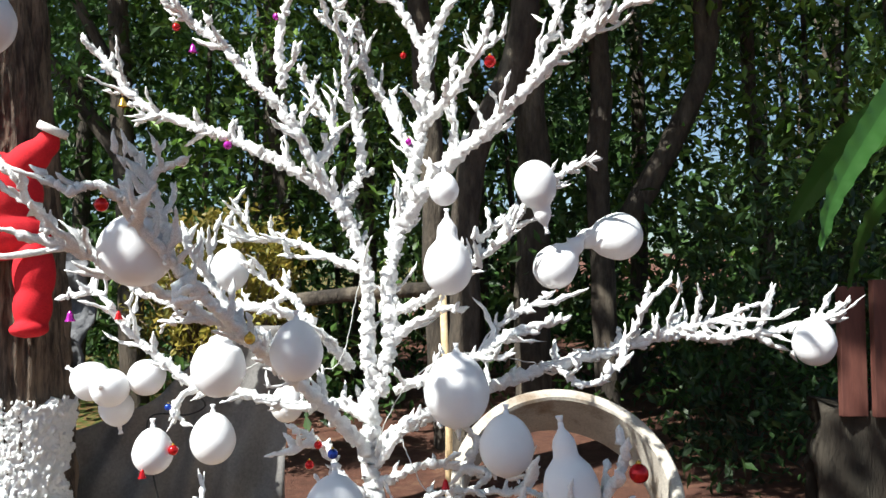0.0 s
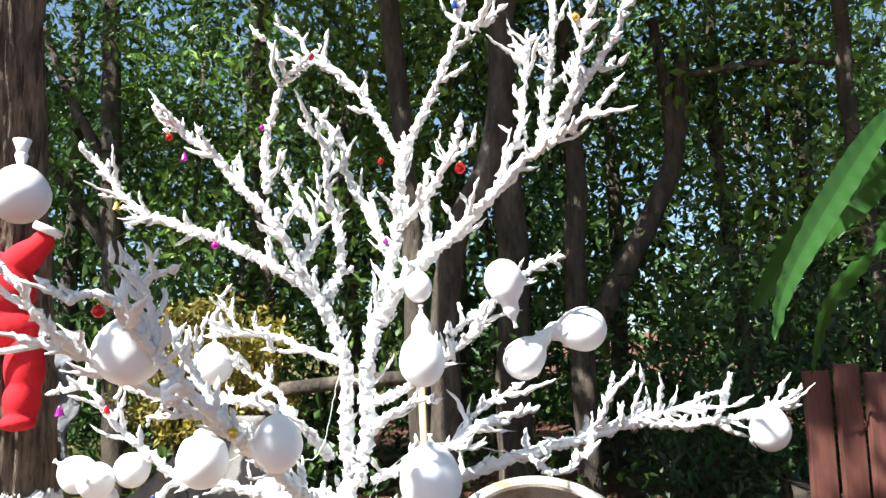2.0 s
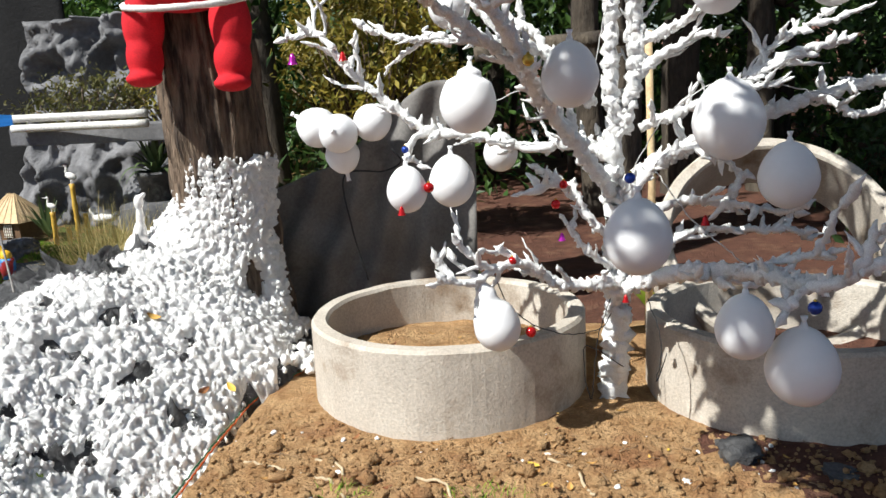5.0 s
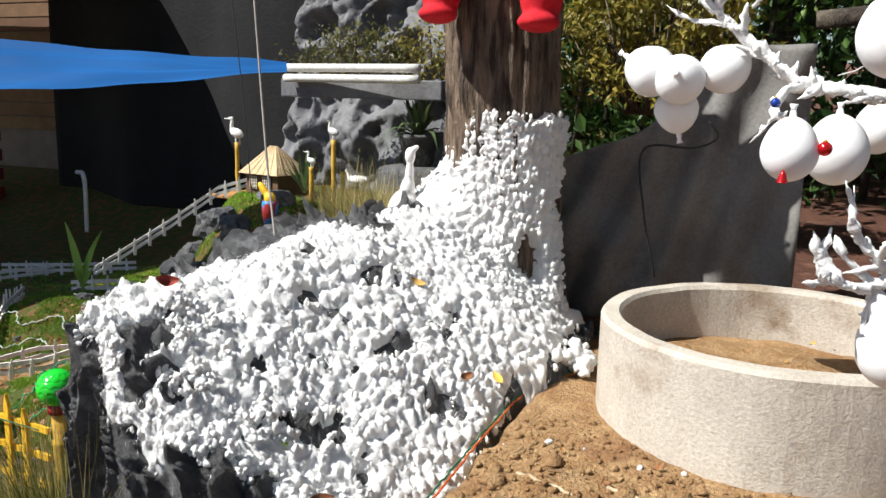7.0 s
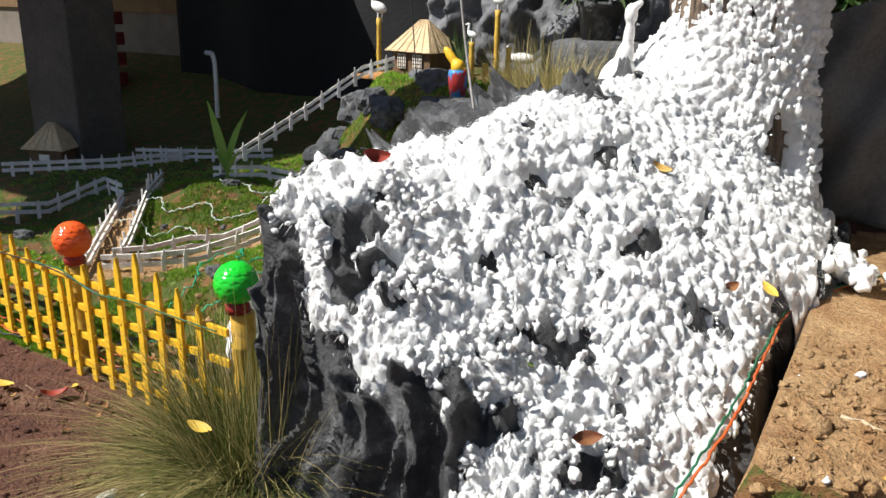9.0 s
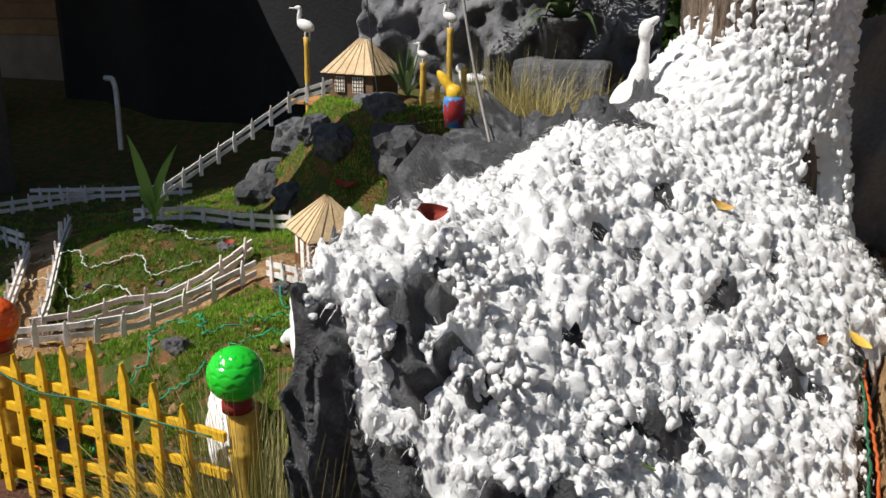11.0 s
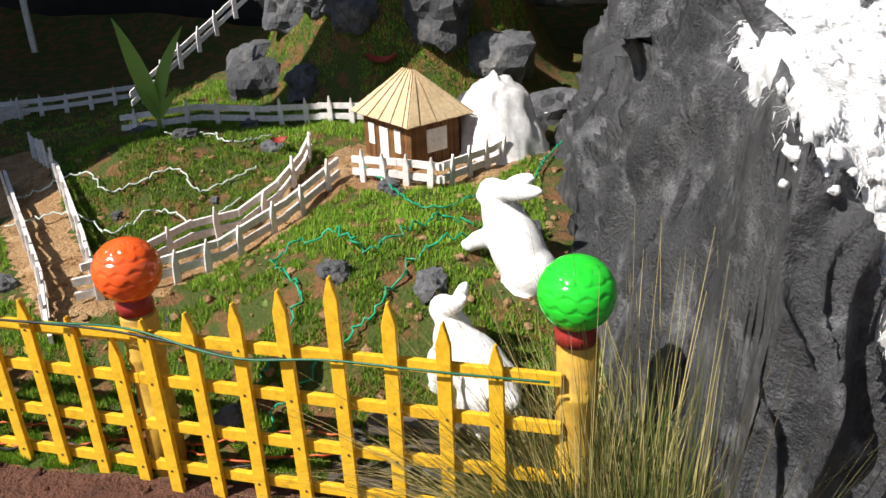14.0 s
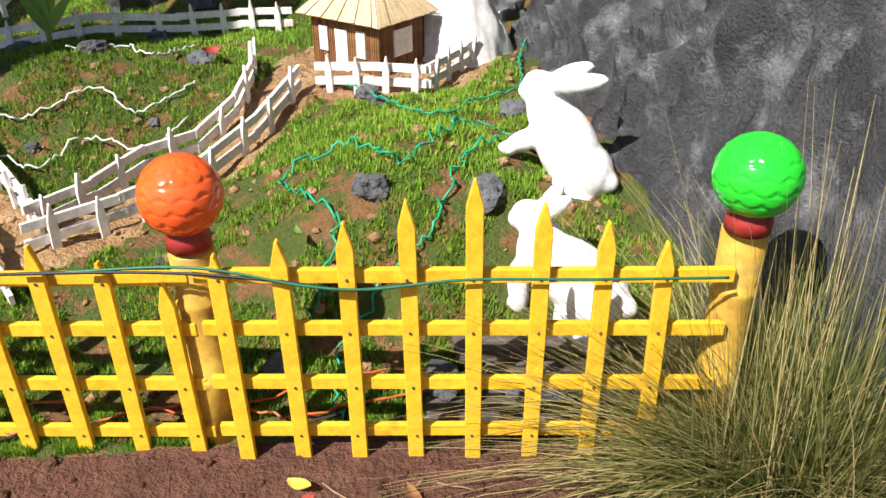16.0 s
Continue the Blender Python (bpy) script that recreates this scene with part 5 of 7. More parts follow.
def bell(c, r, col):
    root = empty("bell_ornament", c)
    bm = bmesh.new()
    lathe(bm, [(r, -r), (r * .98, -r * .95), (r * .7, -r * .45), (r * .55, r * .3), (r * .3, r * .8), (r * .1, r)], 16)
    part("bell", bm, ORN[col], root, smooth=True)
    bm = bmesh.new()
    lathe(bm, [(0.0, -r * 1.25), (r * .22, -r * 1.1), (0.0, -r * 0.9)], 8)
    part("clapper", bm, ORN["gold"], root, "gold clapper", True)
    tagged(root, f"small {col} bell hanging from the cotton-wrapped tree", "bell", "bells on the tree")


for c, r, col in (((0.55, 2.39, 1.045), 0.026, "red"), ((0.31, 2.34, 0.855), 0.018, "red"), ((0.137, 2.44, 0.735), 0.018, "blue"), ((-0.572, 2.79, 1.39), 0.018, "gold"), ((-0.93, 3.1, 0.99), 0.018, "red"),
                  ((-1.06, 3.4, 1.1), 0.014, "blue"), ((-0.295, 2.68, 1.05), 0.016, "blue"), ((0.22, 3.29, 2.40), 0.024, "red"), ((-0.13, 3.55, 2.51), 0.014, "red"), ((-0.11, 3.5, 2.14), 0.014, "purple"),
                  ((-0.86, 3.53, 2.15), 0.018, "purple"), ((-1.02, 3.38, 2.60), 0.016, "red"), ((-0.62, 3.38, 2.63), 0.014, "purple"), ((0.09, 3.42, 2.06), 0.014, "blue"), ((-0.42, 3.42, 2.96), 0.018, "red"),
                  ((-0.8, 2.25, 1.76), 0.018, "red"), ((-0.60, 3.2, 0.44), 0.02, "red"), ((-0.5, 3.36, 0.88), 0.018, "red"), ((-0.47, 3.38, 0.95), 0.016, "red"), ((-0.66, 3.22, 0.70), 0.016, "red"), ((0.72, 3.24, 3.02), 0.018, "gold")):
    bauble(c, r, col)
for c, r, col in (((-1.33, 3.60, 2.36), 0.02, "gold"), ((-0.96, 3.40, 2.52), 0.018, "purple"), ((-1.50, 3.5, 1.46), 0.022, "purple"), ((-1.30, 3.5, 1.46), 0.018, "red"), ((0.02, 3.28, 0.82), 0.018, "red"), ((-0.25, 3.35, 0.52), 0.014, "red"), ((-0.48, 3.35, 0.76), 0.015, "purple"), ((0.22, 3.37, 3.16), 0.018, "blue"), ((-1.02, 3.05, 0.92), 0.015, "red")):
    bell(c, r, col)
for k, P in enumerate(([(-0.26, 3.42, 0.9), (-0.2, 3.32, 1.05), (-0.1, 3.3, 1.2), (0.1, 3.25, 1.3), (0.5, 3.4, 1.22)], [(-0.9, 3.5, 1.18), (-0.6, 3.4, 1.3), (-0.4, 3.4, 1.25), (-0.3, 3.42, 1.6)], [(-0.25, 3.5, 0.2), (-0.4, 3.45, 0.3), (-0.38, 3.4, 0.1), (-0.35, 3.4, 0.35), (-0.3, 3.42, 0.5)], [(-0.16, 3.42, 0.5), (-0.12, 3.35, 0.35), (-0.14, 3.33, 0.2), (-0.1, 3.36, 0.3)], [(0.1, 2.9, 0.72), (-0.05, 3.1, 0.85), (-0.15, 3.3, 1.0)], [(-0.75, 3.25, 0.7), (-0.66, 3.2, 0.52), (-0.5, 3.25, 0.42), (-0.35, 3.35, 0.40), (-0.3, 3.4, 0.45)])):
    wire("light_string", P, 0.0022, WIREB if k in (2, 3, 5) else STRING, "thin light string tangled in the cotton-wrapped tree", "light string", 0.02, 0.003, k)


# ---- red-suited climbing doll ----
doll = blobby("climbing_doll", [((-2.19, 4.10, 2.04), (0.25, 0.15, 0.22), 0, 0), ((-2.18, 4.11, 1.86), (0.285, 0.15, 0.14), 0, 0), ((-2.40, 4.10, 1.68), (0.098, 0.095, 0.16), 3, 0), ((-1.965, 4.08, 1.66), (0.098, 0.095, 0.17), -2, 0),
                                ((-2.405, 4.09, 1.53), (0.085, 0.09, 0.13), 0, 0), ((-1.965, 4.07, 1.50), (0.088, 0.092, 0.13), 0, 0), ((-2.405, 4.06, 1.43), (0.08, 0.10, 0.04), 0, 0), ((-1.965, 4.04, 1.39), (0.085, 0.105, 0.04), 0, 0),
                                ((-2.02, 4.10, 2.20), (0.085, 0.085, 0.15), 50, 0), ((-1.93, 4.12, 2.29), (0.06, 0.06, 0.075), 25, 0), ((-2.48, 4.10, 2.18), (0.085, 0.085, 0.15), -50, 0),
                                ((-2.42, 4.12, 2.30), (0.11, 0.11, 0.12), 0, 0)], REDCLOTH, 0.011, 4)
tagged(doll, "red-suited cloth doll climbing the tree trunk", "doll")
TRIM = mat("white fur trim", (0.78, 0.76, 0.74), (0.7, 0.68, 0.66), 20, 0.95, 0.6, 120, 0.004)
t = Tubes()
t.add([Vector((-2.18 + 0.295 * math.cos(a), 4.10 + 0.175 * math.sin(a), 1.775 - 0.045 * abs(math.sin(a)))) for a in [math.pi + math.pi * i / 24 for i in range(25)]], lambda u: 0.016, 8, 0.3)
tagged(t.done("fur_trim", TRIM), "white fur trim round the red coat hem", "trim")
bm = bmesh.new()
lathe(bm, [(0.072, -0.02), (0.076, 0.0), (0.072, 0.02)], 20)
o = link("fur_cuff", bm, TRIM)
o.matrix_world = pose(-1.90, 4.12, 2.36, 0, 25, 0)
tagged(o, "white fur cuff on the red sleeve", "trim")


# ---- leaning ring, ring soil, tent sheet ----
r3 = concrete_ring((0, 0, 0), 0.60, 0.36, 0.07, label="concrete ring tipped up behind the other rings", m=pose(0.60, 4.62, 0.40, 52, -4, 6) @ pose(0, 0, -0.18))


def ring_soil(c, r, z, material, seed, label):
    v, f = [(c[0], c[1], z + 0.03)], []
    R, S = 14, 40
    for i in range(1, R + 1):
        for k in range(S):
            a = 2 * math.pi * k / S
            x, y = c[0] + r * i / R * math.cos(a), c[1] + r * i / R * math.sin(a)
            v.append((x, y, z + 0.035 * fbm(x, y, seed, 4, 3) + 0.04 * math.exp(-((x - c[0] + 0.1) ** 2 + (y - c[1] - 0.1) ** 2) / 0.06)))
    for k in range(S):
        f.append((0, 1 + k, 1 + (k + 1) % S))
    for i in range(R - 1):
        for k in range(S):
            a, b = 1 + i * S + k, 1 + i * S + (k + 1) % S
            f.append((a, a + S, b + S, b))
    return tagged(raw("soil_fill", v, f, material), label, "soil")


ring_soil((-0.99, 3.86), 0.54, 0.13, SOIL, 1, "heaped orange soil inside the concrete ring")
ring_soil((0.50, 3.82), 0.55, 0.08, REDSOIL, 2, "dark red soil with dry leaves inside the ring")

# draped sheet behind the rings
v, f = [], []
NU, NV = 60, 40
for j in range(NV):
    for i in range(NU):
        u, w = i / (NU - 1), j / (NV - 1)
        x = -2.12 + 1.18 * u
        top = 0.80 + 0.10 * sstep(0, 0.3, u) + 0.46 * sstep(0.25, 0.85, u)
        z = 0.02 + (top - 0.02) * w
        y = 4.68 + 0.15 * u + 0.14 * (1 - w) * (1 - u) + 0.22 * w * 0.4 + 0.05 * math.sin(11 * u + 6 * w + 2 * nz(u * 3, w * 2, 5, 1)) * (0.4 + 0.6 * w) + 0.03 * math.sin(27 * u - 9 * w) + 0.03 * nz(u * 5, w * 4, 1, 1.4)
        v.append((x, y, z))
for j in range(NV - 1):
    for i in range(NU - 1):
        f.append((j * NU + i, j * NU + i + 1, (j + 1) * NU + i + 1, (j + 1) * NU + i))
TENT = mat("dull grey sheet", (0.20, 0.19, 0.18), (0.145, 0.137, 0.13), 3, 0.7, 0.3, 60, 0.006, third=(0.09, 0.085, 0.08), third_scale=2.5)
o = raw("hanging_sheet", v, f, TENT)
sol = o.modifiers.new("thick", 'SOLIDIFY')
sol.thickness = 0.004
tagged(o, "slack grey plastic sheet hung behind the rings", "sheet")
wire("hanging_cable", [(-1.34, 4.55, 1.02), (-1.30, 4.58, 0.95), (-1.4, 4.6, 0.9), (-1.62, 4.62, 0.88), (-1.6, 4.62, 0.6), (-1.53, 4.62, 0.3)], 0.005, WIREB, "black cable hanging over the grey sheet", "cable")


# ---- grey rock face behind the garden ----
def rock_face():
    v, f = [], []
    NU, NV = 90, 60
    for j in range(NV):
        for i in range(NU):
            u, w = i / (NU - 1), j / (NV - 1)
            x = -4.75 + 2.0 * u
            z = 0.1 + 1.9 * w
            y = 6.35 - 0.35 * u + 0.25 * w + 0.42 * abs(fbm(x, 0, z, 1.9, 4)) - 0.15 * sstep(0.5, 0.35, w) + 0.05 * fbm(x, 3, z, 6, 2)
            v.append((x, y, z))
    for j in range(NV - 1):
        for i in range(NU - 1):
            f.append((j * NU + i, j * NU + i + 1, (j + 1) * NU + i + 1, (j + 1) * NU + i))
    o = raw("artificial_rock", v, f, mat("grey painted rock", (0.19, 0.19, 0.20), (0.10, 0.10, 0.105), 2.5, 0.6, 0.6, 25, 0.02, third=(0.09, 0.09, 0.095), third_scale=1.6))
    o.modifiers.new("thick", 'SOLIDIFY').thickness = 0.02
    tagged(o, "artificial grey rock face of draped painted sheeting", "rock face")


rock_face()
STONE = mat("grey stone", (0.13, 0.13, 0.135), (0.065, 0.065, 0.068), 9, 0.85, 1.0, 50, 0.015, third=(0.21, 0.20, 0.185), third_scale=6, vary=0.35)


def rock(c, s, seed, label="rough grey stone lying in the moss", flat=0.7):
    bm = bmesh.new()
    bmesh.ops.create_icosphere(bm, subdivisions=3, radius=1.0)
    for vv in bm.verts:
        n = vv.co.normalized()
        r = 1 + 0.45 * noise.noise(n * 1.3 + Vector((seed * 3.7, 0, 0))) + 0.30 * noise.noise(n * 3.1 + Vector((0, seed, 0))) + 0.12 * noise.noise(n * 7 + Vector((0, 0, seed)))
        q = n * r
        q = Vector([max(-1.0, min(0.92, k)) for k in q])
        vv.co = Vector((q.x * s, q.y * s * 0.8, q.z * s * flat)) + Vector((0, 0, s * flat * 0.35))
    o = link("rock", bm, STONE, smooth=False)
    o.location = c
    o.rotation_euler = (0, 0, seed * 1.3)
    return tagged(o, label, "rock", "stones in the garden")


for k, (x, y, s) in enumerate(((-3.84, 3.3, 0.045), (-3.60, 3.28, 0.05), (-4.37, 4.3, 0.05), (-4.68, 4.25, 0.05), (-3.85, 3.93, 0.045), (-3.82, 3.9, 0.03), (-3.72, 2.95, 0.05), (-3.55, 2.92, 0.06), (-4.02, 3.0, 0.045), (-5.35, 3.5, 0.06), (-5.6, 3.4, 0.05), (-4.58, 4.62, 0.05), (-4.5, 4.68, 0.035), (-5.0, 4.5, 0.045), (-4.75, 3.85, 0.025), (-4.3, 3.3, 0.02), (-3.4, 3.6, 0.06), (-3.46, 3.75, 0.05), (-4.45, 3.95, 0.02), (-4.9, 3.45, 0.05))):
    rock((x, y, ground_z(x, y) - 0.01), s, k)
for k, (x, y, s) in enumerate(((-4.75, 5.2, 0.16), (-4.6, 5.32, 0.12), (-4.4, 5.2, 0.10), (-4.25, 5.1, 0.11), (-4.05, 5.3, 0.10), (-3.9, 5.15, 0.16), (-3.65, 5.2, 0.15), (-4.45, 5.0, 0.09), (-4.15, 5.35, 0.09), (-3.35, 4.85, 0.13), (-3.62, 4.75, 0.14), (-4.85, 5.45, 0.15))):
    rock((x, y, ground_z(x, y) - 0.5 * s), s * 1.2, k + 40, "dark weathered rock set in the mossy hill", 0.8)

# white plastic sheet in a heap
v, f = [], []
for j in range(40):
    for i in range(40):
        u, w = i / 39 * 2 - 1, j / 39 * 2 - 1
        d = math.hypot(u, w)
        z = 0.27 * max(0, 1 - d ** 2.2) + 0.035 * abs(fbm(u, w, 1, 3.5, 3)) * (1.2 - 0.5 * d) - 0.004
        v.append((-3.56 + 0.19 * u + 0.02 * nz(u, w, 3, 3), 4.42 + 0.20 * w, -0.19 + z))
for j in range(39):
    for i in range(39):
        f.append((j * 40 + i, j * 40 + i + 1, j * 40 + i + 41, j * 40 + i + 40))
o = raw("plastic_sheet", v, f, mat("milky plastic", (0.68, 0.66, 0.64), (0.60, 0.58, 0.56), 6, 0.35, 0.3, 30, 0.006, spec=0.5))
tagged(o, "crumpled white plastic sheet draped over a heap", "plastic sheet")

# ---- bench pipes, planter bushes, agave, grasses ----
PVC = mat("white pipe", (0.74, 0.73, 0.70), (0.62, 0.6, 0.56), 6, 0.45, 0.1)
for z in (1.19, 1.255):
    t = Tubes()
    t.add([Vector((-4.05 + 0.1 * i, 5.38 - 0.01 * i, z)) for i in range(11)], lambda u: 0.026, 12)
    tagged(t.done("white_pipe", PVC), "white plastic pipe laid along the planter", "pipe", "white pipes")
bm = bmesh.new()
box(bm, (-3.55, 5.62, 1.13), (1.15, 0.36, 0.12), bevel=0.01)
tagged(link("planter_ledge", bm, GREYTARP, smooth=False), "dark ledge under the bushes", "ledge")


def leaves(name, centres, per, spread, size, material, seed, parent=None, droop=0.35, label="", shape=0.42, flat=1.0):
    """Many small folded leaves round the given centres, as one mesh."""
    rng = np.random.default_rng(seed)
    C = np.repeat(np.array(centres, dtype=float), per, axis=0)
    n = len(C)
    d = rng.normal(size=(n, 3))
    d /= np.linalg.norm(d, axis=1)[:, None]
    rad = spread * rng.random(n)[:, None] ** 0.5
    P = C + d * rad * np.array([1, 1, flat])
    ax = rng.normal(size=(n, 3)) + np.array([0, 0, -droop])
    ax /= np.linalg.norm(ax, axis=1)[:, None]
    up = rng.normal(size=(n, 3)) * 0.6 + np.array([0, 0, 1.0])
    sd = np.cross(ax, up)
    sd /= np.linalg.norm(sd, axis=1)[:, None] + 1e-9
    nr = np.cross(sd, ax)
    s = size * (0.6 + 0.8 * rng.random(n))[:, None]
    V = np.stack([P, P + ax * s * 0.45 + sd * s * shape * 0.5 + nr * s * 0.06, P + ax * s, P + ax * s * 0.45 - sd * s * shape * 0.5 + nr * s * 0.06], axis=1).reshape(-1, 3)
    i0 = np.arange(n) * 4
    F = np.concatenate([np.stack([i0, i0 + 1, i0 + 2], 1), np.stack([i0, i0 + 2, i0 + 3], 1)])
    return raw(name, V.tolist(), F.tolist(), material, parent, False, label)


YLEAF = leafmat("yellow-green leaf", (0.36, 0.27, 0.05), (0.20, 0.20, 0.035))
OLIVE = leafmat("olive leaf", (0.10, 0.11, 0.03), (0.17, 0.15, 0.05))


def bush(c, s, n, material, seed, label, size=0.05):
    rng = random.Random(seed)
    root = empty("bush", c)
    cs, t = [], Tubes()
    for _ in range(n):
        a, r = rng.uniform(0, 6.28), rng.random() ** 0.5
        h = rng.uniform(0.15, 1.0) * (1 - 0.35 * r)
        p = Vector((s[0] * r * math.cos(a), s[1] * r * math.sin(a), s[2] * h))
        cs.append(p)
        if rng.random() < 0.4:
            t.add([Vector((p.x * .3, p.y * .3, 0)), Vector((p.x * .7, p.y * .7, p.z * .5)), p], lambda u: 0.006, 4)
    leaves("foliage", cs, 26, 0.13, size, material, seed, root)
    t.done("stem", BARK, root)
    tagged(root, label, "bush", "leafy bushes")


bush((-3.75, 5.68, 1.15), (0.45, 0.2, 0.42), 60, OLIVE, 1, "bushy olive plant in the raised planter", 0.04)
bush((-3.2, 5.9, 1.15), (0.3, 0.2, 0.5), 40, YLEAF, 2, "sparse yellow-green plant in the raised planter", 0.04)
bush((-1.95, 7.0, 1.0), (0.75, 0.5, 1.5), 230, YLEAF, 3, "yellow-leaved bush glowing in the sun", 0.07)
AGAVE = leafmat("agave leaf", (0.13, 0.18, 0.07), (0.09, 0.14, 0.06), 0.3)


def rosette(name, c, n, ln, w, material, label, category, lift=(20, 75), parent=None, seed=1):
    rng = random.Random(seed)
    bm = bmesh.new()
    for k in range(n):
        a = 2.4 * k + rng.uniform(-.2, .2)
        el = radians(rng.uniform(*lift))
        L = ln * rng.uniform(0.75, 1.1)
        prev = None
        for i in range(8):
            u = i / 7
            e = el - 0.9 * u * u * (1.2 - math.sin(el))
            rr = L * u * math.cos(el) * (1 - 0.1 * u)
            z = L * u * math.sin(e)
            ww = w * math.sin(math.pi * min(1, 0.12 + 0.9 * u)) ** 0.7 * (1 - u ** 3)
            cx, cy = math.cos(a), math.sin(a)
            row = [bm.verts.new((cx * rr + cy * s_ * ww, cy * rr - cx * s_ * ww, z + abs(s_) * ww * 0.35)) for s_ in (-1, 0, 1)]
            if prev:
                bm.faces.new((prev[0], prev[1], row[1], row[0]))
                bm.faces.new((prev[1], prev[2], row[2], row[1]))
            prev = row
    o = link(name, bm, material, parent)
    if parent is None:
        o.location = c
        tagged(o, label, category)
    return o


pot = empty("potted_agave", (-3.17, 5.55, 0.66))
bm = bmesh.new()
lathe(bm, [(0.09, 0), (0.125, 0.17), (0.135, 0.18), (0.135, 0.2), (0.115, 0.2), (0.11, 0.17)], 26)
part("pot", bm, TARP, pot, "black plastic pot", True)
o = rosette("leaf_rosette", (0, 0, 0), 26, 0.34, 0.024, AGAVE, "", "", (15, 80), pot, 3)
o.location = (0, 0, 0.18)
tagged(pot, "spiky agave in a black plastic pot", "potted plant")
bm = bmesh.new()
box(bm, (-3.15, 5.6, 0.42), (0.5, 0.4, 0.48), bevel=0.05)
tagged(link("rock_block", bm, STONE), "dark rock block under the agave pot", "rock")
rosette("spiky_plant", (-4.05, 5.6, 0.42), 26, 0.34, 0.014, AGAVE, "narrow-leaved spiky plant beside the toy hut", "plant", (40, 85), None, 5)
SPROUT = leafmat("sprout leaf", (0.24, 0.42, 0.08), (0.30, 0.48, 0.10), 0.2, glow=0.45)


def blade(bm, base, d, up, L, w, bend):
    """One pleated leaf blade."""
    side = d.cross(Vector((0.2, 1, 0))).normalized()
    prev = None
    for i in range(14):
        u = i / 13
        c = base + d * L * u + up * bend * u * u
        ww = w * math.sin(math.pi * min(1.0, 0.06 + 0.94 * u ** 0.8)) ** 0.9
        row = [bm.verts.new(c + side * ww * s_ + Vector((0, -1, 0)) * (0.006 * (k % 2))) for k, s_ in enumerate((-1, -.66, -.33, 0, .33, .66, 1))]
        if prev:
            for k in range(6):
                bm.faces.new((prev[k], prev[k + 1], row[k + 1], row[k]))
        prev = row


bm = bmesh.new()
blade(bm, Vector((0, 0, 0.06)), Vector((-0.22, 0, 1)).normalized(), Vector((-1, 0, 0)), 0.38, 0.045, 0.03)
blade(bm, Vector((0, 0, 0.06)), Vector((0.12, 0.1, 1)).normalized(), Vector((1, 0, -0.2)), 0.36, 0.030, 0.10)
blade(bm, Vector((0, 0, 0.05)), Vector((0.5, -0.1, 0.8)).normalized(), Vector((1, 0, -0.3)), 0.16, 0.018, 0.03)
blade(bm, Vector((0, 0, 0.05)), Vector((-0.35, -0.2, 0.9)).normalized(), Vector((-1, 0, 0)), 0.15, 0.018, 0.0)
lathe(bm, [(0.010, -0.02), (0.008, 0.1)], 8)
o = link("coconut_sprout", bm, SPROUT)
o.location = (-4.86, 4.41, ground_z(-4.86, 4.41))
tagged(o, "young coconut sprout with pleated green leaves", "sprout")


def grass_tuft(c, n, ln, spread, material, seed, label, r=0.0016, name="grass_tuft", lean=0.55):
    rng = random.Random(seed)
    v, f = [], []
    for _ in range(n):
        a = rng.uniform(0, 6.283)
        rr = spread * rng.random() ** 0.7
        b = Vector((c[0] + rr * math.cos(a), c[1] + rr * math.sin(a) * 0.7, 0))
        b.z = ground_z(b.x, b.y) if c[2] is None else c[2]
        a2 = a + rng.uniform(-1.0, 1.0)
        k = rng.random() ** 0.8 * lean * 1.7
        d = Vector((math.cos(a2) * k, math.sin(a2) * k, 1)).normalized()
        L = ln * rng.uniform(0.45, 1.1)
        dr = rng.uniform(0.1, 0.55) * k
        s = Vector((-math.sin(a2), math.cos(a2), 0)) * r * rng.uniform(0.7, 1.4)
        i0 = len(v)
        for i in range(6):
            u = i / 5
            q = b + d * L * u + Vector((math.cos(a2) * 0.4, math.sin(a2) * 0.4, -1)) * (L * dr * u * u)
            w = s * (1 - u * 0.85)
            v += [q - w, q + w]
        for i in range(5):
            f.append((i0 + 2 * i, i0 + 2 * i + 1, i0 + 2 * i + 3, i0 + 2 * i + 2))
    return tagged(raw(name, v, f, material, smooth=False), label, "grass", kind="stuff")


DRY = leafmat("dry grass", (0.58, 0.46, 0.21), (0.16, 0.16, 0.045), 0.3, 0.6, 0.3, 0.25)
# Green blades coloured dark to carry the self-shadow in the tuft's core.
GREENBLADE = leafmat("shade-darkened green blade", (0.045, 0.075, 0.018), (0.12, 0.13, 0.03), 0.3, 0.6, 0.25, 0.25)
GX, GY = -3.13, 2.67
grass_tuft((GX, GY, None), 2400, 0.46, 0.17, GREENBLADE, 1, "dense green heart of the grass tuft, coloured dark for self-shadow", 0.0016, lean=0.9)
grass_tuft((GX + 0.03, GY, None), 2800, 0.66, 0.19, DRY, 6, "long straw blades of the grass tuft by the lamp post", 0.0013, lean=1.8)
grass_tuft((GX - 0.10, GY + 0.06, None), 700, 0.46, 0.10, DRY, 5, "thin half-dry grass by the lamp post", 0.0013, lean=0.9)
grass_tuft((-3.3, 5.2, 0.42), 700, 0.34, 0.35, DRY, 2, "half-dry grass round the goose and swan", 0.002, lean=0.9)
grass_tuft((-3.0, 4.6, 0.40), 500, 0.3, 0.3, DRY, 3, "half-dry grass behind the cotton mound", 0.002, lean=0.9)


# ---- moss carpet ----
MOSS = leafmat("moss blade", (0.09, 0.22, 0.018), (0.30, 0.43, 0.05), 0.35, 0.75, 0.3, 0.15)


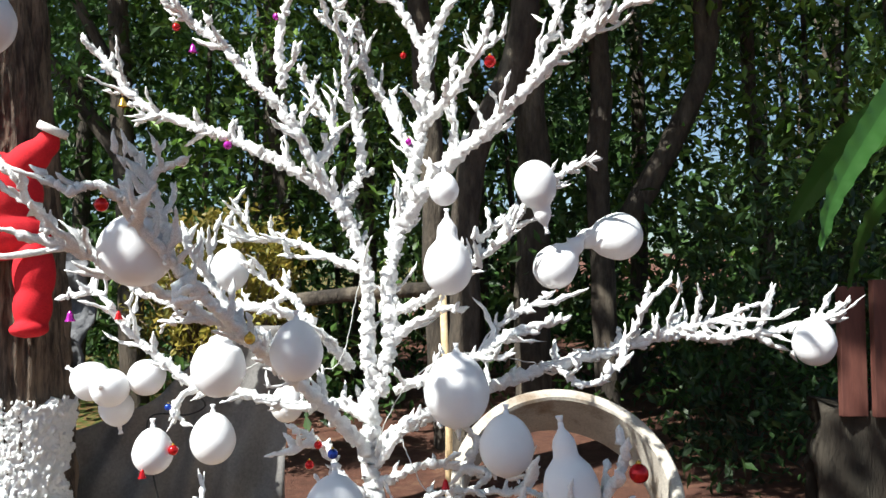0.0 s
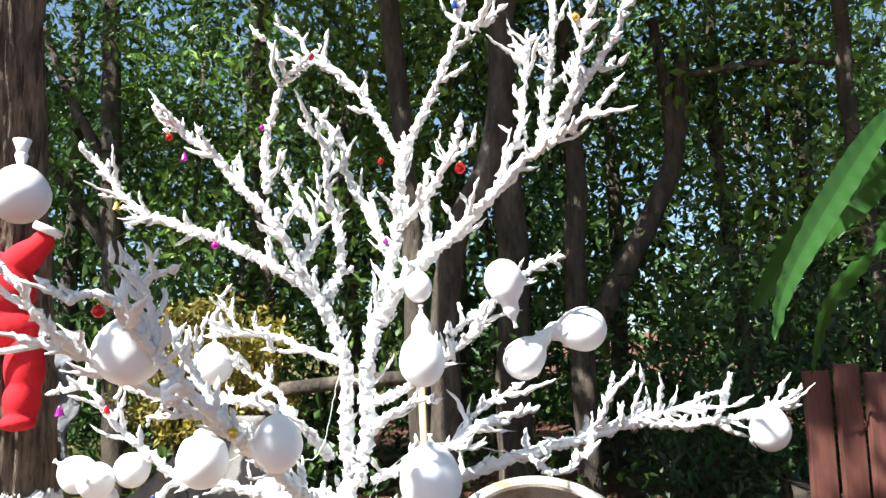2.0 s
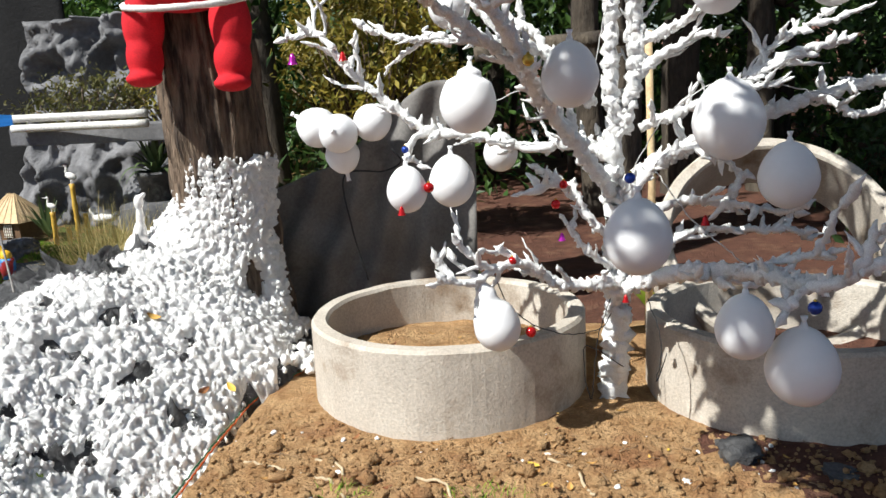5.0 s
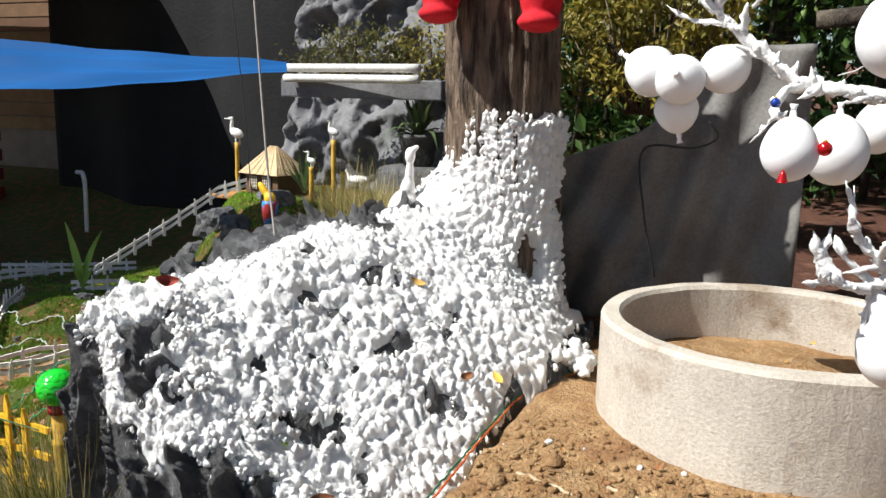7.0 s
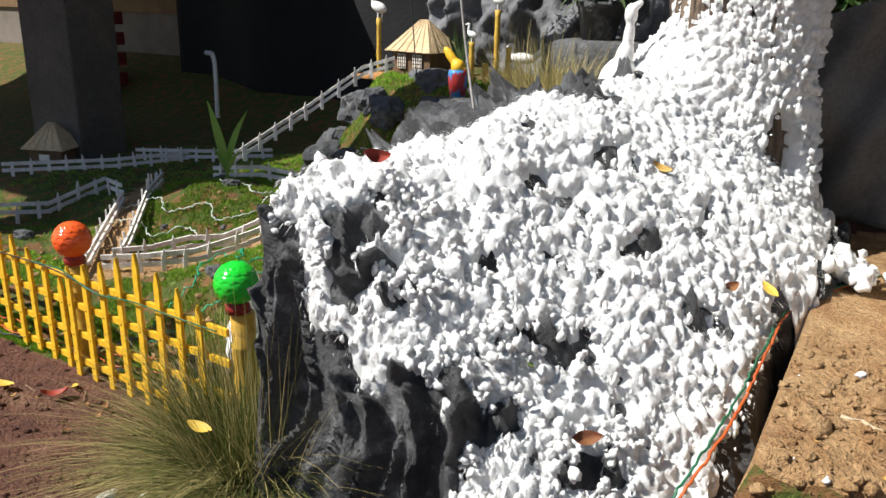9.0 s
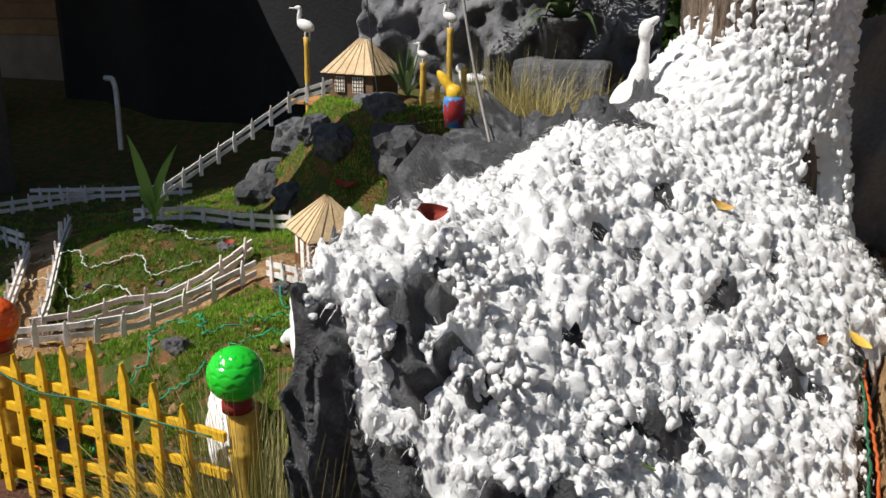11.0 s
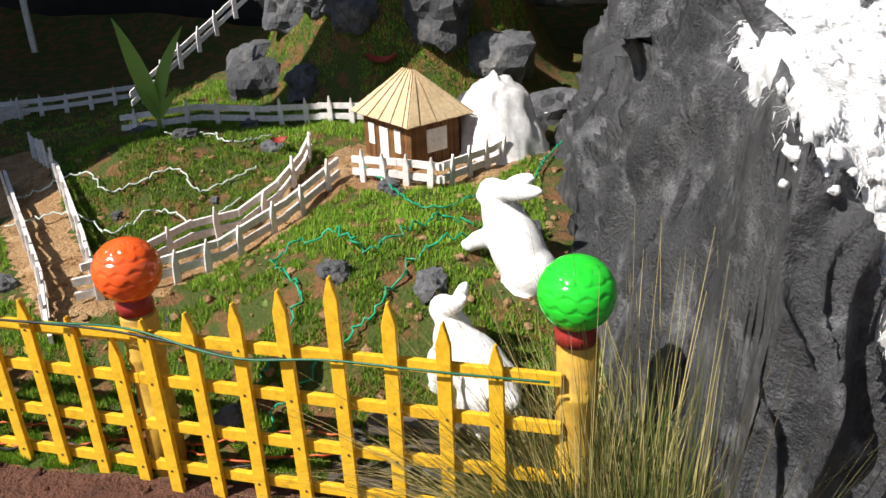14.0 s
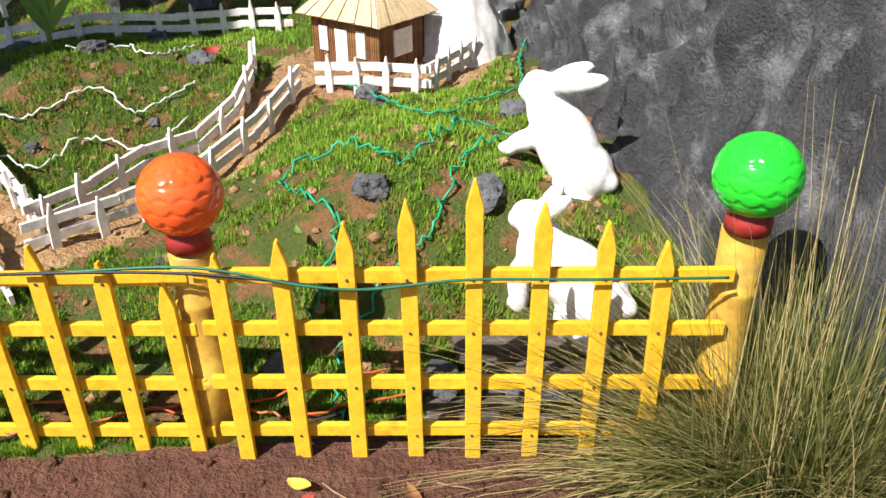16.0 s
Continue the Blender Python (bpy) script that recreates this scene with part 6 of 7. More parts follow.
def moss():
    rng = np.random.default_rng(5)
    P, n = [], 0
    r = random.Random(5)
    while len(P) < 170000 and n < 420000:
        n += 1
        y = 2.87 + (5.6 - 2.87) * r.random() ** 1.7
        x = r.uniform(-6.4, -3.05) if r.random() < 0.25 else r.uniform(-5.1, -3.15)
        if y > 3.2 and x > -3.3 - 0.1 * (y - 3.2):
            continue
        if path_mask(x, y) > 0.5 or fbm(x, y, 0, 6, 2) + 0.5 * nz(x, y, 9, 17) < (-0.32 if y > 3.6 else -0.10):
            continue
        P.append((x, y, ground_z(x, y) - 0.003))
    P = np.array(P)
    n = len(P)
    az = rng.random(n) * 6.283
    ln = 0.009 + 0.016 * rng.random(n)
    le = rng.random(n) * 0.9
    d = np.stack([np.cos(az) * le, np.sin(az) * le, np.ones(n)], 1)
    d /= np.linalg.norm(d, axis=1)[:, None]
    s = np.stack([-np.sin(az), np.cos(az), np.zeros(n)], 1) * (0.0016 + 0.0012 * rng.random(n))[:, None]
    V = np.stack([P - s, P + s, P + d * ln[:, None]], 1).reshape(-1, 3)
    F = np.arange(3 * n).reshape(-1, 3)
    o = raw("moss", V.tolist(), F.tolist(), MOSS, smooth=False)
    tagged(o, "short bright green moss over the garden slope", "moss", kind="stuff")


moss()

# ---- litter ----
DEADLEAF = mat("dead leaf", (0.30, 0.13, 0.05), (0.42, 0.24, 0.07), 9, 0.75, 0.3, 60, 0.003, vary=0.5)
REDLEAF = mat("red leaf", (0.32, 0.05, 0.03), (0.22, 0.03, 0.02), 9, 0.6, 0.3, 60, 0.003)
YELLEAF = mat("yellow leaf", (0.62, 0.42, 0.07), (0.5, 0.32, 0.05), 9, 0.6, 0.3, 60, 0.003)
GRNLEAF = mat("green leaf", (0.16, 0.22, 0.05), (0.12, 0.18, 0.04), 9, 0.6, 0.3, 60, 0.003)


def leafmesh(L, w, curl, material):
    bm = bmesh.new()
    prev = None
    for i in range(9):
        u = i / 8
        ww = w * math.sin(math.pi * (0.03 + 0.94 * u)) ** 0.8
        row = [bm.verts.new((L * (u - .5), ww * s_, curl * (abs(s_) * 0.6 + (2 * u - 1) ** 2))) for s_ in (-1, -0.5, 0, 0.5, 1)]
        if prev:
            for k in range(4):
                bm.faces.new((prev[k], prev[k + 1], row[k + 1], row[k]))
        prev = row
    me = bpy.data.meshes.new("fallen_leaf")
    bm.to_mesh(me)
    bm.free()
    me.materials.append(material)
    me.shade_smooth()
    return me


LM = {k: leafmesh(*a) for k, a in {"dead": (0.07, 0.017, 0.012, DEADLEAF), "red": (0.085, 0.022, 0.018, REDLEAF), "yellow": (0.09, 0.02, 0.008, YELLEAF), "green": (0.07, 0.017, 0.008, GRNLEAF)}.items()}


def fallen(kind, x, y, z, rx, ry, rz, s=1.0):
    o = new("fallen_leaf", LM[kind])
    o.matrix_world = pose(x, y, z, rx, ry, rz) @ Matrix.Scale(s, 4)
    tagged(o, {"dead": "curled dry brown leaf on the ground", "red": "reddish-brown leaf caught on the cotton", "yellow": "yellow fallen leaf lying flat", "green": "fallen green leaf lying flat"}[kind], "leaf", "fallen leaves")


fallen("red", -2.807, 2.85, 0.49, 55, 10, 60, 0.9)
fallen("yellow", -1.90, 3.52, 0.10, 20, 20, -40, 0.75)
fallen("green", -2.33, 2.80, 0.05, 40, 10, 120, 0.9)
fallen("dead", -2.0, 3.45, 0.11, 40, 0, 70, 0.9)
fallen("dead", -2.27, 3.62, 0.39, 30, 20, 10, 0.9)
fallen("dead", -2.99, 3.33, 0.34, 30, -40, -10, 1.4)
fallen("dead", -2.15, 2.72, -0.05, 50, 0, 40, 1.0)
fallen("dead", -2.42, 3.9, 0.52, 20, 0, 20, 0.9)
fallen("yellow", -3.07, 2.45, -0.17, 20, 10, 10, 0.8)
fallen("yellow", -4.2, 2.62, -0.43, 0, 0, 10, 1.0)
fallen("red", -3.98, 2.66, -0.43, 0, 0, 50, 1.0)
fallen("red", -3.68, 3.47, -0.15, 40, 0, 100, 0.9)
fallen("green", -4.0, 3.2, -0.2, 20, 10, 100, 0.8)
fallen("red", -4.33, 4.27, -0.12, 30, 0, 20, 0.7)
fallen("red", -4.1, 4.95, 0.02, 10, 0, 0, 1.6)
rng = random.Random(77)
for k in range(170):
    z = None
    t = rng.random()
    if t < 0.25:
        x, y = rng.uniform(-1.7, 0.3), rng.uniform(2.75, 3.5)
    elif t < 0.5:
        x, y = rng.uniform(0.5, 3.5), rng.uniform(3.0, 7.5)
    elif t < 0.62:
        a, r_ = rng.uniform(0, 6.28), 0.5 * rng.random() ** 0.5
        x, y = 0.50 + r_ * math.cos(a), 3.82 + r_ * math.sin(a)
        z = 0.115
    elif t < 0.70:
        a, r_ = rng.uniform(0, 6.28), 0.45 * rng.random() ** 0.5
        x, y = -0.99 + r_ * math.cos(a), 3.86 + r_ * math.sin(a)
        z = 0.175
    elif t < 0.85:
        x, y = rng.uniform(-4.6, -2.5), rng.uniform(2.0, 2.75)
    else:
        x, y = rng.uniform(-5.0, -3.3), rng.uniform(2.9, 4.8)
    fallen("dead" if rng.random() < 0.8 else "yellow", x, y, (ground_z(x, y) if z is None else z) + 0.008, rng.uniform(-20, 20), rng.uniform(-20, 20), rng.uniform(0, 360), rng.uniform(0.22, 0.6))


def crumbs(name, n, area, size, material, label, category, seed):
    r = random.Random(seed)
    b = Blobs(seed)
    for _ in range(n):
        x, y = r.uniform(area[0], area[1]), r.uniform(area[2], area[3])
        if math.hypot(x + 0.99, y - 3.86) < 0.63 or math.hypot(x - 0.5, y - 3.82) < 0.64:
            continue
        s = size * (0.4 + r.random() ** 3 * 1.6)
        b.add((x, y, ground_z(x, y) + s * 0.2), s, 0.7)
    tagged(b.done(name, material), label, category, kind="stuff")


crumbs("soil_crumbs", 3200, (-1.8, 0.6, 2.6, 3.5), 0.0065, SOIL, "loose crumbs of orange soil", "soil crumbs", 1)
crumbs("soil_clods", 160, (-1.8, 0.6, 2.62, 3.15), 0.016, SOIL, "clods of orange soil along the worn bank", "soil clods", 12)
crumbs("soil_crumbs", 1000, (-5.3, -2.4, 2.1, 3.0), 0.006, REDSOIL, "loose crumbs of red soil", "soil crumbs", 2)
crumbs("soil_crumbs", 700, (-5.2, -3.3, 2.9, 4.5), 0.007, SOIL, "loose crumbs of soil among the moss", "soil crumbs", 3)
crumbs("cotton_bits", 80, (-1.8, 0.4, 2.62, 3.3), 0.006, COTTON, "small bits of cotton on the soil", "cotton bits", 4)
crumbs("cotton_bits", 30, (-3.4, -2.3, 2.25, 2.5), 0.016, COTTON, "cotton bits fallen by the mound", "cotton bits", 5)
b = Blobs(9)
r = random.Random(9)
for _ in range(60):
    b.add((-2.72 + r.gauss(0, 0.07), 2.38 + r.gauss(0, 0.05), -0.42 + abs(r.gauss(0, 0.025))), r.uniform(0.012, 0.026))
for _ in range(40):
    b.add((-1.72 + r.gauss(0, 0.06), 3.98 + r.gauss(0, 0.06), 0.04 + abs(r.gauss(0, 0.03))), r.uniform(0.012, 0.026))
tagged(b.done("cotton_clump", COTTON), "loose clumps of cotton fallen beside the mound", "cotton", kind="stuff")
for k, (x, y, s) in enumerate(((-0.6, 3.18, 0.05), (-0.52, 3.2, 0.04))):
    o = rock((x, y, 0.0), s, k + 70, "clod of orange soil by the ring")
    o.data.materials[0] = SOIL
o = rock((0.12, 3.12, -0.01), 0.10, 81, "crumpled dull paper bag on the soil", 0.6)
rock((0.42, 3.0, -0.01), 0.07, 82, "flat grey stone on shaded soil", 0.4)

TWIGWOOD = mat("dry twig", (0.30, 0.20, 0.11), (0.2, 0.13, 0.08), 12, 0.8, 0.2)
r = random.Random(41)
for _ in range(90):
    x, y = (r.uniform(-1.75, 0.6), r.uniform(2.8, 3.3)) if r.random() < 0.5 else (r.uniform(-4.6, -2.4), r.uniform(2.0, 2.75))
    a, ln = r.uniform(0, 6.28), r.uniform(0.02, 0.09)
    t = Tubes()
    t.add([Vector((x + math.cos(a) * ln * k / 3, y + math.sin(a) * ln * k / 3, ground_z(x, y) + 0.006 + 0.003 * (k % 2))) for k in range(4)], lambda u: 0.0018, 5)
    tagged(t.done("dry_twig", TWIGWOOD), "short dry twig lying on the soil", "twig", "dry twigs on the soil")
ROOT = mat("pale root", (0.52, 0.42, 0.28), (0.40, 0.31, 0.2), 14, 0.85, 0.4)
for k, P in enumerate(([(-1.66, 3.02), (-1.52, 2.98), (-1.38, 2.93), (-1.27, 2.84), (-1.22, 2.78)], [(-1.40, 3.06), (-1.30, 3.0), (-1.26, 2.92)], [(-0.55, 3.05), (-0.46, 2.98), (-0.43, 2.88), (-0.40, 2.80)], [(-1.0, 2.92), (-0.9, 2.86), (-0.86, 2.78)])):
    wire("root", [(x, y, ground_z(x, y) + 0.004) for x, y in P], 0.006, ROOT, "pale dry root lying across the soil bank", "root", 0.02, 0.004, k + 60)
grass_tuft((-1.25, 2.72, None), 260, 0.05, 0.16, MOSS, 14, "short moss on the front of the soil bank", 0.0016, "bank_moss", 0.9)
grass_tuft((-0.75, 2.74, None), 260, 0.05, 0.16, MOSS, 15, "short moss on the front of the soil bank", 0.0016, "bank_moss", 0.9)
# crossed stick and wires over the mound
wire("thin_stick", [(-2.9, 3.6, 0.45), (-3.05, 3.75, 0.85), (-3.25, 3.95, 1.6), (-3.45, 4.15, 2.3)], 0.005, mat("grey stick", (0.3, 0.28, 0.26), (0.2, 0.19, 0.18), 8, 0.7, 0.1), "thin grey stick leaning out of the mound", "stick")
wire("guy_wire", [(-3.75, 4.6, 0.5), (-3.9, 4.7, 1.3), (-4.1, 4.8, 2.2)], 0.003, WIREB, "thin dark wire over the garden", "wire")
wire("bent_pipe", [(-6.4, 5.9, -0.1), (-6.42, 5.92, 0.35), (-6.5, 5.92, 0.40)], 0.02, PVC, "bent grey pipe standing in the shade", "pipe")


# ---- left surroundings: pillar, awning, dark cloth, house ----
bm = bmesh.new()
box(bm, (0, 0, 1.4), (0.52, 0.4, 3.8), bevel=0.02)
o = link("concrete_pillar", bm, mat("dark stained concrete", (0.12, 0.10, 0.085), (0.08, 0.07, 0.06), 3, 0.9, 0.5, 40, 0.01), smooth=False)
o.location = (-6.95, 5.05, -0.5)
tagged(o, "dark stained concrete pillar", "pillar")
AWN = leafmat("blue awning", (0.03, 0.20, 0.62), (0.03, 0.20, 0.62), 0.15, 0.4, 0.5, 0.4)
v, f = [], []
NU, NV = 50, 24
for j in range(NV):
    for i in range(NU):
        u, w = i / (NU - 1), j / (NV - 1)
        a0 = Vector((-6.9, 2.3, 1.05)).lerp(Vector((-3.88, 5.15, 1.22)), u)
        a1 = Vector((-7.4, 3.0, 1.6)).lerp(Vector((-3.95, 5.25, 1.28)), u)
        p = a0.lerp(a1, w)
        p.z -= 0.10 * math.sin(math.pi * u) * (1 - 0.5 * w) - 0.02 * math.sin(18 * w + 3 * u) * (1 - u) - 0.02 * nz(u * 9, w * 5, 2, 1)
        v.append(p)
for j in range(NV - 1):
    for i in range(NU - 1):
        f.append((j * NU + i, j * NU + i + 1, (j + 1) * NU + i + 1, (j + 1) * NU + i))
o = raw("blue_awning", v, f, AWN)
tagged(o, "slack blue plastic awning stretched over the yard", "awning")
DARKCLOTH = mat("black shade cloth", (0.012, 0.012, 0.013), (0.008, 0.008, 0.009), 3, 0.9, 0.4, 30, 0.02)
v, f = [], []
for j in range(20):
    for i in range(60):
        u, w = i / 59, j / 19
        x = -8.6 + 4.0 * u
        v.append((x, 7.6 - 0.6 * u + 0.06 * math.sin(14 * u) + 0.04 * nz(u * 8, w * 3, 1, 1), -0.2 + 3.2 * w))
for j in range(19):
    for i in range(59):
        f.append((j * 60 + i, j * 60 + i + 1, j * 60 + i + 61, j * 60 + i + 60))
o = raw("shade_cloth", v, f, DARKCLOTH)
o.modifiers.new("thick", 'SOLIDIFY').thickness = 0.01
tagged(o, "black shade cloth hung as a wall behind the garden", "shade cloth")
# Roof sheet outside the view, added to keep sun off the back yard.
v, f = [], []
for j in range(14):
    for i in range(30):
        u, w = i / 29, j / 13
        v.append((-12.5 + 5.42 * u, 2.4 + 5.6 * w, 2.75 - 0.45 * w + 0.15 * math.sin(6 * u) * (1 - w) + 0.05 * nz(u * 5, w * 5, 0, 1)))
for j in range(13):
    for i in range(29):
        f.append((j * 30 + i, j * 30 + i + 1, j * 30 + i + 31, j * 30 + i + 30))
o = raw("shade_roof", v, f, DARKCLOTH)
tagged(o, "unseen black roof sheet added to shade the back yard", "shade cloth")

# house behind, brown boarded wall with a pale plinth
house = empty("house", (-11.5, 8.2, -0.4))
PLANK = mat("brown boards", (0.20, 0.115, 0.06), (0.15, 0.085, 0.045), 5, 0.8, 0.4, 50, 0.006, vary=0.25)
bm = bmesh.new()
box(bm, (0, 0.2, 1.6), (5.5, 0.2, 3.2))
part("wall", bm, mat("pale render", (0.24, 0.20, 0.17), (0.18, 0.15, 0.12), 3, 0.9, 0.3), house)
for k in range(12):
    bm = bmesh.new()
    box(bm, (0.0, 0.08, 1.05 + 0.17 * k), (5.4, 0.03, 0.155), bevel=0.004)
    part("board", bm, PLANK, house)
tagged(house, "brown boarded house wall behind the yard", "house")
# red tiered crates
for k in range(5):
    ob = empty("red_crate", (-9.3, 7.0, -0.35 + 0.21 * k))
    bm = bmesh.new()
    box(bm, (0, 0, 0.02), (0.62, 0.42, 0.03), bevel=0.004)
    part("floor_board", bm, mat("dull red paint", (0.25, 0.03, 0.035), (0.2, 0.025, 0.03), 6, 0.7, 0.2) if k == 0 else bpy.data.materials["dull red paint"], ob)
    for sx, sy, a, b_ in ((0, -0.2, 0.62, 0.02), (0, 0.2, 0.62, 0.02), (-0.3, 0, 0.02, 0.4), (0.3, 0, 0.02, 0.4)):
        bm = bmesh.new()
        box(bm, (sx, sy, 0.08), (a, b_, 0.11), bevel=0.003)
        part("side_board", bm, bpy.data.materials["dull red paint"], ob)
    tagged(ob, "red wooden crate stacked in the dim yard", "crate", "stacked red crates")


# ---- right edge: fence post, mossy stump wall, banana leaf ----
RUST = mat("rusty board", (0.15, 0.055, 0.04), (0.09, 0.034, 0.026), 5, 0.7, 0.5, 30, 0.006, stretch=(1, 1, 0.15), third=(0.09, 0.07, 0.04), third_scale=4)
for k, (x, w, z1) in enumerate(((2.53, 0.17, 1.52), (2.71, 0.16, 1.56), (2.88, 0.16, 1.5))):
    bm = bmesh.new()
    box(bm, (0, 0, z1 / 2 + 0.35), (w, 0.05, z1 - 0.7), bevel=0.006)
    o = link("rusty_board", bm, RUST, smooth=False)
    o.location = (x, 5.5 - 0.05 * k, 0)
    o.rotation_euler = (0, radians(1), 0.1)
    tagged(o, "upright rust-brown board on a mossy wall", "board", "rusty boards")
v, f = [], []
for j in range(26):
    for i in range(50):
        u, w = i / 49, j / 25
        x = 2.36 + 1.4 * u
        v.append((x, 5.55 - 0.25 * u + 0.05 * fbm(x * 3, 0, w * 0.6, 2, 3) + 0.1 * (1 - w), -0.05 + 0.92 * w * (0.9 + 0.12 * fbm(x, 1, 0, 4, 2))))
for j in range(25):
    for i in range(49):
        f.append((j * 50 + i, j * 50 + i + 1, j * 50 + i + 51, j * 50 + i + 50))
o = raw("mossy_wall", v, f, mat("mossy stump", (0.06, 0.05, 0.038), (0.03, 0.026, 0.02), 5, 0.95, 0.8, 40, 0.02, stretch=(1, 1, 0.2), third=(0.28, 0.25, 0.18), third_scale=6, third_cut=(0.6, 0.72)))
o.modifiers.new("thick", 'SOLIDIFY').thickness = 0.3
tagged(o, "old mossy bank wall with pale root streaks", "wall")
BANANA = leafmat("banana leaf", (0.035, 0.11, 0.02), (0.05, 0.14, 0.025), 0.2, 0.35, 0.4, 0.5)


def big_leaf(pts, w, label):
    P = spline(pts, 0.03)
    bm = bmesh.new()
    prev = None
    n = len(P)
    for i, p in enumerate(P):
        u = i / (n - 1)
        d = (P[min(i + 1, n - 1)] - P[max(i - 1, 0)]).normalized()
        s_ = d.cross(Vector((0.2, -1, 0.35))).normalized()
        up = s_.cross(d)
        ww = w * (math.sin(math.pi * min(1, 0.05 + 0.95 * u ** 0.8)) ** 0.6)
        row = [bm.verts.new(p + s_ * ww * k + up * (0.22 * abs(k) * ww + 0.012 * math.sin(i * 1.9 + 3 * k) * abs(k))) for k in (-1, -.7, -.35, -.04, .04, .35, .7, 1)]
        if prev:
            for k in range(7):
                bm.faces.new((prev[k], prev[k + 1], row[k + 1], row[k]))
        prev = row
    o = link("blade", bm, BANANA)
    return o


ban = empty("banana_plant", (2.6, 4.1, 0.0))
BP = [[(2.3, 3.8, 2.75), (2.05, 3.7, 2.48), (1.80, 3.65, 2.15), (1.63, 3.62, 1.88), (1.56, 3.6, 1.66)], [(2.5, 4.2, 2.6), (2.5, 4.7, 2.5), (2.3, 5.1, 2.25), (2.1, 5.3, 1.9)], [(2.5, 4.2, 2.3), (2.55, 4.6, 2.2), (2.45, 5.0, 1.9), (2.4, 5.2, 1.5)], [(2.5, 3.8, 2.6), (2.6, 3.5, 2.9), (2.75, 3.3, 2.85), (2.8, 3.2, 2.5)]]
for k, P in enumerate(BP):
    o = big_leaf(P, (0.065, 0.12, 0.06, 0.08)[k], "")
    o.parent = ban
    o.matrix_parent_inverse = Matrix.Translation(-ban.location)
t = Tubes()
t.add([Vector((2.6, 4.1, 0)), Vector((2.58, 4.05, 1.0)), Vector((2.5, 3.95, 1.9)), Vector((2.35, 3.85, 2.7))], lambda u: 0.10 - 0.07 * u, 12)
o = t.done("stalk", mat("banana stalk", (0.10, 0.13, 0.05), (0.07, 0.09, 0.04), 5, 0.6, 0.3), ban)
o.matrix_parent_inverse = Matrix.Translation(-ban.location)
tagged(ban, "banana plant with broad hanging green leaves", "banana plant")
rosette("broad_leaf_plant", (-0.98, 4.95, 0.05), 9, 0.36, 0.07, SPROUT, "bright green broad-leaved plant behind the ring", "plant", (30, 75), None, 9)
rosette("broad_leaf_plant", (0.05, 4.75, 0.0), 12, 0.30, 0.035, leafmat("yellow-green blades", (0.40, 0.42, 0.04), (0.25, 0.36, 0.04)), "yellow-green plant between the rings", "plant", (30, 80), None, 11)


# ---- forest ----
def forest_tree(base, pts, r0, r1, limbs, crown, n, per, seed, label, lsize=0.14, material=None, spread=0.55):
    """Tapered trunk through pts, side limbs, and leaf clumps filling the crown box."""
    rng = random.Random(seed)
    root = empty("forest_tree", base)
    inv = Matrix.Translation(-root.location)
    t = Tubes()
    t.add([p + Vector((0.03 * nz(p.z, seed, 0, 1.5), 0, 0)) for p in spline(pts, 0.2)], lambda u: r0 + (r1 - r0) * u, 12, 0.10)
    o = t.done("trunk", FARBARK, root)
    o.matrix_parent_inverse = inv
    for P, a, b_ in limbs:
        t = Tubes()
        t.add(spline(P, 0.15), lambda u: a + (b_ - a) * u, 8, 0.1)
        o = t.done("limb", FARBARK, root)
        o.matrix_parent_inverse = inv
    if n:
        cs = []
        (x0, x1), (y0, y1), (z0, z1) = crown
        while len(cs) < n:
            p = Vector((rng.random(), rng.random(), rng.random()))
            q = (p - Vector((.5, .5, .5))) * 2
            if q.length > 1.15 + 0.4 * noise.noise(q * 1.6 + Vector((seed, 0, 0))):
                continue
            cs.append((x0 + (x1 - x0) * p.x, y0 + (y1 - y0) * p.y, z0 + (z1 - z0) * p.z))
        o = leaves("crown", cs, per, spread, lsize, material or LEAF, seed, root)
        o.matrix_parent_inverse = inv
    tagged(root, label, "tree", "forest trees")


LEAF2 = leafmat("bright forest leaf", (0.08, 0.17, 0.025), (0.19, 0.29, 0.055), 0.8)
T1 = "slender forest tree with dark green crown"
forest_tree((-3.55, 9, 0), [(-3.5, 9, 0), (-3.58, 9, 2), (-3.64, 9, 3.2), (-3.7, 9, 4.6), (-3.9, 9.2, 7)], 0.15, 0.09, [([(-3.62, 9, 3.0), (-4.3, 8.9, 4.0), (-5.2, 8.9, 5.2)], 0.09, 0.05), ([(-3.66, 9, 3.9), (-4.2, 9, 4.9), (-4.6, 9.1, 5.8)], 0.07, 0.04)], ((-6, -2.2), (8.0, 10.5), (3.6, 7.6)), 85, 42, 1, "forked forest tree with pale limbs")
forest_tree((-0.15, 8, 0), [(-0.1, 8, 0), (-0.18, 8, 1.6), (-0.2, 8, 2.6), (-0.28, 8, 4), (-0.42, 8, 5.7), (-0.5, 8.1, 7.5)], 0.13, 0.09, [], ((-2.2, 0.9), (8.2, 10), (3.4, 7.5)), 95, 42, 2, T1, 0.14, LEAF2)
forest_tree((0.1, 7, 0), [(0.05, 7, 0), (0.1, 7, 1.5), (0.18, 7, 2.7), (0.5, 7, 3.3), (0.66, 7, 4.1), (0.73, 7, 5.2), (0.8, 7.2, 7)], 0.13, 0.11, [], ((-0.5, 2.0), (7.6, 9.2), (4.4, 7.5)), 50, 42, 3, "curving brown forest tree")
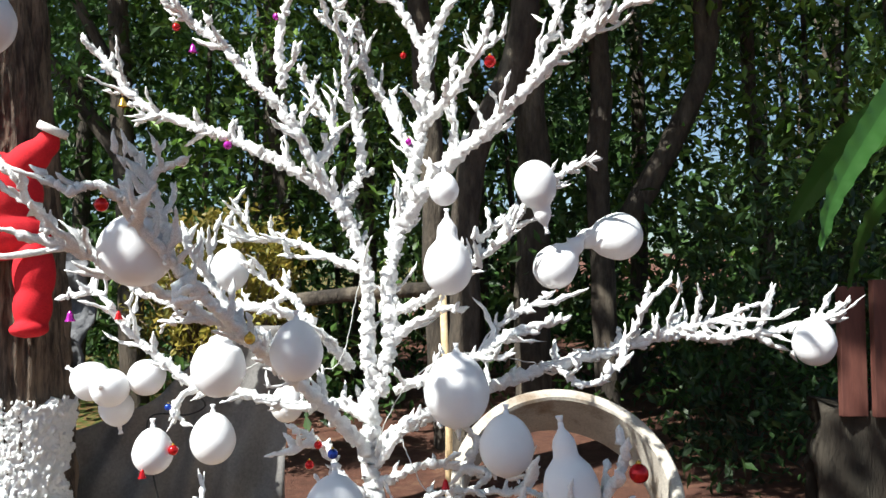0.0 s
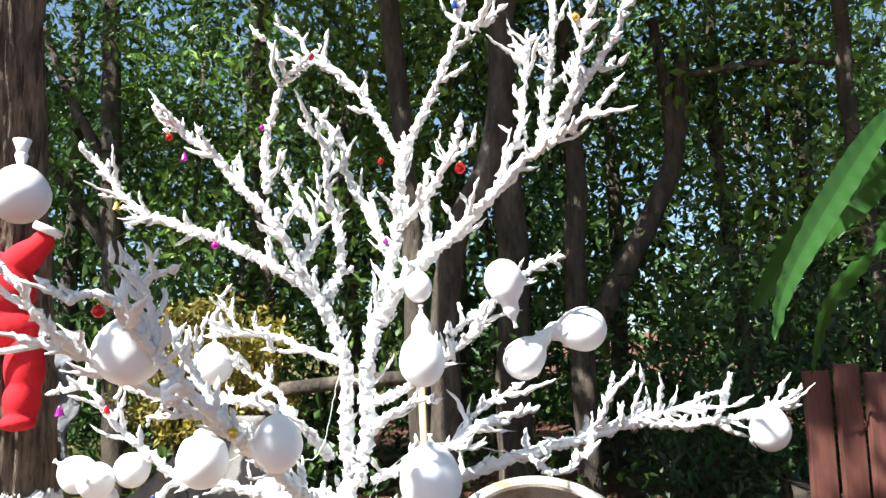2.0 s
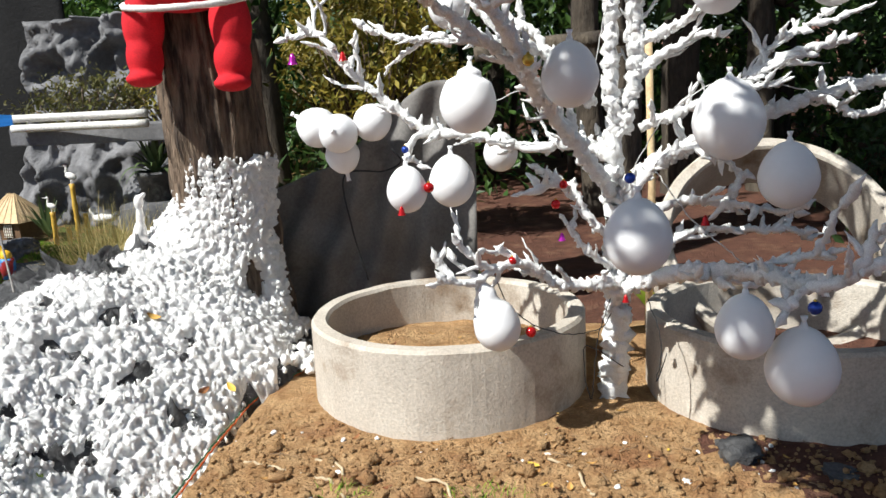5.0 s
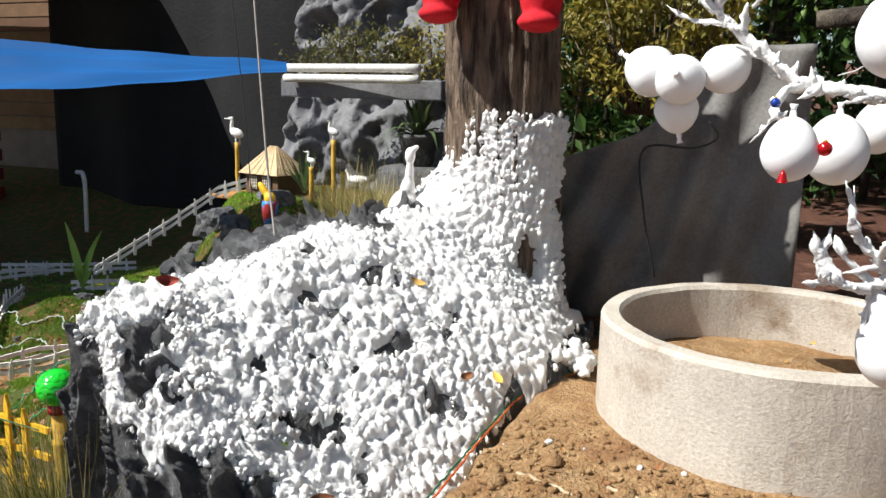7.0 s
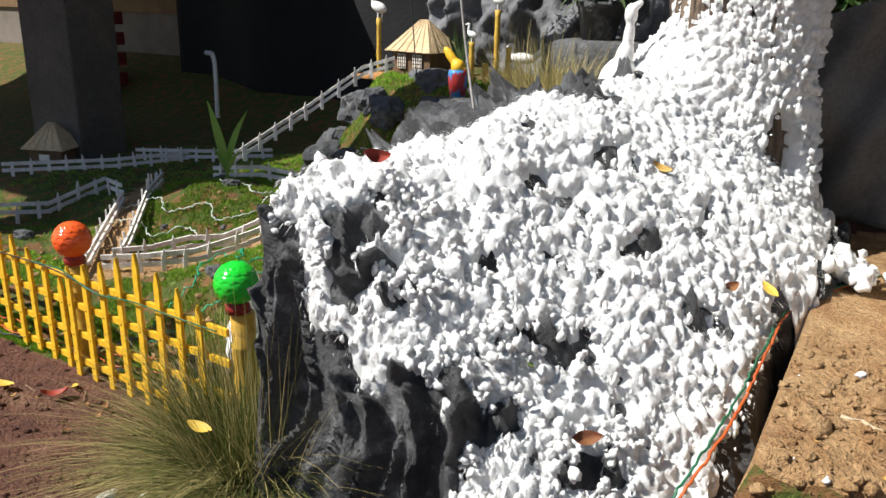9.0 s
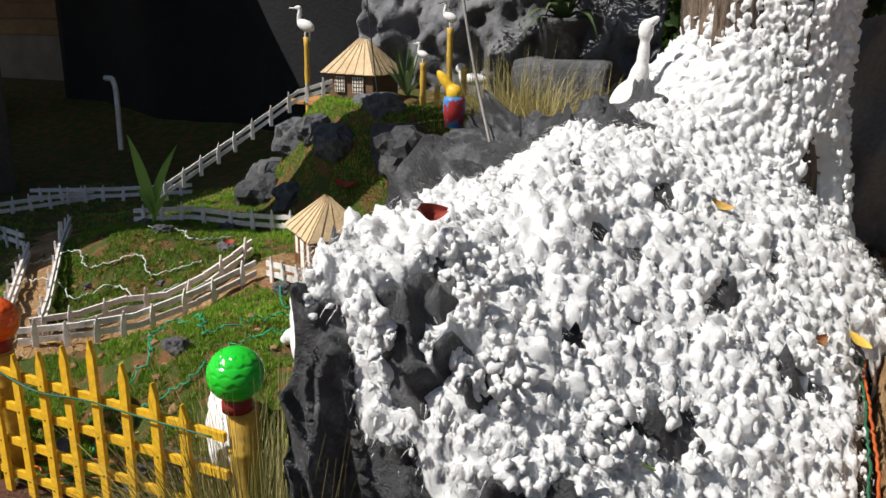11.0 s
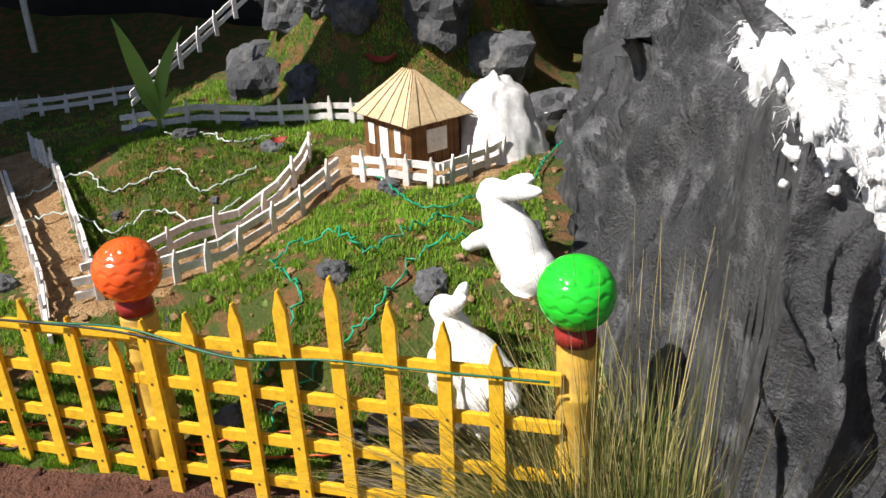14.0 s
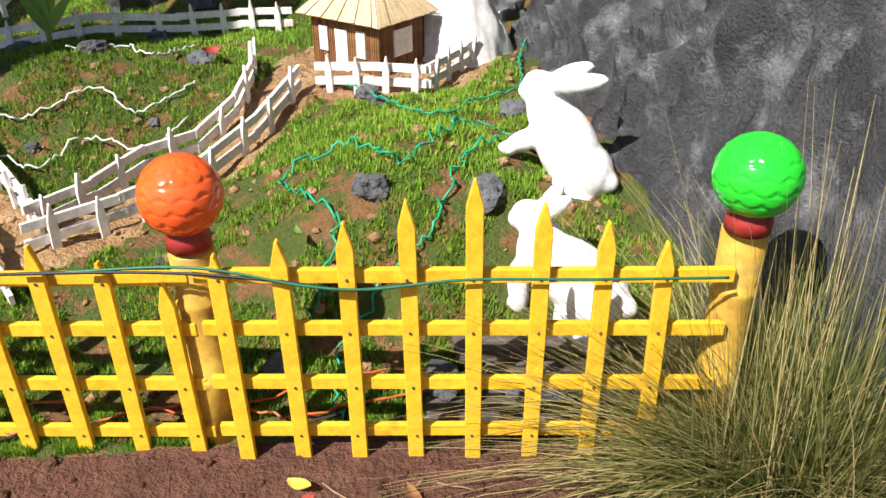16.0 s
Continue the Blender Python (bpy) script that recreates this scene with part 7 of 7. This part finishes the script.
forest_tree((1.6, 9, 0), [(1.6, 9, -0.1), (1.58, 9, 1.2), (1.55, 9, 2.5), (1.6, 9, 4.1), (1.5, 9.1, 7)], 0.14, 0.10, [([(1.66, 9, 2.0), (2.0, 9, 2.5), (2.45, 9, 3.3), (2.75, 9, 4.0), (2.95, 9.1, 5.2)], 0.14, 0.09), ([(2.72, 9, 3.9), (2.7, 9, 4.6), (2.6, 9, 5.6)], 0.08, 0.06), ([(2.9, 9, 4.9), (4.0, 8.9, 5.0), (5.0, 8.9, 4.9)], 0.05, 0.03)], ((0.8, 4.5), (8.6, 10.5), (4.4, 7.6)), 75, 42, 4, "forked forest tree with grey bark")
forest_tree((0.82, 9, 0), [(0.78, 9, -0.1), (0.8, 9, 1.5), (0.85, 9, 3.0), (0.8, 9.1, 6.8)], 0.20, 0.15, [], ((-0.5, 2.0), (9.2, 11), (3.6, 7.6)), 55, 42, 5, T1)
for k, (x, y) in enumerate(((-2.1, 9.6), (-1.3, 11), (2.4, 11.5), (3.6, 10), (5.0, 11), (-5.2, 11), (4.4, 8.2), (0.2, 12), (-2.9, 12), (-7.5, 11), (6.8, 9.5))):
    forest_tree((x, y, 0), [(x, y, 0), (x + 0.1, y, 2), (x - 0.05 + 0.1 * (k % 3), y, 4.5), (x + 0.1, y, 7.5)], 0.10 + 0.02 * (k % 3), 0.07, [], ((x - 1.9, x + 1.9), (y - 1.2, y + 1.2), (1.6 + 0.5 * (k % 3), 7.8)), 80, 42, 20 + k, T1, 0.15, LEAF2 if k % 3 == 0 else LEAF)
rng = random.Random(12)
cs = []
for _ in range(620):
    x = rng.uniform(-9, 9.5)
    y = rng.uniform(8.6, 15)
    cs.append((x, y, 0.1 + rng.random() ** 1.4 * 2.6))
o = leaves("undergrowth", cs, 40, 0.6, 0.17, LEAF, 31)
tagged(o, "dense dark green undergrowth below the trees", "undergrowth", kind="stuff")
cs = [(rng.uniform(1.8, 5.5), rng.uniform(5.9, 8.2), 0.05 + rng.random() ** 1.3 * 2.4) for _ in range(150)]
# Leaf colour is darker than LEAF, standing in for shade on these shrubs.
o = leaves("undergrowth", cs, 36, 0.35, 0.11, leafmat("shade-darkened shrub leaf", (0.018, 0.042, 0.012), (0.035, 0.07, 0.02)), 32)
tagged(o, "leafy shrubs beside the path, leaves coloured dark for shade", "undergrowth", kind="stuff")
FARLEAF = leafmat("far leaf", (0.035, 0.075, 0.018), (0.06, 0.11, 0.03))
cs = [(rng.uniform(-22, 22), rng.uniform(16, 21), rng.random() ** 1.25 * 9.0) for _ in range(1500)]
o = leaves("far_woods", cs, 30, 1.2, 0.42, FARLEAF, 33)
tagged(o, "dense far woods closing the view", "woods", kind="stuff")
for k in range(26):
    x, y = rng.uniform(-4, 6), rng.uniform(9.5, 14)
    t = Tubes()
    t.add([Vector((x, y, 0)), Vector((x + rng.uniform(-.3, .3), y, 2.5)), Vector((x + rng.uniform(-.5, .5), y, 6))], lambda u: 0.045 - 0.015 * u, 7)
    tagged(t.done("sapling_trunk", FARBARK), "thin bare sapling stem deep in the woods", "sapling", "thin saplings")
# branch rail and yellow stump behind the tree
t = Tubes()
t.add([Vector((-0.95, 5.3, 1.50)), Vector((-0.5, 5.28, 1.54)), Vector((-0.2, 5.26, 1.55)), Vector((-0.05, 5.25, 1.55))], lambda u: 0.045, 10, 0.1)
tagged(t.done("wooden_rail", FARBARK), "round wooden rail behind the cotton tree", "rail")
for x, y, z1, rr in ((-0.02, 4.65, 1.55, 0.020),):
    t = Tubes()
    t.add([Vector((x, y, -0.05)), Vector((x + .02, y, z1 / 2)), Vector((x, y, z1))], lambda u: rr, 10, 0.08)
    tagged(t.done("wooden_post", PALEWOOD), "pale yellowish stick standing behind the tree", "post")


# ---- unseen canopy, added overhead to cast shade ----
def canopy(name_label, base, box_, n, per, size, seed, spread=0.6):
    root = empty("unseen_shade_tree", base)
    inv = Matrix.Translation(-root.location)
    (x0, x1), (y0, y1), (z0, z1) = box_
    r = random.Random(seed)
    c = Vector(((x0 + x1) / 2, (y0 + y1) / 2, z0))
    t = Tubes()
    t.add(spline([base, (base[0], base[1], z0 * 0.6), tuple(c)], 0.3), lambda u: 0.22 - 0.12 * u, 10)
    o = t.done("trunk", FARBARK, root)
    o.matrix_parent_inverse = inv
    cs = [(r.uniform(x0, x1), r.uniform(y0, y1), r.uniform(z0, z1)) for _ in range(n)]
    o = leaves("crown", cs, per, spread, size, LEAF, seed, root, flat=0.5)
    o.matrix_parent_inverse = inv
    tagged(root, name_label, "tree", "shade trees")


# Added trees outside the view, each crown set where its shadow is wanted.
canopy("unseen tree added to shade the right of the yard", (3.2, -1.5, -0.4), ((-1.95, 1.2), (0.25, 1.6), (3.6, 4.0)), 215, 40, 0.15, 51, 0.3)
canopy("unseen forest tree added to shade the woods behind", (-6.5, 9.5, 0), ((-7.5, -1.0), (5.6, 8.4), (7.4, 8.6)), 50, 40, 0.28, 52)
canopy("unseen forest tree added to shade the right-hand woods", (5.5, 6.5, 0), ((-3.2, 6.5), (1.6, 8.4), (7.4, 8.6)), 420, 40, 0.28, 53)
